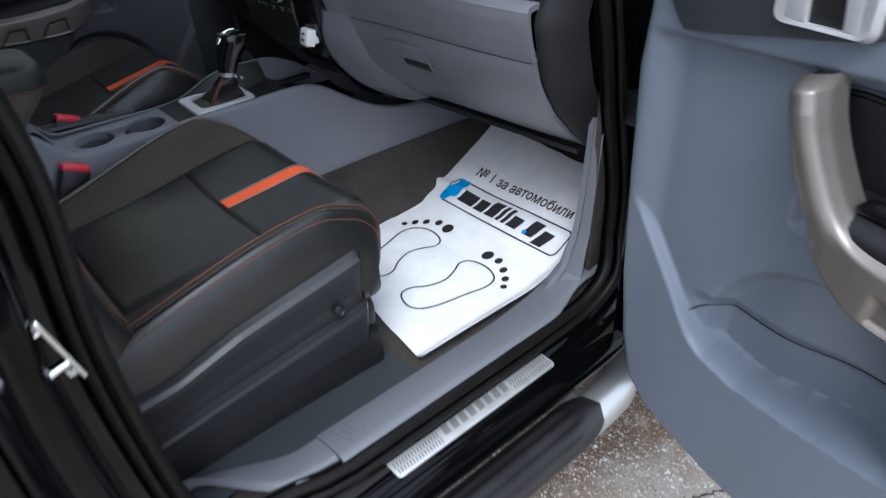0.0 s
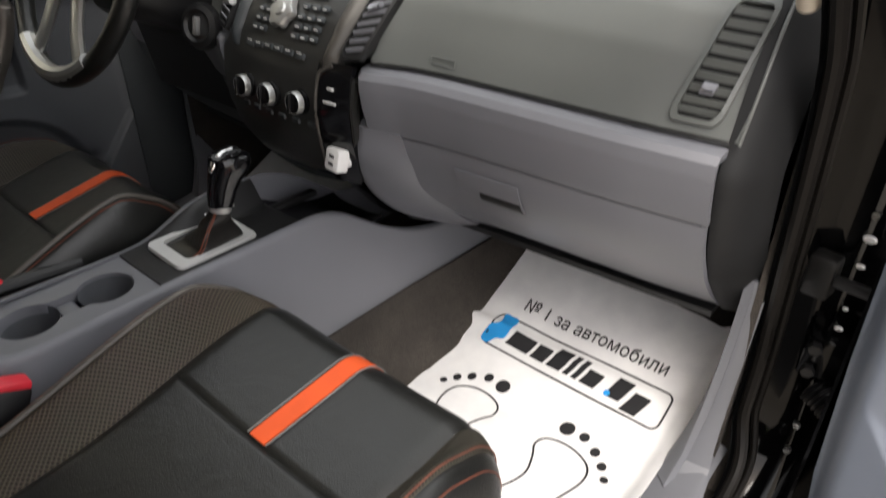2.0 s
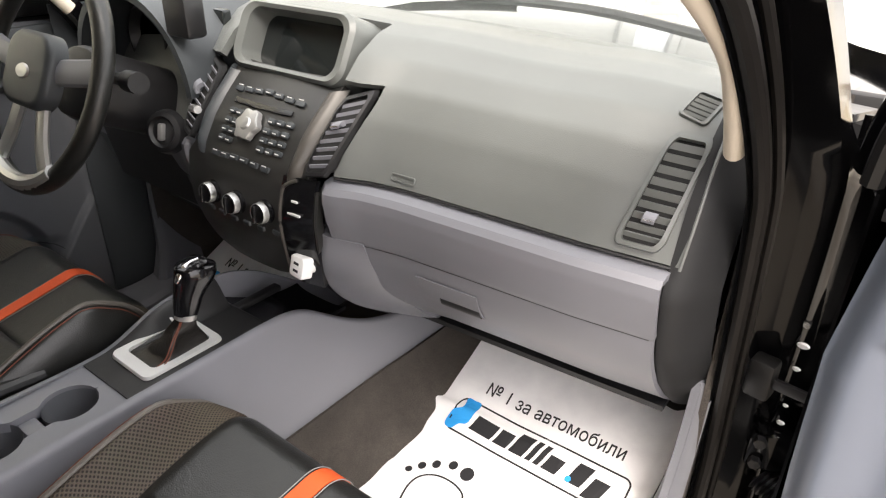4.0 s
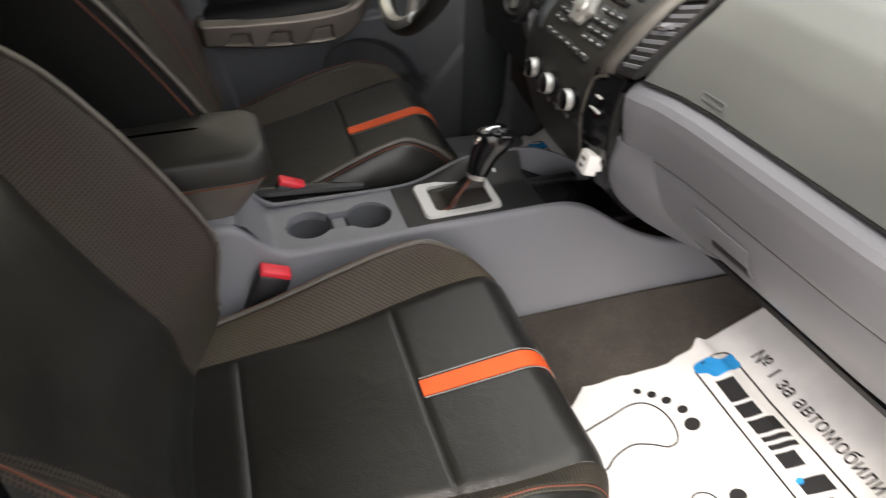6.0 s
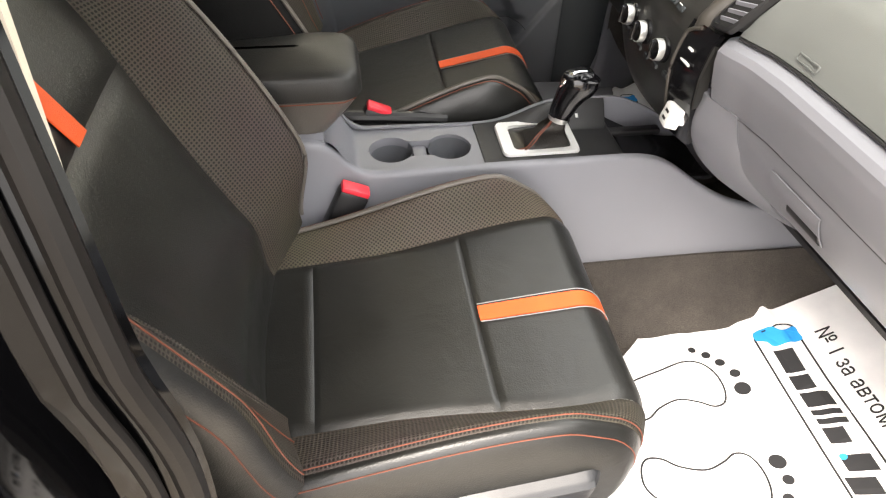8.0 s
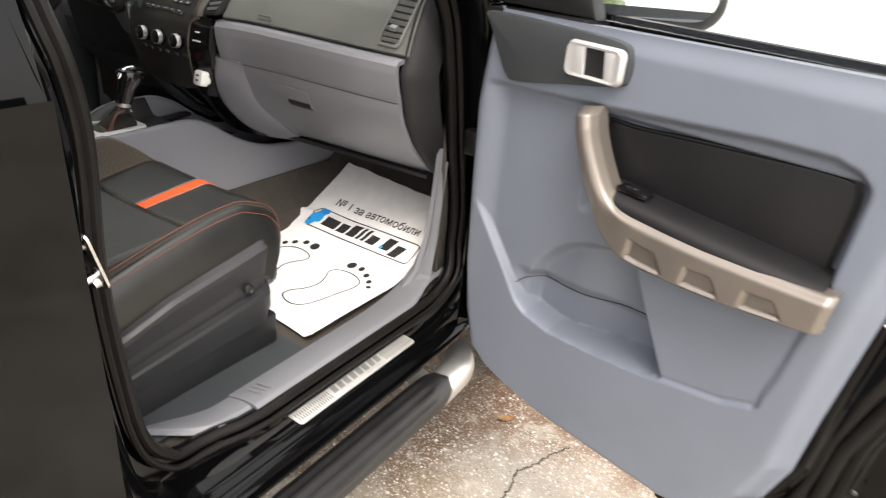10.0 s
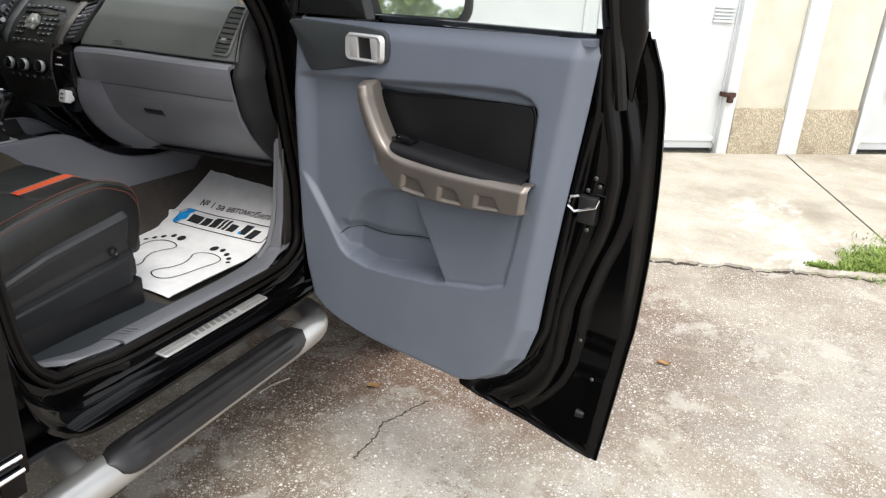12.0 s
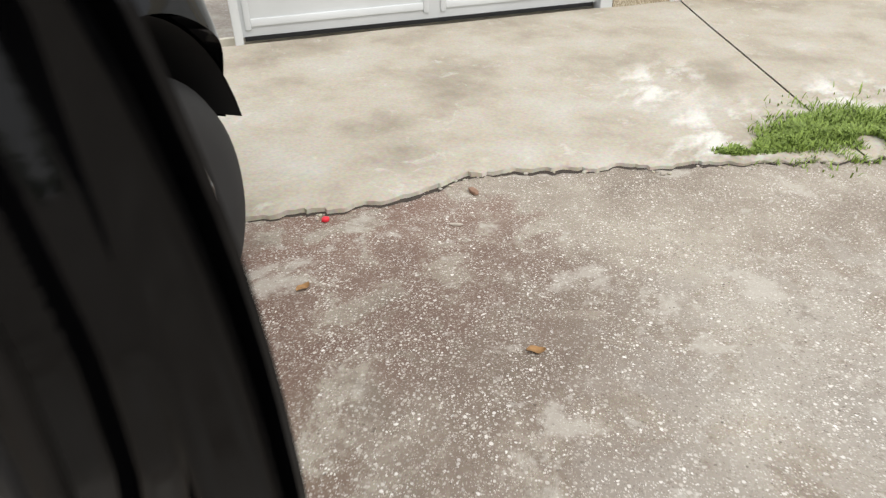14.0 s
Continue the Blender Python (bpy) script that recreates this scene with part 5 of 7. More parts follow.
    bpan("outer_bolster", 0.62, 1.0, 0.0, 1.0, 12, 36, MESH_D, b, "brown-grey mesh cloth bolster")
    bpan("side_panel", 1.0, 1.35, 0.0, 1.0, 10, 36, LEATHER, b)
    part("stripe", patch(lambda u, v: back(u, v) + out * 0.0025, -0.085, 0.02, 4, 0.563, 0.93, 20, 0.002), ORANGE, b, "orange cloth stripe")
    for u in (0.80, 0.98, 1.12):
        part("stitching", tube([back(u, 0.02 + 0.93 * k / 50) + out * 0.001 for k in range(51)], 0.0009, 5), STITCH, b, "orange stitching")
    part("back_shell", patch(lambda u, v: hinge + Vector((s * u * (0.245 - 0.03 * v), 0, 0)) + along * (0.655 * v) - out * (0.03 + 0.035 * math.cos(1.5 * u)), -1, 1, 12, -0.03, 1, 10, 0.01), BLACK, seat, "black plastic seat back shell")

    # plastic valance on the outer side
    def valance(u, v):
        """From the skirt's foot over a ledge, the flank and the rounded lip."""
        y = 0.27 + 0.492 * u
        lip = lerp_list([(0.0, 0.868), (0.2, 0.868), (0.30, 0.872), (0.5, 0.899), (0.8, 0.922), (1.0, 0.938)], u)
        low = 0.736 + 0.012 * u
        ledge = 0.772 + 0.058 * u
        wide = 0.034 - 0.020 * smooth01((u - 0.2) / 0.5)
        x, z = lerp_list([(0.0, 0.252), (0.26, 0.266), (0.32, 0.264), (0.38, 0.250), (0.5, 0.252), (0.70, 0.262), (0.76, 0.263), (0.82, 0.256), (1.0, 0.256 - wide)], v), lerp_list([(0.0, low), (0.26, ledge - 0.004), (0.32, ledge + 0.002), (0.38, ledge + 0.005), (0.70, lip - 0.020), (0.76, lip - 0.010), (0.82, lip - 0.004), (1.0, lip + 0.004)], v)
        x -= 0.055 * smooth01((u - 0.92) / 0.08) ** 2
        return Vector((cx + s * x, y + dy, z + dz))
    va = part("valance", patch(valance, 0, 1, 50, 0, 1, 50, 0.006), VALANCE, seat, "charcoal plastic seat valance")
    part("bolt_cap", lathe([(0.0, 0.003), (0.006, 0.003), (0.008, 0.005), (0.010, 0.004), (0.011, 0.0)], 14, axes((cx + s * 0.257, 0.684 + dy, 0.846 + dz), (0, 1, 0), (0, 0, s))), BLACK, va, "dark steel bolt head")
    part("rail_cover", box(cx + s * 0.20 - 0.04, cx + s * 0.20 + 0.04, 0.22 + dy, 0.772 + dy, 0.668, 0.745 + dz, 0.008), BLACK, seat)
    part("rail_cover", box(cx - s * 0.18 - 0.03, cx - s * 0.18 + 0.03, 0.22 + dy, 0.77 + dy, 0.668, 0.735 + dz, 0.012), BLACK, seat)
    part("seat_pan", box(cx - 0.21, cx + 0.22, 0.30 + dy, 0.78 + dy, 0.735 + dz, 0.80 + dz, 0.015), BLACK, seat)

    # belt buckle on the inner side
    bm_at = pose(0.100, 0.458, 0.961, -24, 0, 0) if s > 0 else pose(-0.125, 0.515, 0.974, -24, 0, 0)
    bk = part("belt_buckle", box(-0.015, 0.015, -0.026, 0.026, -0.11, 0.045, 0.008, m=bm_at), BLACK, seat, "black seat belt buckle")
    part("release_button", box(-0.013, 0.013, -0.024, 0.024, 0.040, 0.052, 0.004, m=bm_at), RED_P, bk, "red release button")
    return seat


mat_thread = mat("grey_thread", (0.25, 0.25, 0.24), 0.8, 0, 0.2, 60, 900, 0.2)
build_seat(0.352, 0.0, 0.0, 0.0, "black leather car seat with orange stripe, mesh bolsters")
build_seat(-0.352, 0.045, 0.015, 0.07, "black leather driver's seat with orange stripe, mesh bolsters")

# ---- centre console ----
RIM_Z = [(-0.10, 1.08), (0.40, 1.08), (0.44, 1.074), (0.465, 1.035), (0.482, 1.014), (0.52, 1.011), (0.95, 1.012), (0.99, 1.009), (1.03, 0.995), (1.07, 0.966), (1.11, 0.938), (1.16, 0.913), (1.22, 0.897), (1.30, 0.888), (1.60, 0.88)]
RAIL_Z = [(-0.10, 1.08), (0.40, 1.08), (0.44, 1.074), (0.465, 1.035), (0.482, 1.008), (0.70, 1.003), (0.75, 1.006), (0.79, 1.022), (0.83, 1.040), (0.88, 1.047), (0.98, 1.044), (1.04, 1.018), (1.09, 0.982), (1.16, 0.93), (1.30, 0.90), (1.60, 0.89)]
CUPS = ((-0.016, 0.545, 0.039), (-0.008, 0.649, 0.039))
DECK = 0.999


def eased(table, y):
    """The table's line with its corners rounded."""
    return sum(lerp_list(table, y + d) for d in (-0.018, -0.009, 0.0, 0.009, 0.018)) / 5


def console():
    co = thing("centre_console", (0, 0.7, 0.66), "grey plastic centre console with cup holders and selector", "console")

    def rim_x(s, y):
        """Where the console's top edge runs, on either side."""
        wide = 0.03 * smooth01((y - 1.0) / 0.25)
        return 0.074 + wide if s > 0 else 0.088 + wide

    def top(s, y):
        return eased(RIM_Z if s > 0 else RAIL_Z, y)

    for s in (1, -1):
        def flank(u, v):
            y = -0.10 + 1.66 * u
            z1 = top(s, y)
            z0 = 0.798
            x1 = rim_x(s, y)
            x0 = 0.124 + 0.006 * smooth01((y - 1.1) / 0.2)
            if v < 0.86:
                f = v / 0.86
                return (s * (x0 + (x1 - x0) * f ** 0.8), y, z0 + (z1 - 0.008 - z0) * f)
            a = (v - 0.86) / 0.14 * 1.9
            return (s * (x1 - 0.010 * (1 - math.cos(a))), y, z1 - 0.008 + 0.008 * math.sin(a))
        part("side_panel", patch(flank, 0, 1, 150, 0, 1, 26, 0.004 * s), PANEL, co, "grey plastic console flank", angle=60)

    # deck with a stadium-shaped well for two cups
    def half(y):
        w = 0.0
        for cx, cy, r in CUPS:
            if abs(y - cy) < r:
                w = max(w, math.sqrt(r * r - (y - cy) ** 2))
        mid = -0.012
        if CUPS[0][1] < y < CUPS[1][1]:
            w = max(w, 0.023)
        return mid, w
    ys = sorted(set(list(np.linspace(0.435, 0.72, 52)) + [CUPS[0][1] - CUPS[0][2] + 1e-5, CUPS[1][1] + CUPS[1][2] - 1e-5]))
    rl, rr, left, right = [], [], [], []
    for y in ys:
        m, w = half(y)
        zz = DECK + (0.070 * smooth01((0.488 - y) / 0.05))
        rl.append([(-0.086, y, zz), (-0.074, y, zz), (m - w, y, zz)])
        rr.append([(m + w, y, zz), (0.06, y, zz), (0.068, y, zz + 0.006)])
        if w > 0:
            left.append((m - w, y))
            right.append((m + w, y))
    bm = grid(rl)
    bm = grid(rr, bm)
    deck = part("deck", bm, PANEL, co, "grey plastic console deck")
    ringo = left + right[::-1]
    c = Vector((-0.012, 0.597))
    rows = [[(x, y, DECK) for x, y in ringo], [(c.x + (x - c.x) * 0.985, c.y + (y - c.y) * 0.992, DECK - 0.003) for x, y in ringo], [(c.x + (x - c.x) * 0.97, c.y + (y - c.y) * 0.985, DECK - 0.016) for x, y in ringo]]
    part("well_rim", grid(rows, None, True), PANEL, deck)
    for cx, cy, r in CUPS:
        part("cup_holder", lathe([(r * 0.985, -0.004), (r * 0.95, -0.02), (r * 0.90, -0.066), (r * 0.84, -0.072), (r * 0.1, -0.073), (0.001, -0.073)], 40, Matrix.Translation((cx, cy, DECK)), cap=False), PANEL_D, deck, "round grey cup holder")
    part("cup_bridge", box(-0.034, 0.011, 0.584, 0.609, DECK - 0.06, DECK - 0.009, 0.004), PANEL, deck)

    # dark selector panel, rising to the rail on the driver's side
    def panel_z(x, y):
        return DECK + (top(-1, y) - DECK - 0.004) * smooth01((-0.036 - x) / 0.042)

    def surround(u, v):
        y = 0.703 + 0.245 * v
        k = 0.004 * (1 - math.sqrt(max(0.0, 1 - max(0.0, 1 - v / 0.06) ** 2)))
        x = -0.080 + 0.138 * u
        x = x + (k if u < 0.5 else -k)
        return (x, y, panel_z(x, y) + 0.003)
    su = part("selector_surround", patch(surround, 0, 1, 24, 0, 1, 30, 0.006), BLACK, co, "black selector surround")
    outer = rrect(0.100, 0.140, 0.012, 4, -0.011, 0.808)
    inner = rrect(0.074, 0.104, 0.010, 4, -0.012, 0.812)
    Z = DECK + 0.004
    mid = [(-0.012 + (x + 0.012) * 0.97, 0.806 + (y - 0.806) * 0.975) for x, y in outer]

    def fz(x):
        return Z + 0.10 * max(0.0, -0.02 - x)
    bm = grid([[(x, y, fz(x)) for x, y in outer], [(x, y, fz(x) + 0.005) for x, y in mid], [(x, y, fz(x) + 0.005) for x, y in inner], [(x, y, fz(x) - 0.004) for x, y in inner]], None, True)
    part("selector_frame", bm, BRIGHT, su, "satin silver selector frame")
    for k, y in enumerate((0.846, 0.858, 0.870, 0.882, 0.894)):
        x = -0.055 - 0.004 * (k % 2)
        part("shift_mark", box(-0.005, 0.005, -0.0025, 0.0025, 0.0, 0.001, 0.0004, m=Matrix.Translation((x, y, panel_z(x, y) + 0.0035)) @ Matrix.Rotation(0.6, 4, "Y")), SILVER, su)
    part("selector_button", prism(rrect(0.016, 0.024, 0.005, 4), 0.004, Matrix.Translation((-0.052, 0.868, panel_z(-0.052, 0.868) + 0.003)) @ Matrix.Rotation(0.6, 4, "Y"), 0.0015), GLOSS, su)
    # creased leather boot from the frame to the lever's collar
    o = Vector((0.012, 0.832, 1.052))
    base = rrect(0.076, 0.106, 0.014, 6, -0.012, 0.812)
    rows = []
    for j in range(13):
        f = j / 12
        row = []
        for i, (x, y) in enumerate(base):
            a = math.atan2(y - 0.812, x + 0.012)
            tx, ty = o.x + 0.014 * math.cos(a), o.y + 0.014 * math.sin(a)
            g = f ** 0.72
            fold = 0.0055 * math.sin(7 * a + 5 * f) * math.sin(math.pi * f) + 0.003 * math.sin(13 * a - 9 * f) * math.sin(math.pi * f)
            row.append((x + (tx - x) * g + fold * math.cos(a), y + (ty - y) * g + fold * math.sin(a), Z + 0.001 + (o.z + 0.006 - Z) * f ** 1.35 + 0.004 * math.sin(3 * a + 6 * f) * math.sin(math.pi * f)))
        rows.append(row)
    boot = part("boot", grid(rows, None, True), mat("creased_black_leather", (0.013, 0.0115, 0.010), 0.34, 0, 0.4, 30, 300, 0.4), su, "creased dark leather boot", angle=60)
    for q in (26, 24):
        part("boot_stitch", tube([Vector(rows[j][q % len(base)]) + Vector((0.001, -0.002, 0.0015)) for j in range(13)], 0.0012, 5), STITCH, boot, "orange stitching")
    # lever with a collar, a bulky grip and a bright top
    d = Vector((0.004, 0.022, 0.086))
    part("lever_ring", tube([o + d * 0.06, o + d * 0.16], 0.0155, 16, flat=1.1), SILVER, su, "silver collar")
    prof = [(0.14, 0.0145, 0.0), (0.3, 0.0165, 0.0), (0.5, 0.018, 0.001), (0.68, 0.021, 0.004), (0.82, 0.0245, 0.008), (0.95, 0.0255, 0.010), (1.04, 0.023, 0.010), (1.10, 0.016, 0.009), (1.125, 0.006, 0.008)]
    lv = part("selector_lever", tube([o + d * t + Vector((0, w, 0)) for t, r, w in prof], [r for t, r, w in prof], 20, flat=1.3), GLOSS, su, "black selector lever")
    part("lever_cap", tube(smoothed([o + d * 0.86 + Vector((0.004, -0.026, 0)), o + d * 1.02 + Vector((0.002, -0.018, 0)), o + d * 1.10 + Vector((0, -0.004, 0.002)), o + d * 1.12 + Vector((0, 0.012, 0.001))], 4), [0.003 + 0.003 * math.sin(math.pi * min(1, k / 8)) for k in range(13)], 10, flat=0.7), CHROME, lv, "chrome lever inlay")
    # front tray
    def tray(u, v):
        y = 0.945 + 0.19 * v
        return (-0.082 + 0.136 * u, y, 0.996 - 0.045 * math.sin(math.pi * min(1, v * 0.62)) - 0.02 * v + 0.010 * (2 * u - 1) ** 4)
    part("front_tray", patch(tray, 0, 1, 16, 0, 1, 14, 0.006), GLOSS, co, "black storage tray")
    part("tray_divider", box(-0.070, 0.048, 0.946, 0.956, 0.972, 1.000, 0.004), BLACK, co)
    part("tray_lid", box(-0.055, -0.035, 0.955, 1.06, 0.98, 0.992, 0.004), BLACK, co, "black sliding tray edge")
    # armrest: a grey-brown leather box below a domed black lid
    def plan(u, w, yf, r):
        """Round the armrest's front from one rear corner to the other: straight sides, rounded corners."""
        side, front, arc = yf - r + 0.12, 2 * (w - r), r * math.pi / 2
        d = u * (2 * side + front + 2 * arc)
        if d < side:
            return -w, -0.12 + d
        d -= side
        if d < arc:
            return -w + r - r * math.cos(d / r), yf - r + r * math.sin(d / r)
        d -= arc
        if d < front:
            return -w + r + d, yf
        d -= front
        if d < arc:
            return w - r + r * math.sin(d / r), yf - r + r * math.cos(d / r)
        return w, yf - r - (d - arc)

    def arm(u, v):
        """The lid: the box's outline, drawn in as it rises to a soft crown."""
        k = math.sin(min(1.0, v / 0.55) * math.pi / 2)
        q = smooth01((v - 0.35) / 0.65)
        x, y = plan(u, 0.084 - 0.010 * (1 - math.cos(min(1.0, v / 0.55) * 1.57)) - 0.070 * q, 0.500 - 0.012 * (1 - math.cos(min(1.0, v / 0.55) * 1.57)) - 0.08 * q, 0.036 - 0.034 * q)
        return Vector((-0.026 + x, y, 1.142 + 0.040 * k + 0.012 * q))
    ar = part("armrest", patch(arm, 0, 1, 90, 0, 1, 20), MATTE_L, co, "black leather armrest lid", angle=70)

    def arm_box(u, v):
        """The box below the lid; its front slopes back under."""
        k = 1 - v
        x, y = plan(u, 0.082 - 0.012 * k, 0.496 - 0.054 * k ** 1.2, 0.034)
        return (-0.026 + x, y, 1.072 + 0.070 * v)
    part("armrest_box", patch(arm_box, 0, 1, 90, 0, 1, 10), BROWN_L, co, "grey-brown leather armrest box", angle=60)
    pts = [Vector(arm_box(k / 60, 0.93)) + Vector((0, 0.0008, 0)) for k in range(4, 57)]
    part("stitching", tube([Vector((-0.026 + (p.x + 0.026) * 1.012, p.y, p.z)) for p in pts], 0.0010, 5), STITCH, ar)
    part("armrest_riser", box(-0.085, 0.062, -0.12, 0.436, 1.0, 1.078, 0.012), PANEL, co)
    # parking brake laid down beside the driver's seat
    hb = part("parking_brake", tube(smoothed([(-0.115, 0.66, 0.992), (-0.118, 0.56, 1.000), (-0.12, 0.46, 1.006), (-0.12, 0.38, 1.012)], 6), 0.012, 10), BLACK, co, "black parking brake lever")
    part("brake_button", tube([(-0.12, 0.38, 1.012), (-0.12, 0.368, 1.013)], 0.008, 10), CHROME, hb)


console()


# ---- dashboard ----
EDGE_Y = [(0.10, 1.005), (0.17, 1.02), (0.22, 1.043), (0.28, 1.055), (0.40, 1.066), (0.55, 1.080), (0.66, 1.097)]
EDGE_Z = [(0.10, 1.276), (0.17, 1.271), (0.4, 1.265), (0.66, 1.257)]


def dash():
    da = thing("dashboard", (0, 1.2, 1.2), "grey and black car dashboard with radio, vents and glovebox", "dashboard")

    def ey(x):
        return lerp_list(EDGE_Y, abs(x))

    def ez(x):
        return lerp_list(EDGE_Z, abs(x))

    # upper pad: from the shelf line up and over to the windscreen
    def pad(s):
        def fn(u, v):
            left = 0.168 + 0.038 * smooth01(v / 0.45)
            x = left + (0.665 - left) * u
            y0, z0 = ey(x), ez(x) + 0.004
            prof = [(0.0, 0.0), (0.012, 0.035), (0.030, 0.08), (0.058, 0.125), (0.092, 0.16), (0.135, 0.185), (0.18, 0.197), (0.235, 0.200)]
            k = v * (len(prof) - 1)
            i = min(int(k), len(prof) - 2)
            f = k - i
            py = prof[i][0] * (1 - f) + prof[i + 1][0] * f
            pz = prof[i][1] * (1 - f) + prof[i + 1][1] * f
            dip = 0.010 * math.exp(-((x - 0.40) / 0.16) ** 2) * smooth01((v - 0.3) / 0.4)
            return (s * x, y0 + py, z0 + pz - dip - 0.014 * smooth01((x - 0.5) / 0.16) * v)
        return fn
    for s in (1, -1):
        part("dash_pad", patch(pad(s), 0, 1, 34, 0, 1, 42, 0.012 * s), PAD, da, "dark soft-grained dash pad")

        part("dash_crown", patch(lambda u, v: pad(s)(-0.449 * (1 - u), v), 0, 1, 12, 0.82, 1, 10, 0.012 * s), PAD, da, "dark soft-grained dash crown")
        part("hood_shoulder", patch(lambda u, v: pad(s)(-0.13 * (1 - u), v), 0, 1, 5, 0.44, 0.84, 12, 0.012 * s), PAD, da)
        part("pad_seam", tube([(s * x, ey(x) - 0.002, ez(x) + 0.0015) for x in np.linspace(0.17, 0.655, 30)], 0.002, 6), BLACK, da, "dark joint under the pad")
        part("glove_seam", tube([(s * x, ey(x) - 0.0125, ez(x) - 0.0992) for x in np.linspace(0.21, 0.65, 30)], 0.0012, 6), BLACK, da, "dark joint over the glovebox")

        # light shelf band below the pad
        def band(u, v):
            x = 0.155 + 0.502 * u
            y0, z0 = ey(x), ez(x)
            prof = [(0.008, -0.004), (-0.010, -0.003), (-0.024, -0.006), (-0.031, -0.015), (-0.031, -0.032), (-0.026, -0.06), (-0.0175, -0.09), (-0.0135, -0.0985)]
            k = v * (len(prof) - 1)
            i = min(int(k), len(prof) - 2)
            f = k - i
            y0 += 0.020 * (1 - smooth01(u / 0.05)) ** 2
            return (s * x, y0 + prof[i][0] * (1 - f) + prof[i + 1][0] * f, z0 + prof[i][1] * (1 - f) + prof[i + 1][1] * f)
        part("dash_band", patch(band, 0, 1, 34, 0, 1, 28, -0.01 * s), DASHP, da, "smooth grey dash shelf")

        # glovebox door and lower dash
        def glove(u, v):
            x = 0.208 + 0.447 * u
            x = x + 0.02 * (1 - u) * v * v
            y0, z0 = ey(x), ez(x) - 0.0995
            return (s * x, y0 - 0.0125 + 0.03 * v + 0.145 * v * v, z0 - 0.212 * v)
        # The driver's side takes a darker colour, painting in the dim footwell's shade.
        gb = part("glovebox_door" if s > 0 else "knee_panel", patch(glove, 0.0, 1, 30, 0.0, 1, 20, -0.012 * s), DASHP if s > 0 else BEZEL, da, "grey glovebox door" if s > 0 else "grey knee panel, darkened as if in shade")
        if s > 0:
            def on_glove(u, v, h=0.0):
                p, q, r = Vector(glove(u, v)), Vector(glove(u + 0.01, v)), Vector(glove(u, v + 0.01))
                nn = (r - p).cross(q - p).normalized()
                return p + nn * h if nn.y < 0 else p - nn * h
            # finger pull with a recess
            bm = patch(lambda a, c: on_glove(0.205 + 0.235 * a, 0.13 + 0.23 * c, 0.0012 + 0.0012 * (1 - (2 * c - 1) ** 2)), 0, 1, 12, 0, 1, 6, 0.002)
            part("latch_plate", bm, DASHP, gb, "slate latch plate")
            bm = patch(lambda a, c: on_glove(0.285 + 0.15 * a, 0.275 + 0.07 * c, 0.0030 + 0.002 * math.sin(math.pi * c)), 0, 1, 12, 0, 1, 6, 0.002)
            part("finger_pull", bm, BLACK, gb, "black finger recess")
        # moulding between the glovebox and the console, drawn in towards its foot
        LL = [(0.0, 0.152, 1.006, 1.188), (0.25, 0.138, 1.008, 1.125), (0.5, 0.124, 1.048, 1.055), (0.75, 0.110, 1.115, 0.990), (1.0, 0.112, 1.205, 0.938)]
        LR = [(0.0, 0.214, 1.030, 1.184), (0.25, 0.214, 1.052, 1.125), (0.5, 0.216, 1.105, 1.060), (0.75, 0.222, 1.165, 0.995), (1.0, 0.232, 1.235, 0.945)]

        def curve_at(table, v):
            return Vector([sum(lerp_list([(r[0], r[k]) for r in table], max(0.0, min(1.0, v + d))) for d in (-0.08, -0.04, 0, 0.04, 0.08)) / 5 for k in (1, 2, 3)])

        def lobe(u, v):
            p = curve_at(LL, v).lerp(curve_at(LR, v), u)
            p.y -= 0.018 * math.sin(math.pi * min(1.0, u * 0.8 + 0.12)) ** 0.8 * (1 - 0.4 * v) * smooth01(v / 0.35) - 0.022 * (1 - smooth01(u / 0.16)) ** 2
            return (s * p.x, p.y, p.z)
        # Again the driver's copy is darkened in colour to imitate shade.
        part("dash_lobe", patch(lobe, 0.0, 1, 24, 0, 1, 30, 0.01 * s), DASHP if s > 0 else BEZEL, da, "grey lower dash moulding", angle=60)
        part("dash_backing", patch(lambda u, v: (s * (0.125 + 0.52 * u), ey(0.125 + 0.52 * u) + 0.012 + 0.02 * v + 0.125 * v * v, 1.185 - 0.012 * u - 0.21 * v), 0, 1, 20, 0, 1, 12, 0.004), PANEL_D, da)
        # underside
        part("dash_underside", patch(lambda u, v: (s * (0.14 + 0.51 * u), 1.19 + 0.03 * u + 0.42 * v, 0.956 + 0.02 * v), 0, 1, 8, 0, 1, 4, 0.01), BLACK, da)
        # end cap
        def cap(t, w):
            z = 0.945 + 0.475 * w
            y = lerp_list([(0.945, 1.25), (1.0, 1.19), (1.055, 1.14), (1.11, 1.108), (1.165, 1.092), (1.22, 1.08), (1.262, 1.092), (1.33, 1.115), (1.40, 1.16), (1.43, 1.20)], z)
            return (s * (0.654 + 0.052 * t), y + 0.004 + 0.07 * t ** 2.2, z)
        part("end_cap", patch(cap, 0, 1, 10, 0, 1, 40, 0.012 * s), ENDC, da, "dark dash end cap")
        part("end_strip", tube(smoothed([(s * 0.668, 1.088, 1.262), (s * 0.671, 1.105, 1.32), (s * 0.670, 1.135, 1.375), (s * 0.668, 1.17, 1.41)], 5), 0.002, 8), PAD, da)

    part("dash_top", patch(lambda u, v: (0.69 * u, 1.235 + 0.03 * abs(u) + 0.20 * v - 0.06 * u * u * v, 1.452 - 0.012 * u * u - 0.01 * v), -1, 1, 14, 0, 1, 4, 0.01), PAD, da, "dark soft-grained shelf under the windscreen")
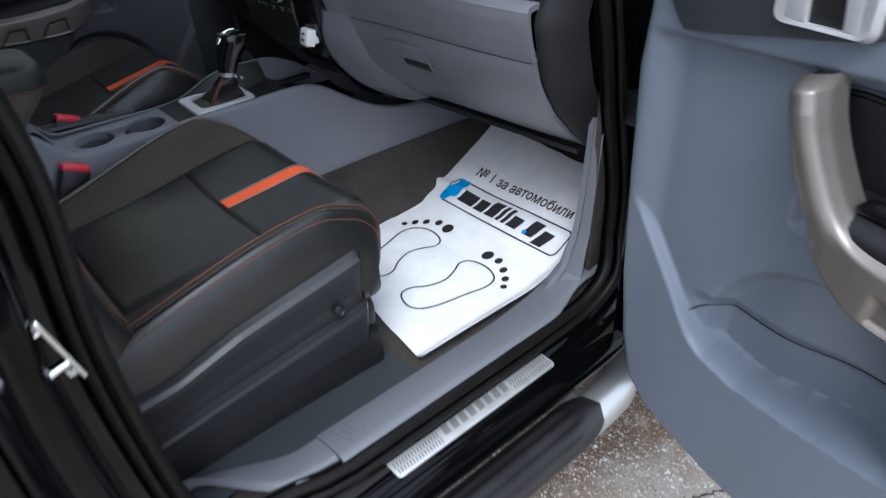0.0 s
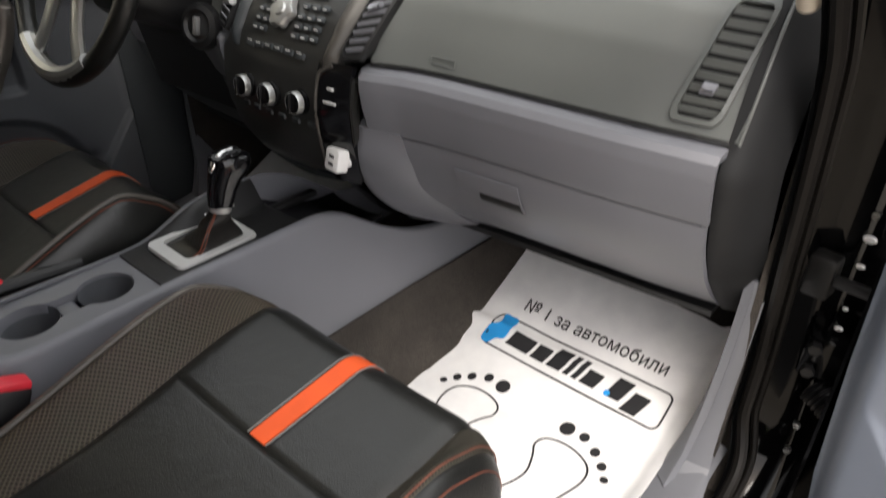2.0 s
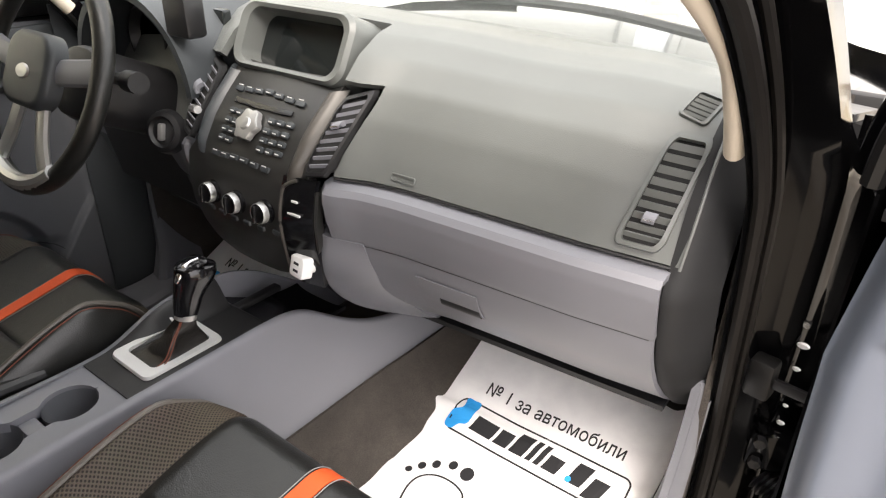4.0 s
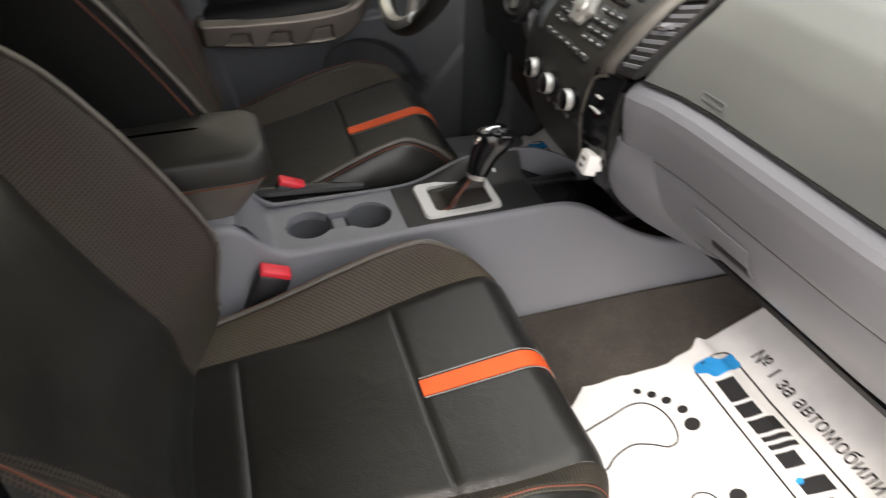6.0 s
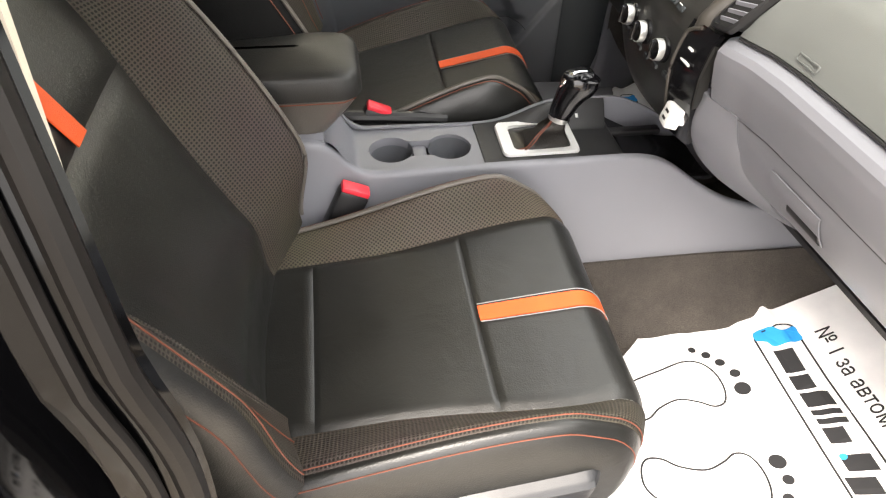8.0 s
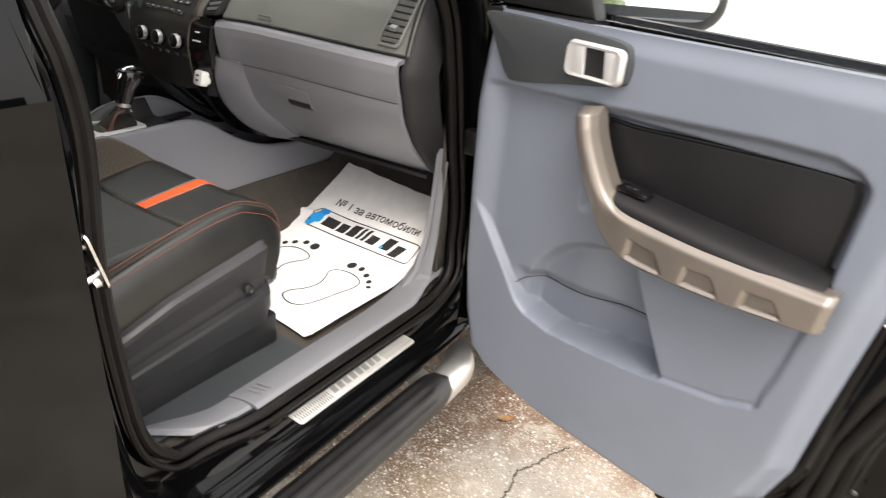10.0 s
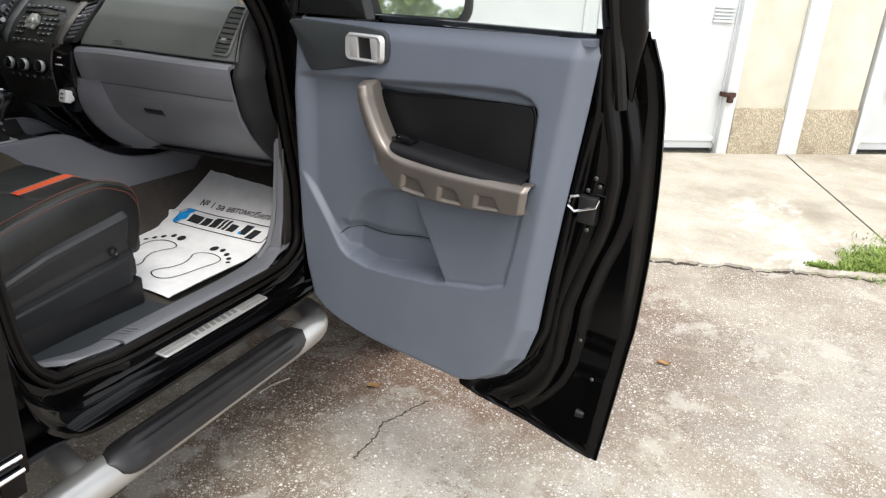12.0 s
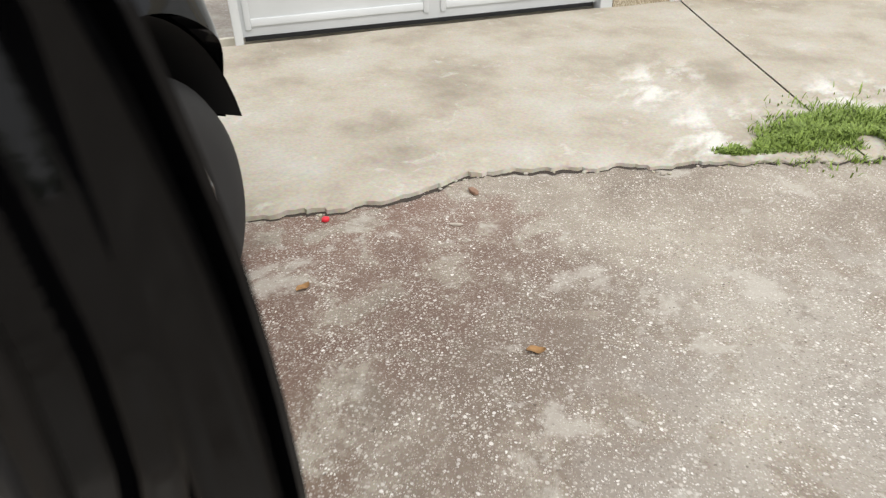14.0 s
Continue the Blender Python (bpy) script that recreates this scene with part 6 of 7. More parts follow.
    # Hidden black box, added to stop light leaking through the dash.
    part("dash_light_block", box(-0.65, 0.65, 1.26, 1.60, 0.985, 1.20, 0.01), BLACK, da)

    P = pad(1)

    def on_pad(u, v, h=0.0):
        p = Vector(P(u, v))
        q, r = Vector(P(min(1, u + 0.01), v)), Vector(P(u, v + 0.01))
        nn = (q - p).cross(r - p).normalized()
        return p + nn * (h if nn.y < 0 or nn.z > 0 else -h)

    def vent(name, fn, rows_n, label, knob=True, skin=None, vanes=None, thick=0.23, kc=0.32):
        """A framed vent; fn(a, c, h): a across, c up, h proud of the face."""
        outer = [(x, y) for x, y in rrect(1.0, 1.0, 0.16, 5, 0.5, 0.5)]
        inner = [(0.5 + (x - 0.5) * 0.76, 0.5 + (y - 0.5) * 0.86) for x, y in outer]
        bm = grid([[fn(x, y, -0.002) for x, y in outer], [fn(x, y, 0.007) for x, y in [(0.5 + (x - 0.5) * 0.94, 0.5 + (y - 0.5) * 0.96) for x, y in outer]], [fn(x, y, 0.008) for x, y in inner], [fn(x, y, -0.02) for x, y in inner]], None, True)
        fr = part(name, bm, skin or PAD, da, label)
        # A flat black sheet paints the darkness of the opening; no duct behind.
        part("vent_shade", patch(lambda a, c: fn(0.1 + 0.8 * a, 0.06 + 0.88 * c, 0.0012), 0, 1, 4, 0, 1, 8), BLACK_DUCT, fr, "black sheet painting the dark between the vanes")
        for k in range(rows_n):
            c = 0.09 + 0.82 * (k + 0.5) / rows_n
            bm = patch(lambda a, d: fn(0.13 + 0.74 * a, c + d * thick / rows_n, 0.0035 + 0.002 * d), 0, 1, 4, -1, 1, 2, 0.002)
            part("vane", bm, vanes or PAD, fr)
        if knob:
            c = kc
            bm = patch(lambda a, d: fn(0.36 + 0.26 * a, c + d * 0.045, 0.010 + 0.004 * (1 - d * d)), 0, 1, 4, -1, 1, 4, 0.008)
            part("vane_knob", bm, PANEL, fr, "grey adjuster")
            part("knob_strip", patch(lambda a, d: fn(0.38 + 0.22 * a, c - 0.02 + d * 0.006, 0.0165), 0, 1, 3, -1, 1, 1, 0.001), CHROME, fr)

    # side vent by the door: a slanted frame
    vent("side_vent", lambda a, c, h: on_pad(0.826 + 0.124 * a + 0.050 * c - 0.01 * a * c, 0.035 + 0.475 * c, h), 9, "grey side air vent with nine vanes")
    vent("side_window_vent", lambda a, c, h: on_pad(0.862 + 0.085 * a + 0.02 * c, 0.575 + 0.14 * c - 0.03 * a, h * 0.6), 5, "small side window vent", False, None, None, 0.17)
    # passenger airbag mark: an outlined bar
    m = axes(on_pad(0.205, 0.055, 0.002), Vector(P(0.30, 0.055)) - Vector(P(0.205, 0.055)), Vector(P(0.205, 0.12)) - Vector(P(0.205, 0.055)))
    bm = grid([[m @ Vector((x, y, 0)) for x, y in rrect(0.042, 0.011, 0.003)], [m @ Vector((x, y, 0.0012)) for x, y in rrect(0.041, 0.010, 0.003)], [m @ Vector((x, y, 0.0012)) for x, y in rrect(0.037, 0.007, 0.002)], [m @ Vector((x, y, 0.0)) for x, y in rrect(0.037, 0.007, 0.002)]], None, True)
    part("airbag_mark", bm, PAD, da, "embossed grey bar")

    # ---- centre stack ----
    def face(x, z, h=0.0):
        """The stack's tilted, slightly bowed face."""
        y = lerp_list([(1.05, 1.005), (1.10, 0.982), (1.16, 0.966), (1.207, 0.963), (1.25, 0.971), (1.28, 0.983), (1.32, 1.010), (1.345, 1.034), (1.365, 1.056), (1.41, 1.105)], z)
        return Vector((x, y + 0.9 * x * x - h * 0.93, z + h * 0.33))

    def stack(u, v):
        z = 1.086 + 0.31 * v
        w = lerp_list([(1.085, 0.05), (1.095, 0.10), (1.12, 0.142), (1.16, 0.158), (1.25, 0.16), (1.275, 0.135), (1.30, 0.12), (1.4, 0.125)], z)
        return face(w * u, z)
    st = part("centre_panel", patch(stack, -1, 1, 24, 0, 1, 40, 0.02), STACK, da, "black centre stack with radio and climate dials")
    # lower right pod with the socket
    part("socket_pod", patch(lambda u, v: face(0.098 + 0.058 * u - 0.012 * (1 - v) ** 6 * u, 1.078 + 0.192 * v, 0.004), 0, 1, 8, 0, 1, 14, 0.012), GLOSS, st, "gloss black switch pod")
    part("lower_fascia", patch(lambda u, v: (0.05 + 0.085 * u, 1.06 + 0.12 * v - 0.02 * (1 - u * u), 1.088 - 0.14 * v), -1, 1, 12, 0, 1, 8, 0.01), GLOSS, st, "gloss black lower stack")
    for z, w in ((1.235, 0.006), (1.215, 0.013)):
        part("switch_mark", box(-w, w, -0.002, 0.001, -0.0015, 0.0015, m=Matrix.Translation(face(0.125, z, 0.005))), WHITE_P, st)
    for s in (1, -1):
        # satin flank beside the vents
        bm = patch(lambda u, v: face(s * (0.100 + (0.032 - 0.008 * (1 - v) ** 4) * u + 0.006 * v), 1.260 + 0.006 * u * u + 0.118 * v, 0.011 * math.sin(math.pi * u) * min(1.0, 0.45 + 4 * v)), 0, 1, 8, 0, 1, 14, 0.012 * s)
        # The driver-side flank gets a dark colour in place of shade.
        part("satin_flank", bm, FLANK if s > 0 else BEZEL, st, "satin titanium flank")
        if s > 0:
            part("satin_strip", tube(smoothed([face(0.124, 1.266, 0.006), face(0.108, 1.258, 0.006), face(0.101, 1.246, 0.005), face(0.0985, 1.20, 0.005), face(0.0975, 1.15, 0.005), face(0.092, 1.108, 0.004)], 5), 0.0028, 8), FLANK, st)

        def cv(a, c, h):
            x = 0.134 + 0.008 * c + (0.040 + 0.016 * c) * a
            z = 1.274 + 0.104 * c + 0.005 * a + 0.014 * a * c
            p = face(x, z, h)
            return Vector((s * p.x, p.y - 0.006 - 0.018 * a * c, p.z))
        vent("centre_vent", cv, 8, "black centre air vent with vanes", True, BLACK, PANEL, 0.16, 0.62)
    # radio
    part("disc_slot", patch(lambda u, v: face(0.068 * u, 1.343 + 0.006 * v, 0.0035), -1, 1, 6, 0, 1, 2, 0.003), GLOSS, st, "disc slot")
    m = axes(face(0, 1.320, 0.002), (1, 0, 0), face(0, 1.335) - face(0, 1.305))
    pts = []
    for k in range(32):
        a = 2 * math.pi * k / 32
        r = 0.023 * (1 + 0.10 * math.cos(6 * a))
        pts.append((r * math.cos(a), r * math.sin(a) * 1.1))
    part("control_knob", prism(pts, 0.012, m, 0.003), SILVER, st, "faceted chrome radio control")
    part("control_hub", lathe([(0.0, 0.016), (0.009, 0.015), (0.011, 0.012)], 20, m), SILVER, st)
    for s in (-1, 1):
        for r in range(4):
            for c in range(2 if s < 0 else 3):
                x = s * (0.038 + 0.019 * c)
                z = 1.294 + 0.0125 * r
                b = prism(rrect(0.016, 0.0095, 0.003, 3), 0.004, axes(face(x, z, 0.001), (1, 0, 0), face(x, z + 0.01) - face(x, z)), 0.001)
                bb = part("radio_key", b, BEZEL, st)
                part("key_mark", box(-0.004, 0.004, -0.0008, 0.0, -0.0008, 0.0008, m=Matrix.Translation(face(x, z, 0.0058))), WHITE_P, bb)
    for z, n in ((1.364, 7), (1.275, 6)):
        for k in range(n):
            x = (k - (n - 1) / 2) * 0.024
            b = prism(rrect(0.019, 0.009, 0.002, 3), 0.004, axes(face(x, z - 0.004 * abs(x) / 0.05, 0.001), (1, 0, 0), face(x, z + 0.01) - face(x, z)), 0.001)
            bb = part("radio_key", b, BEZEL, st)
            part("key_mark", box(-0.005, 0.005, -0.0008, 0.0, -0.0007, 0.0007, m=Matrix.Translation(face(x, z, 0.0058))), WHITE_P, bb)
    # climate dials
    for x in (-0.062, 0.004, 0.068):
        m = axes(face(x, 1.208, 0.0), (1, 0, 0), face(x, 1.22) - face(x, 1.20))
        k = part("climate_dial", lathe([(0.0195, 0.0), (0.0190, 0.006), (0.0155, 0.008), (0.0152, 0.018), (0.010, 0.0185), (0.0, 0.0185)], 28, m), GLOSS, st, "black climate dial with silver ring")
        part("dial_ring", lathe([(0.0150, 0.006), (0.0170, 0.008), (0.0168, 0.017), (0.0162, 0.0185), (0.0150, 0.0175)], 28, m), SILVER, k, "silver ring")
        part("dial_grip", box(-0.0026, 0.0026, -0.014, 0.014, 0.018, 0.026, 0.0012, m=m), GLOSS, k)
        for q in (-0.016, 0.016):
            part("dial_key", prism(rrect(0.016, 0.008, 0.002, 3), 0.004, axes(face(x + q, 1.175, 0.0), (1, 0, 0), face(x, 1.20) - face(x, 1.19)), 0.001), BEZEL, k)
    # display hood
    rows = []
    oo = rrect(0.262, 0.112, 0.03, 6)
    m = axes((0.0, 1.108, 1.436), (1, 0, 0), (0, 0.45, 0.9))
    for w, d in ((1.06, -0.13), (1.05, -0.04), (1.0, 0.004), (0.95, 0.010), (0.84, 0.006), (0.80, -0.035)):
        rows.append([m @ Vector((x * w, y * (w if w >= 1 else w * 0.97), d)) for x, y in oo])
    hood = part("display_hood", grid(rows, None, True), PAD, da, "dark hood round the display")
    part("display", prism([(x * 0.8, y * 0.78) for x, y in oo], 0.004, m @ Matrix.Translation((0, 0, -0.036))), GREEN_CAP, hood, "dark unlit display")
    # cluster hood and instruments, driver's side
    part("cluster_hood", patch(lambda u, v: (-0.352 + 0.17 * math.cos(u), 1.02 + 0.20 * v, 1.33 + (0.15 + 0.01 * v) * math.sin(u)), 0, math.pi, 24, 0, 1, 6, 0.014), BEZEL, da, "dark instrument hood")
    cl = part("instrument_face", box(-0.50, -0.205, 1.13, 1.15, 1.30, 1.46, 0.005), GREEN_CAP, da, "dark instrument cluster")
    for x in (-0.43, -0.275):
        part("gauge_ring", lathe([(0.052, 0.0), (0.06, 0.02), (0.064, 0.02), (0.064, 0.0)], 28, axes((x, 1.128, 1.385), (1, 0, 0), (0, 0, 1))), BLACK, cl)
    part("cluster_trim", tube(smoothed([(-0.19, 1.03, 1.305), (-0.17, 1.02, 1.315), (-0.14, 1.01, 1.32)], 5), 0.007, 8), SILVER, da)
    part("phone_holder", box(-0.215, -0.15, 1.02, 1.06, 1.43, 1.50, 0.008), BLACK, da, "black clip on the dash top")


STACK = mat("charcoal_stack_plastic", (0.024, 0.024, 0.023), 0.36, 0, 0.2, 10, 700, 0.15)
FLANK = mat("satin_bronze_flank", (0.072, 0.066, 0.059), 0.44, 0.25, 0.1, 14, 900, 0.05)
ENDC = mat("charcoal_end_cap", (0.012, 0.0125, 0.0135), 0.6, 0, 0.15, 8, 800, 0.15, spec=0.3)
BLACK_DUCT = mat("vent_black", (0.004, 0.004, 0.004), 0.9, 0, 0.2, 20, 300, 0.0)
dash()

# white charger plugged into the socket
ch = thing("usb_charger", (0.13, 0.97, 1.126), "white plastic charger plugged into the dash socket", "charger")
part("charger_body", prism(rrect(0.034, 0.036, 0.007), 0.02, axes((0.130, 0.984, 1.126), (1, -0.1, 0), (0, 0.25, 1)), 0.004), WHITE_P, ch, "rounded white cube")
part("charger_neck", lathe([(0.013, -0.03), (0.013, 0.012), (0.0, 0.012)], 16, axes((0.130, 0.984, 1.126), (1, -0.1, 0), (0, 0.25, 1))), WHITE_P, ch)
for k in (-0.006, 0.006):
    part("charger_port", box(-0.006, 0.006, -0.0022, 0.0022, 0.0195, 0.0205, m=axes((0.130, 0.984, 1.126), (1, -0.1, 0), (0, 0.25, 1)) @ Matrix.Translation((0, k, 0))), BLACK, ch)


# ---- steering wheel and column ----
def steering():
    sw = thing("steering_wheel", (-0.352, 0.89, 1.36), "black leather steering wheel with silver spokes", "steering wheel")
    m = axes((-0.352, 0.865, 1.372), (1, 0, 0), (0, 0.42, 0.91))
    pts = [m @ Vector((0.185 * math.cos(a), 0.185 * math.sin(a), 0)) for a in (2 * math.pi * k / 48 for k in range(48))]
    part("rim", tube(pts, 0.0165, 12, True), LEATHER, sw, "black leather rim")
    part("lower_rim_inlay", tube([m @ Vector((0.1815 * math.cos(a), 0.1815 * math.sin(a), 0.006)) for a in np.linspace(-2.25, -0.9, 18)], 0.0145, 10), SILVER, sw, "silver lower rim inlay")
    part("airbag_cover", prism([(x, y) for x, y in rrect(0.145, 0.125, 0.04, 6, 0, 0.005)], 0.032, m @ Matrix.Translation((0, 0, -0.004)), 0.012, seg=3), BEZEL, sw, "dark airbag cover")
    part("emblem", lathe([(0.0, 0.004), (0.014, 0.003), (0.017, 0.0)], 24, m @ Matrix.Translation((0, 0.0, 0.028)) @ Matrix.Diagonal((1.3, 0.75, 1, 1))), SILVER, sw, "plain silver oval")
    for s in (1, -1):
        part("spoke", tube(smoothed([m @ Vector((s * 0.065, 0.012, 0.004)), m @ Vector((s * 0.12, 0.02, 0.004)), m @ Vector((s * 0.178, 0.03, 0))], 4), 0.022, 10, flat=0.45, up=m.to_3x3() @ Vector((0, 0, 1))), PANEL, sw, "grey switch spoke")
        part("lower_spoke", tube(smoothed([m @ Vector((s * 0.04, -0.055, 0.004)), m @ Vector((s * 0.055, -0.11, 0.003)), m @ Vector((s * 0.085, -0.165, 0))], 4), 0.017, 10, flat=0.5, up=m.to_3x3() @ Vector((0, 0, 1))), SILVER, sw, "silver lower spoke")
    cm = axes((-0.352, 0.93, 1.345), (1, 0, 0), (0, 0.42, 0.91))
    part("column_cover", prism(rrect(0.13, 0.13, 0.05, 6), 0.19, cm @ Matrix.Translation((0, 0, -0.17)), 0.02), BLACK, sw, "black column cover")
    st = part("stalk", tube([(-0.30, 0.955, 1.36), (-0.21, 0.94, 1.37)], [0.010, 0.012], 10), BLACK, sw, "black control stalk")
    part("stalk_end", tube([(-0.215, 0.94, 1.37), (-0.175, 0.935, 1.373)], 0.018, 12), BLACK, st)
    st = part("stalk", tube([(-0.40, 0.955, 1.36), (-0.5, 0.94, 1.37)], [0.010, 0.014], 10), BLACK, sw, "black control stalk")
    km = axes((-0.215, 0.985, 1.272), (1, 0.35, 0), (0, 0.3, 1))
    ig = part("ignition_surround", lathe([(0.0, -0.012), (0.040, -0.012), (0.036, 0.002), (0.027, 0.006), (0.022, 0.001), (0.0, 0.001)], 24, km), BLACK, sw, "black ignition surround")
    part("ignition_key", box(-0.005, 0.005, -0.015, 0.015, 0.0, 0.012, 0.003, m=km), SILVER, ig, "silver ignition key barrel")
    part("knee_cover", patch(lambda u, v: (-0.16 - 0.36 * u, 1.02 + 0.03 * v, 1.26 - 0.16 * v), 0, 1, 8, 0, 1, 5, 0.02), BLACK, sw)


steering()

# ---- paper floor mats ----
def floor_z(x, y):
    return lerp_list([(-1, 0.66), (1.10, 0.662), (1.18, 0.675), (1.28, 0.715), (1.44, 0.805), (1.56, 0.90)], y)


def paper_mat_thing(x0, label, marks=True, sx=1):
    pm = thing("paper_floor_mat", (x0 + 0.2, 1.05, 0.67), label, "paper mat", "paper mats")
    def height(x, y):
        b = (y - 0.805) / 0.64
        crease = 0.010 * math.exp(-((b - 0.69 - 0.05 * (x - 0.2)) / 0.018) ** 2) * (1.25 - 1.6 * x)
        wave = 0.004 * noise.noise((x * 9, y * 9, 1)) + 0.008 * math.exp(-((x - 0.19) / 0.04) ** 2) * noise.noise((y * 14, 0, 2))
        return floor_z(x, y) + 0.009 + crease + wave + 0.022 * smooth01((x - 0.622) / 0.035)

    def place(a, b):
        """a 0..1 across, b 0..1 from rear to front."""
        left = lerp_list([(0, 0.33), (0.05, 0.30), (0.28, 0.19), (0.62, 0.19), (0.67, 0.182), (0.70, 0.202), (1.0, 0.205)], b)
        right = lerp_list([(0, 0.648), (0.2, 0.652), (0.6, 0.655), (1, 0.66)], b)
        x = left + (right - left) * a
        y = 0.812 + 0.63 * b + 0.05 * (1 - a) * (1 - b) ** 2 - 0.03 * a * b + 0.003 * noise.noise((x * 20, b * 3, 4))
        return Vector((x0 + sx * x, y, height(x, y)))
    sheet = part("sheet", patch(place, 0, 1, 60, 0, 1, 96, 0.001), PAPER, pm, "white creased paper")

    def ink(bm, material, name, lab=""):
        """Lays a flat print, in printed metres, on the sheet."""
        bmesh.ops.subdivide_edges(bm, edges=[e for e in bm.edges if e.calc_length() > 0.02], cuts=2)
        for v in bm.verts:
            v.co = Vector((x0 + sx * v.co.x, v.co.y, height(v.co.x, v.co.y) + 0.0016 + v.co.z))
        return part(name, bm, material, sheet, lab, smooth=False)

    def line(points, r, closed=False):
        bm = bmesh.new()
        k = len(points)
        L, R = [], []
        for i in range(k):
            p, q = Vector(points[(i - 1) % k if closed else max(i - 1, 0)]), Vector(points[(i + 1) % k if closed else min(i + 1, k - 1)])
            d = (q - p)
            d.normalize()
            nn = Vector((-d.y, d.x, 0)) * r
            c = Vector(points[i])
            L.append(bm.verts.new(c + nn))
            R.append(bm.verts.new(c - nn))
        for i in range(k if closed else k - 1):
            j = (i + 1) % k
            bm.faces.new((L[i], L[j], R[j], R[i]))
        return bm

    # slogan
    ink(lettering("№ 1 за автомобили", 0.03, Matrix.Translation((0.280, 1.299, 0)), INK, None, "slogan", width=0.302), INK, "slogan", "printed black words: № 1 за автомобили")
    # frame with a rounded border, a blue corner mark and eight slanted blocks for the brand word
    fx0, fx1, fy0, fy1 = 0.244, 0.614, 1.207, 1.275
    ink(line([(x, y, 0) for x, y in rrect(fx1 - fx0, fy1 - fy0, 0.014, 5, (fx0 + fx1) / 2, (fy0 + fy1) / 2)], 0.0018, True), INK, "border", "printed rounded border")
    bm = bmesh.new()
    bm.faces.new([bm.verts.new((x, y, 0.0004)) for x, y in smooth2([(0.240, 1.212), (0.258, 1.208), (0.268, 1.222), (0.284, 1.232), (0.287, 1.274), (0.27, 1.277), (0.254, 1.275), (0.258, 1.25), (0.240, 1.238)])])
    bmesh.ops.triangulate(bm, faces=bm.faces[:])
    ink(bm, BLUE_INK, "blue_mark", "printed blue mark")
    x = 0.290
    for k, (w, low, high) in enumerate(((0.05, 1.223, 1.25), (0.03, 1.223, 1.25), (0.03, 1.223, 1.262), (0.011, 1.223, 1.262), (0.011, 1.223, 1.262), (0.03, 1.223, 1.25), (0.0, 0, 0), (0.03, 1.223, 1.262), (0.03, 1.212, 1.25))):
        if w:
            bm = bmesh.new()
            brand_block(bm, x, low, w, high - low)
            ink(bm, INK, "brand_block", "printed slanted black block")
        x += w + (0.0065 if w else 0.014)
    bm = bmesh.new()
    bm.faces.new([bm.verts.new((0.510 + 0.006 * math.cos(a), 1.228 + 0.006 * math.sin(a), 0.0004)) for a in (0.7854 * k for k in range(8))])
    ink(bm, BLUE_INK, "blue_dot", "printed blue dot")
    # two footprints
    sole = smooth2([(0.455, 0.92), (0.47, 0.905), (0.50, 0.90), (0.525, 0.915), (0.54, 0.95), (0.553, 1.0), (0.566, 1.05), (0.56, 1.083), (0.535, 1.100), (0.50, 1.103), (0.473, 1.093), (0.466, 1.07), (0.478, 1.045), (0.487, 1.01), (0.475, 0.97), (0.458, 0.945)])
    toes = ((0.491, 1.133, 0.0135), (0.524, 1.134, 0.009), (0.553, 1.119, 0.0085), (0.575, 1.102, 0.008), (0.591, 1.081, 0.007))
    for left in (False, True):
        def put(p):
            return (0.837 - p[0], p[1] + 0.010, 0) if left else (p[0], p[1], 0)
        ink(line([put(p) for p in sole], 0.0019, True), INK, "footprint_outline", "printed footprint outline")
        for tx, ty, r in toes:
            bm = bmesh.new()
            bm.faces.new([bm.verts.new(put((tx + r * math.cos(a), ty + r * 1.1 * math.sin(a)))) for a in (2 * math.pi * k / 14 for k in range(14))])
            ink(bm, INK, "toe_print")


def smooth2(pts):
    return [(p.x, p.y) for p in smoothed([(x, y, 0) for x, y in pts], 6, True)]


def smooth2_open(pts):
    return [(p.x, p.y) for p in smoothed([(x, y, 0) for x, y in pts], 6)]


def brand_block(bm, x, y, w, h):
    sh = 0.34 * h
    bm.faces.new([bm.verts.new(p) for p in ((x, y, 0), (x + w, y, 0), (x + w + sh, y + h, 0), (x + sh, y + h, 0))])


paper_mat_thing(0.0, "white paper floor mat printed with footprints")
paper_mat_thing(-0.86, "white paper floor mat in the driver's footwell")


# ---- the open passenger door, in its own frame: x along, y outward, z up ----
DOOR_M = pose(0.80, 1.12, 0, 0, 0, -12.5)
DO = thing("front_door", (0, 0, 0), "open black car door with grey inner trim", "car door", local=True, m=DOOR_M)


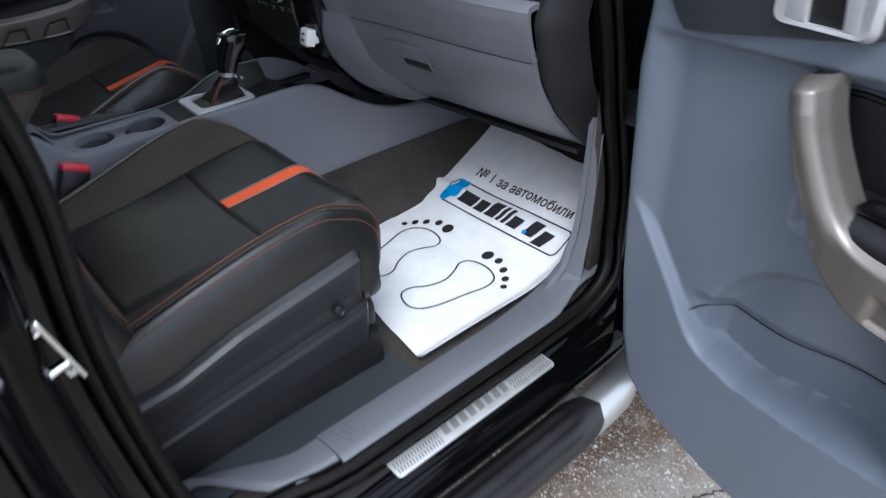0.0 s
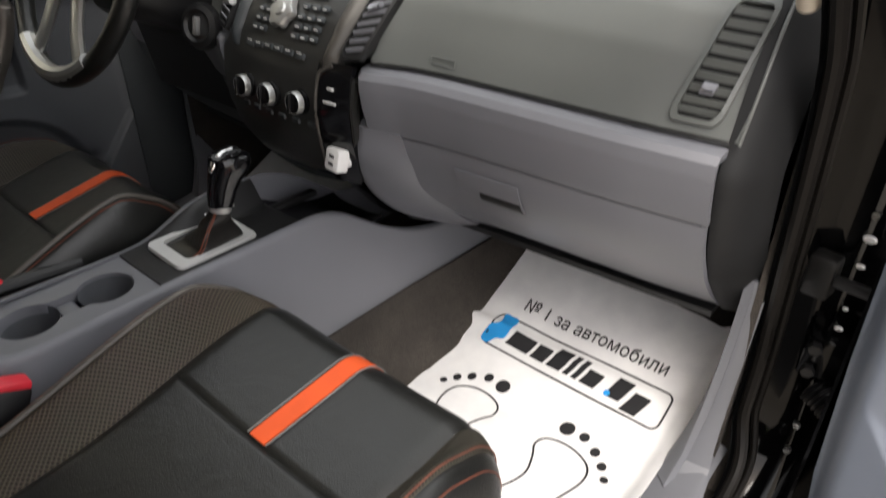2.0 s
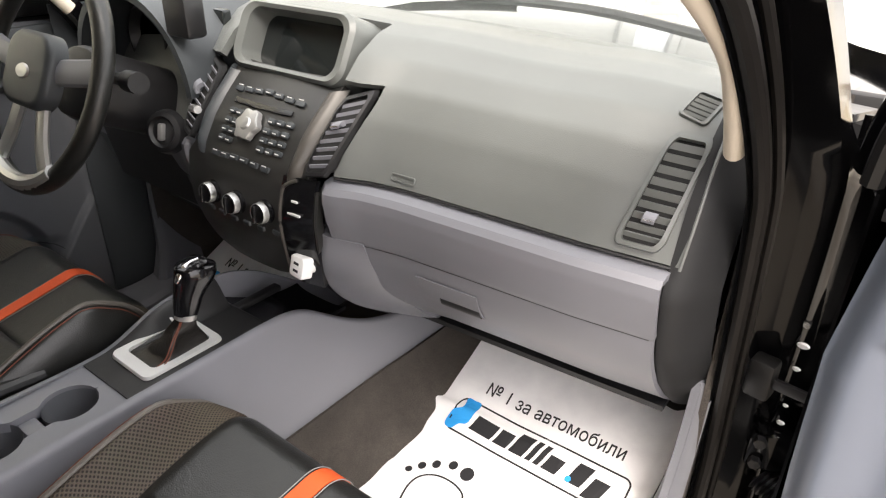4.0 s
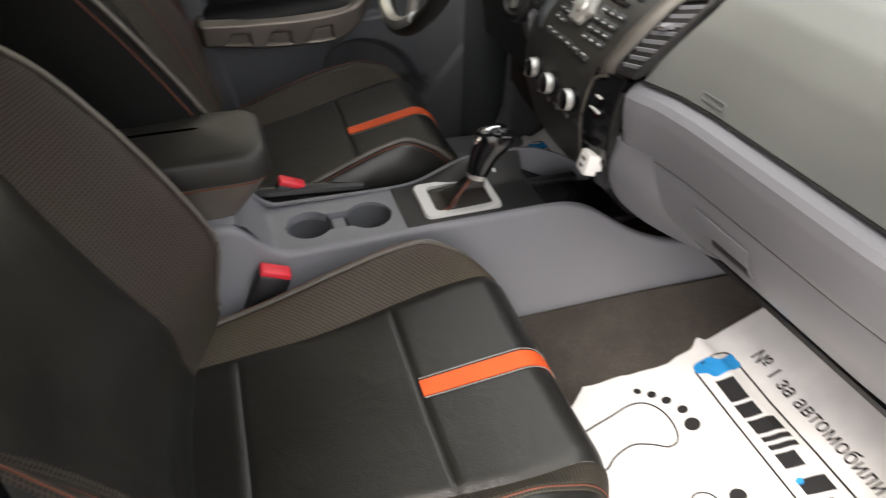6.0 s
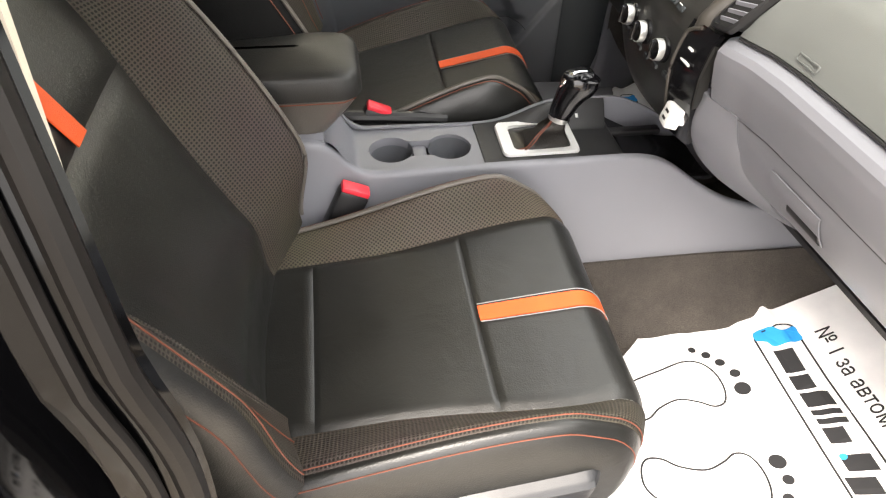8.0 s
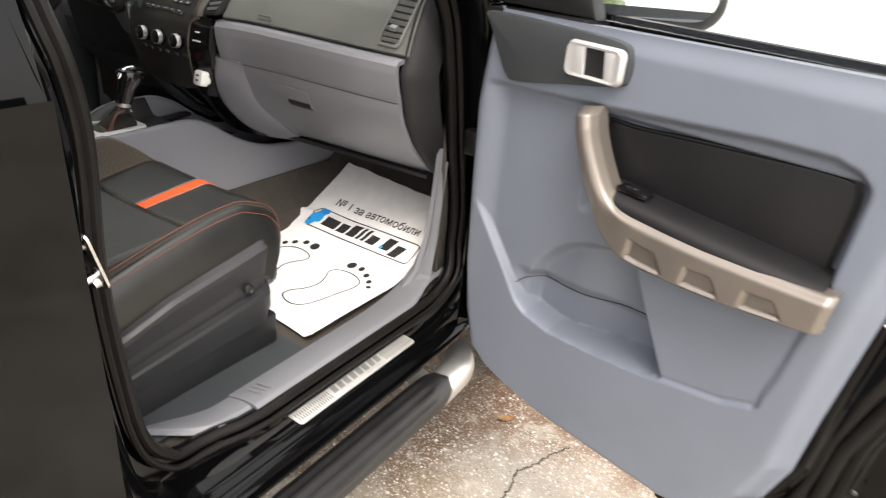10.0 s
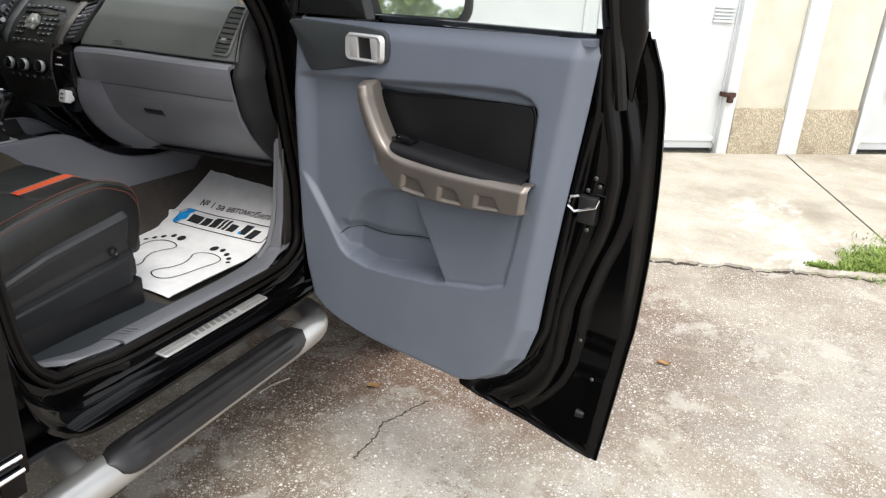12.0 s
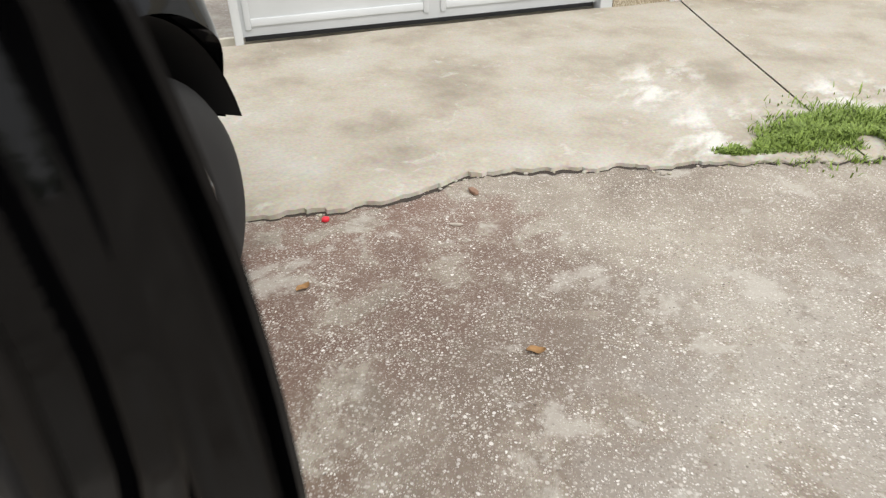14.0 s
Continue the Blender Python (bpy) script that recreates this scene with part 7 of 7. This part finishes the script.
def door(DO, plastic):
    """A front door in its own frame, under the thing DO."""
    def span(z):
        """The panel's front and rear edge at a height."""
        f = lerp_list([(0.572, 0.54), (0.58, 0.40), (0.59, 0.29), (0.605, 0.185), (0.62, 0.13), (0.65, 0.085), (0.735, 0.06), (0.85, 0.045), (1.03, 0.035), (1.2, 0.03), (1.385, 0.052)], z)
        r = lerp_list([(0.572, 0.60), (0.58, 0.635), (0.594, 0.685), (0.632, 0.742), (0.69, 0.785), (0.773, 0.811), (0.886, 0.821), (1.057, 0.840), (1.279, 0.868), (1.4, 0.88)], z)
        return f, r

    def face_w(u, z):
        """How far the trim stands toward the cabin (minus)."""
        f, r = span(z)
        w = -0.024 + 0.036 * (1 - smooth01(min(u - f, r - u, (z - 0.560) * 1.2) / 0.05)) ** 2
        rear = lerp_list([(0.80, 0.69), (0.845, 0.72), (0.87, 0.738), (0.935, 0.753), (1.061, 0.771), (1.2, 0.778), (1.3, 0.782)], z)
        top = lerp_list([(0.07, 1.262), (0.371, 1.275), (0.635, 1.294), (0.72, 1.295), (0.755, 1.285), (0.782, 1.262)], u)
        low = lerp_list([(0.06, 1.02), (0.10, 0.975), (0.14, 0.925), (0.18, 0.875), (0.205, 0.84), (0.225, 0.815), (0.25, 0.80), (0.316, 0.789), (0.413, 0.796), (0.538, 0.812), (0.57, 0.820), (0.68, 0.842), (0.72, 0.86)], u)
        # the field inside the raised border
        field = smooth01((u - 0.07) / 0.06) * smooth01((rear - u) / 0.014) * smooth01((top - z) / 0.018) * smooth01((z - low) / 0.014)
        w += 0.020 * field
        # sunken field for the black insert
        w += 0.020 * smooth01((u - 0.322) / 0.014) * smooth01((0.772 - u) / 0.012) * smooth01((1.262 + 0.02 * (u - 0.5) - z) / 0.012) * smooth01((z - 1.06) / 0.02)
        # flat panel under the strip, and the bottle recess with the map pocket beside it
        edge = 0.446 + (1.041 - z) * 0.53
        flank = smooth01((u - edge) / 0.010) * smooth01((1.06 - z) / 0.01) * field
        w -= 0.014 * flank
        bx, bz = (u - 0.40) / (0.155 + 0.02 * (u < 0.4)), (z - 0.83) / 0.185
        cup = smooth01((1.02 - bx * bx - bz * bz) / 0.28) * smooth01((edge + 0.004 - u) / 0.02) * field
        w += (0.026 + 0.024 * smooth01((u - 0.33) / 0.12)) * cup + 0.016 * smooth01((0.90 - z) / 0.03) * field * (1 - flank) * smooth01((u - 0.19) / 0.05)
        return w

    def trim(a, b):
        z = 0.572 + (1.402 - 0.572) * b
        f, r = span(z)
        u = f + (r - f) * a
        zz = z - 0.012 * (1 - a) * smooth01((b - 0.9) / 0.1)
        return (u, face_w(u, z) + 0.012 * smooth01((b - 0.95) / 0.05), zz)
    tr = part("door_trim", patch(trim, 0, 1, 250, 0, 1, 250, 0.006), plastic, DO, "grey moulded door trim", angle=60)

    part("pocket_seam", tube([(x, face_w(x, z) - 0.0004, z) for x, z in smooth2_open([(0.205, 0.85), (0.225, 0.868), (0.256, 0.874), (0.31, 0.872), (0.374, 0.877), (0.43, 0.886), (0.49, 0.893)])], 0.0014, 5), BLACK, tr, "thin dark joint over the map pocket")
    # bezel with the inner handle
    bz = smooth2([(0.062, 1.380), (0.10, 1.386), (0.25, 1.384), (0.36, 1.380), (0.388, 1.362), (0.390, 1.325), (0.372, 1.308), (0.27, 1.290), (0.155, 1.270), (0.130, 1.275), (0.105, 1.31), (0.075, 1.36)])
    be = part("handle_bezel", prism([(x, y) for x, y in bz], 0.012, axes((0, -0.020, 0), (1, 0, 0), (0, 0, 1)), 0.005), BEZEL, tr, "slate handle bezel")
    hm = axes((0.322, -0.0325, 1.338), (1, 0, 0.0), (-0.20, 0, 1))
    fr = [rrect(0.118, 0.062, 0.014, 5), rrect(0.108, 0.054, 0.012, 5), rrect(0.078, 0.046, 0.010, 5, 0.004), rrect(0.078, 0.046, 0.010, 5, 0.004)]
    part("inner_handle", grid([[hm @ Vector((x, y, d)) for x, y in o] for o, d in zip(fr, (0.0, 0.010, 0.008, -0.004))], None, True), SATIN, be, "satin chrome inner handle")
    part("handle_cup", prism(rrect(0.082, 0.05, 0.008, 5, 0.004), 0.002, hm @ Matrix.Translation((0, 0, 0.0005))), BLACK, be)
    part("handle_lever", prism([(0.026, -0.023), (0.042, -0.023), (0.042, 0.023), (0.020, 0.023)], 0.009, hm, 0.003), SATIN, be, "silver handle lever")
    part("handle_lever", prism([(-0.044, -0.023), (-0.016, -0.023), (-0.020, 0.023), (-0.044, 0.023)], 0.009, hm, 0.003), SATIN, be, "silver handle lever")
    # black padded insert
    ins = [(0.338, 1.236), (0.42, 1.243), (0.60, 1.256), (0.73, 1.262), (0.755, 1.248), (0.757, 1.20), (0.746, 1.10), (0.70, 1.085), (0.5, 1.085), (0.40, 1.11), (0.365, 1.16)]
    part("padded_insert", prism(smooth2(ins), 0.014, axes((0, 0.014, 0), (1, 0, 0), (0, 0, 1)), 0.006), PADDED, tr, "black padded insert")
    part("insert_piping", tube([(x, 0.008, z) for x, z in smooth2(ins)], 0.004, 8, True, up=(0, 1, 0)), SEAL, tr)
    # armrest
    def arm(a, b):
        u = 0.40 + 0.372 * a
        z = 1.126 - 0.016 * a + 0.006 * (1 - a) ** 2
        ang = -0.4 + 2.2 * b
        return (u, 0.010 - 0.066 * math.sin(min(1.57, max(0, ang + 0.2))) - 0.004 * b, z + 0.014 - 0.032 * (1 - math.cos(max(0, ang))) * 0.9)
    am = part("armrest", patch(arm, 0, 1, 24, 0, 1, 12, 0.004), PADDED, tr, "black leather armrest")
    part("stitching", tube([Vector(arm(0.02 + 0.96 * k / 20, 0.62)) + Vector((0, -0.001, 0.001)) for k in range(21)], 0.0012, 5), mat_thread, am)
    sw = part("window_switch", box(0.415, 0.475, -0.045, -0.015, 1.142, 1.153, 0.004), GLOSS, am, "black window switch")
    part("switch_mark", box(0.43, 0.45, -0.036, -0.026, 1.153, 1.1545, 0.0005), CHROME, sw)
    # titanium band: a free pull handle that flows into the strip with three recesses
    upper = smooth2_open([(0.348, 1.268), (0.358, 1.243), (0.369, 1.214), (0.391, 1.173), (0.414, 1.140), (0.446, 1.118), (0.501, 1.113), (0.584, 1.109), (0.650, 1.109), (0.720, 1.110), (0.790, 1.112)])
    lower = smooth2_open([(0.318, 1.262), (0.326, 1.235), (0.336, 1.205), (0.355, 1.160), (0.378, 1.124), (0.408, 1.086), (0.464, 1.046), (0.563, 1.041), (0.640, 1.044), (0.715, 1.051), (0.786, 1.060)])

    def band_line(table, a):
        k = a * (len(table) - 1)
        i = min(int(k), len(table) - 2)
        p, q = Vector(table[i]), Vector(table[i + 1])
        return p.lerp(q, k - i)

    def titanium(a, b):
        lo, hi = band_line(lower, a), band_line(upper, a)
        face = min(1.0, max(0.0, (b - 0.14) / 0.72))
        p = lo.lerp(hi, face)
        # the sides turn back; the upper edge has a wide chamfer
        round_off = 1 - smooth01((a - 0.40) / 0.12)
        back = 0.024 * (1 - smooth01(b / 0.17)) ** 2 + 0.010 * smooth01((face - 0.80) / 0.2) + 0.028 * smooth01((b - 0.84) / 0.16) + 0.012 * round_off * (2 * face - 1) ** 2
        lift = lerp_list([(0.0, 0.030), (0.05, 0.004), (0.12, 0.0), (0.5, 0.0), (0.985, 0.002), (1.0, 0.012)], a)
        rec = 0.0
        for u0, u1 in ((0.470, 0.548), (0.574, 0.646), (0.671, 0.740)):
            top = lo.y + 0.56 * (hi.y - lo.y)
            slant = 0.022 * (p.y - lo.y) / 0.04
            rec += smooth01((p.x - u0 - 0.2 * slant) / 0.006) * smooth01((u1 - 1.2 * slant - p.x) / 0.006) * smooth01((top - p.y) / 0.006) * smooth01((face - 0.03) / 0.03)
        return (p.x, -0.070 + lift + back + 0.008 * rec, p.y)
    part("grip", patch(titanium, 0, 1, 300, 0, 1, 48, -0.004), BRONZE, tr, "satin titanium pull handle and strip with three recesses", angle=60)
    part("strip_backing", box(0.445, 0.772, -0.050, 0.0, 1.066, 1.104, 0.006), BEZEL, tr)
    # steel shell: inner frame, shut face and outer skin as one section swept up the rear edge
    def skin_w(z):
        """Outer skin's distance from the trim plane."""
        return 0.125 - 0.055 * max(0, (z - 1.05) / 0.35) ** 2 - 0.09 * max(0, (1.0 - z) / 0.5) ** 1.6

    def rear_edge(z):
        return lerp_list([(0.49, 0.980), (0.60, 0.984), (0.75, 0.990), (0.80, 0.994), (0.962, 0.992), (1.164, 0.985), (1.284, 0.979), (1.356, 0.968), (1.385, 0.955), (1.42, 0.948)], z)

    def seal_u(z):
        return lerp_list([(0.50, 0.66), (0.529, 0.715), (0.56, 0.765), (0.593, 0.804), (0.64, 0.836), (0.691, 0.853), (0.838, 0.862), (0.941, 0.889), (1.0, 0.91), (1.051, 0.923), (1.136, 0.929), (1.213, 0.917), (1.297, 0.892), (1.40, 0.884), (1.5, 0.888)], z)

    def shut(a, z):
        """From behind the trim over the stepped shut face to the skin's edge."""
        start = lerp_list([(0.497, 0.965), (0.515, 0.83), (0.53, 0.72), (0.55, 0.60), (0.58, 0.62), (0.60, 0.66), (0.645, 0.72), (0.70, 0.765), (0.773, 0.79), (0.886, 0.80), (1.057, 0.818), (1.279, 0.85), (1.42, 0.862)], z)
        e, w, sl = rear_edge(z), skin_w(z), seal_u(z)
        k = min(1.0, w / 0.1)
        u = start + (e - start) * a
        y = 0.024 + 0.014 * smooth01((u - start - 0.030) / 0.012) - 0.008 * math.exp(-((u - (start + sl) / 2 - 0.012) / 0.012) ** 2)
        y += 0.030 * smooth01((u - sl + 0.010) / 0.014) + 0.016 * smooth01((u - sl - 0.022) / 0.016) * (0.5 + 0.5 * smooth01((z - 0.66) / 0.1))
        y *= k
        y += (w - 0.006 - y) * smooth01((u - e + 0.024) / 0.016)
        return Vector((u, y, z))
    sh = part("shut_face", grid([[shut(i / 70, 0.497 + 0.923 * j / 90) for i in range(71)] for j in range(91)]), PAINT, DO, "glossy black door shut face", angle=50)

    def seal_at(z, lift=0.010):
        e, w = rear_edge(z), skin_w(z)
        return Vector((seal_u(z), 0.046 * min(1.0, w / 0.1) - lift, z))
    part("seal_strip", tube([seal_at(0.556 + 0.866 * j / 60) for j in range(61)], 0.0115, 10, flat=0.8, up=(0, 1, 0)), SEAL_B, sh, "black rubber door seal")

    # lower rear flap of steel down to the tip, and bottom edge
    def bottom(a, b):
        """Under the trim: inner steel from the trim's lower edge down to the hem."""
        u = 0.06 + 0.905 * a
        hem_z = lerp_list([(0.02, 0.643), (0.117, 0.611), (0.339, 0.570), (0.536, 0.548), (0.80, 0.510), (0.97, 0.491)], u)
        top_z = lerp_list([(0.06, 0.76), (0.12, 0.70), (0.2, 0.672), (0.5, 0.62), (0.6, 0.59), (0.75, 0.545), (0.97, 0.502)], u)
        z = hem_z + (top_z - hem_z) * b
        wh = 0.05
        return (u, wh * (1 - b) + 0.032 * b, z)
    part("lower_frame", patch(bottom, 0, 1, 40, 0, 1, 8, 0.004), PAINT, sh)

    # outer skin
    def skin(a, b):
        z0 = lerp_list([(0.0, 0.643), (0.1, 0.611), (0.33, 0.568), (0.55, 0.544), (1.0, 0.489)], a)
        z = z0 + (1.405 - z0) * b
        e = rear_edge(z)
        return (0.02 + (e - 0.02) * a, skin_w(z) + 0.006 - 0.018 * (1 - a) ** 2, z)
    part("outer_skin", patch(skin, 0, 1, 30, 0, 1, 30, 0.006), PAINT, DO, "glossy black outer skin")
    part("front_face", patch(lambda u, v: (0.03, 0.02 + (skin_w(0.64 + 0.75 * v) - 0.02) * u, 0.64 + 0.75 * v), 0, 1, 4, 0, 1, 10, 0.004), PAINT, DO)
    part("sail_base", patch(lambda u, v: (0.045 + 0.225 * u, -0.010 + 0.095 * v, 1.388 + 0.008 * u - 0.004 * v * v), 0, 1, 8, 0, 1, 6, 0.012), BLACK, DO)
    part("top_cap", patch(lambda u, v: (0.272 + 0.598 * u, -0.010 + 0.095 * v, 1.3905 + 0.010 * u - 0.008 * v * v), 0, 1, 16, 0, 1, 6, 0.012), plastic, DO)

    # latch, bolts, plugs on the shut face
    lt = part("door_latch", box(0.862, 0.905, 0.024, 0.05, 1.04, 1.10, 0.006), BLACK, sh, "black latch")
    part("latch_loop", tube([(0.868, 0.018, 1.10), (0.850, 0.016, 1.095), (0.846, 0.016, 1.075), (0.862, 0.016, 1.066), (0.905, 0.020, 1.082), (0.908, 0.022, 1.098)], 0.0035, 8), CHROME, lt, "bright latch claw")
    for u, w, z in ((0.895, 0.030, 1.139), (0.881, 0.030, 1.112), (0.904, 0.032, 1.123), (0.889, 0.030, 1.029), (0.935, 0.075, 1.385), (0.832, 0.036, 0.748), (0.895, 0.06, 0.762), (0.934, 0.062, 0.676)):
        part("plug_or_glint", lathe([(0.0, 0.002), (0.003, 0.002), (0.0045, 0.001), (0.005, 0.0)], 12, axes((u, w - 0.004, z), (1, 0, 0), (0, 0, 1))), DULL, sh)
    bp = part("rubber_stop", lathe([(0.0, 0.018), (0.007, 0.018), (0.009, 0.012), (0.011, 0.0)], 14, axes((0.915, 0.045, 0.588), (0, 1, -0.3), (0, 0.3, 1))), SEAL, sh, "grey rubber buffer")

    # window frame: rear post, top rail, front post
    post = [(0.92, 0.080, 1.28), (0.912, 0.062, 1.36), (0.902, 0.040, 1.45), (0.898, 0.015, 1.54), (0.888, -0.025, 1.66), (0.86, -0.06, 1.75), (0.80, -0.075, 1.785), (0.62, -0.075, 1.79), (0.46, -0.07, 1.765), (0.31, -0.05, 1.69), (0.165, -0.01, 1.625), (0.062, 0.035, 1.525), (0.030, 0.05, 1.465), (0.022, 0.055, 1.40)]
    ps = smoothed(post, 6)
    wf = part("window_frame", tube(ps, [0.006 + 0.037 * smooth01(k / 11) - 0.009 * smooth01((k - 24) / 12) for k in range(len(ps))], 14, flat=0.85, up=(0, 1, 0)), PAINT, DO, "black window frame")
    part("frame_seal", tube([p + Vector((-0.004, -0.03, -0.004)) for p in ps], 0.012, 8, up=(0, 1, 0)), SEAL, wf)
    part("window_glass", patch(lambda a, b: (0.06 + 0.85 * a, 0.052 - 0.115 * b, 1.395 + (min(1.0, 0.12 + 2.6 * a) * 0.38) * b), 0, 1, 16, 0, 1, 6, 0.004), GLASS, wf, "clear side window").visible_shadow = False
    # mirror sail and door mirror
    part("mirror_sail", prism([(0.03, 1.395), (0.272, 1.395), (0.262, 1.42), (0.250, 1.45), (0.235, 1.49), (0.205, 1.55), (0.165, 1.60), (0.05, 1.50)], 0.03, axes((0, 0.055, 0), (1, 0, 0), (0, 0, 1)), 0.006), BLACK, DO, "black mirror sail")
    mir = part("mirror_housing", prism(rrect(0.30, 0.21, 0.055, 6), 0.10, axes((0.245, 0.235, 1.475), (1, 0.80, 0), (0, 0.05, 1)) @ Matrix.Translation((0, 0, -0.09)), 0.03, seg=4), BLACK, DO, "black door mirror housing")
    part("mirror_arm", tube([(0.11, 0.08, 1.44), (0.14, 0.19, 1.445)], 0.024, 10, flat=0.7), BLACK, DO)
    part("mirror_glass", prism(rrect(0.250, 0.172, 0.045, 6), 0.003, axes((0.245, 0.235, 1.475), (1, 0.80, 0), (0, 0.05, 1)) @ Matrix.Translation((0, 0, 0.0105))), MIRROR, mir, "mirror glass")


PADDED = mat("black_padded_leather", (0.007, 0.007, 0.008), 0.5, 0, 0.15, 9, 520, 0.3, spec=0.3)
SATIN = mat("satin_chrome", (0.7, 0.7, 0.7), 0.38, 0.6, 0.05, 20, 700, 0.03)
MIRROR = mat("mirror_silver", (0.9, 0.9, 0.9), 0.02, 1.0, 0.02, 5, 300, 0.0, rvary=0.01)
door(DO, PANEL_W)


# ---- the driver's door, closed: the same door mirrored, shade painted into its trim ----
FD = thing("driver_door", (-0.80, 0.7, 0.9), "closed driver's door with shade-darkened grey trim and black insert", "car door")
FRAMES[FD.name] = Matrix.Translation((0.80, -0.7, -0.9)) @ Matrix(((0, -1, 0, -0.795), (-1, 0, 0, 1.20), (0, 0, 1, -0.005), (0, 0, 0, 1)))
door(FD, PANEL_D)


# ---- shrubs behind the yard, which the door mirror shows ----
def shrub(x, y, s, seed):
    rnd = random.Random(seed)
    sb = thing("shrub", (x, y, 0), "leafy green shrub at the yard's edge", "shrub", "shrubs")
    tr = bmesh.new()
    for k in range(7):
        a = rnd.uniform(0, 6.28)
        p = [(x, y, 0), (x + 0.3 * s * math.cos(a), y + 0.3 * s * math.sin(a), 0.8 * s), (x + 0.7 * s * math.cos(a), y + 0.7 * s * math.sin(a), 1.8 * s)]
        tr = tube(smoothed(p, 4), [0.05 * s * (1 - 0.09 * i) for i in range(9)], 6, bm=tr)
    part("trunk", tr, mat("bark", (0.12, 0.09, 0.06), 0.9, 0, 0.3, 20, 200, 0.5), sb)
    bm = bmesh.new()
    for k in range(2600):
        d = Vector((rnd.gauss(0, 1), rnd.gauss(0, 1), rnd.gauss(0, 1)))
        d.normalize()
        r = s * (0.55 + 0.5 * rnd.random() ** 0.5) * (1 + 0.3 * noise.noise(d * 2.2 + Vector((seed, 0, 0))))
        c = Vector((x, y, 1.35 * s)) + Vector((d.x * r, d.y * r, d.z * r * 0.95))
        q = Vector((rnd.gauss(0, 1), rnd.gauss(0, 1), rnd.gauss(0, 0.6))).normalized() * 0.085 * s
        w = q.orthogonal().normalized() * 0.045 * s
        v = [bm.verts.new(p) for p in (c - q, c + w, c + q, c - w)]
        bm.faces.new(v)
    part("crown", bm, GRASS, sb, smooth=False, kind="stuff")


for k, (x, y, s) in enumerate(((-1.5, -12.0, 0.9), (1.6, -13.5, 1.1), (4.2, -12.5, 0.95), (7.2, -13.0, 1.15), (9.4, -13.5, 0.9), (-5.0, -13.0, 1.0))):
    shrub(x, y, s, k + 1)
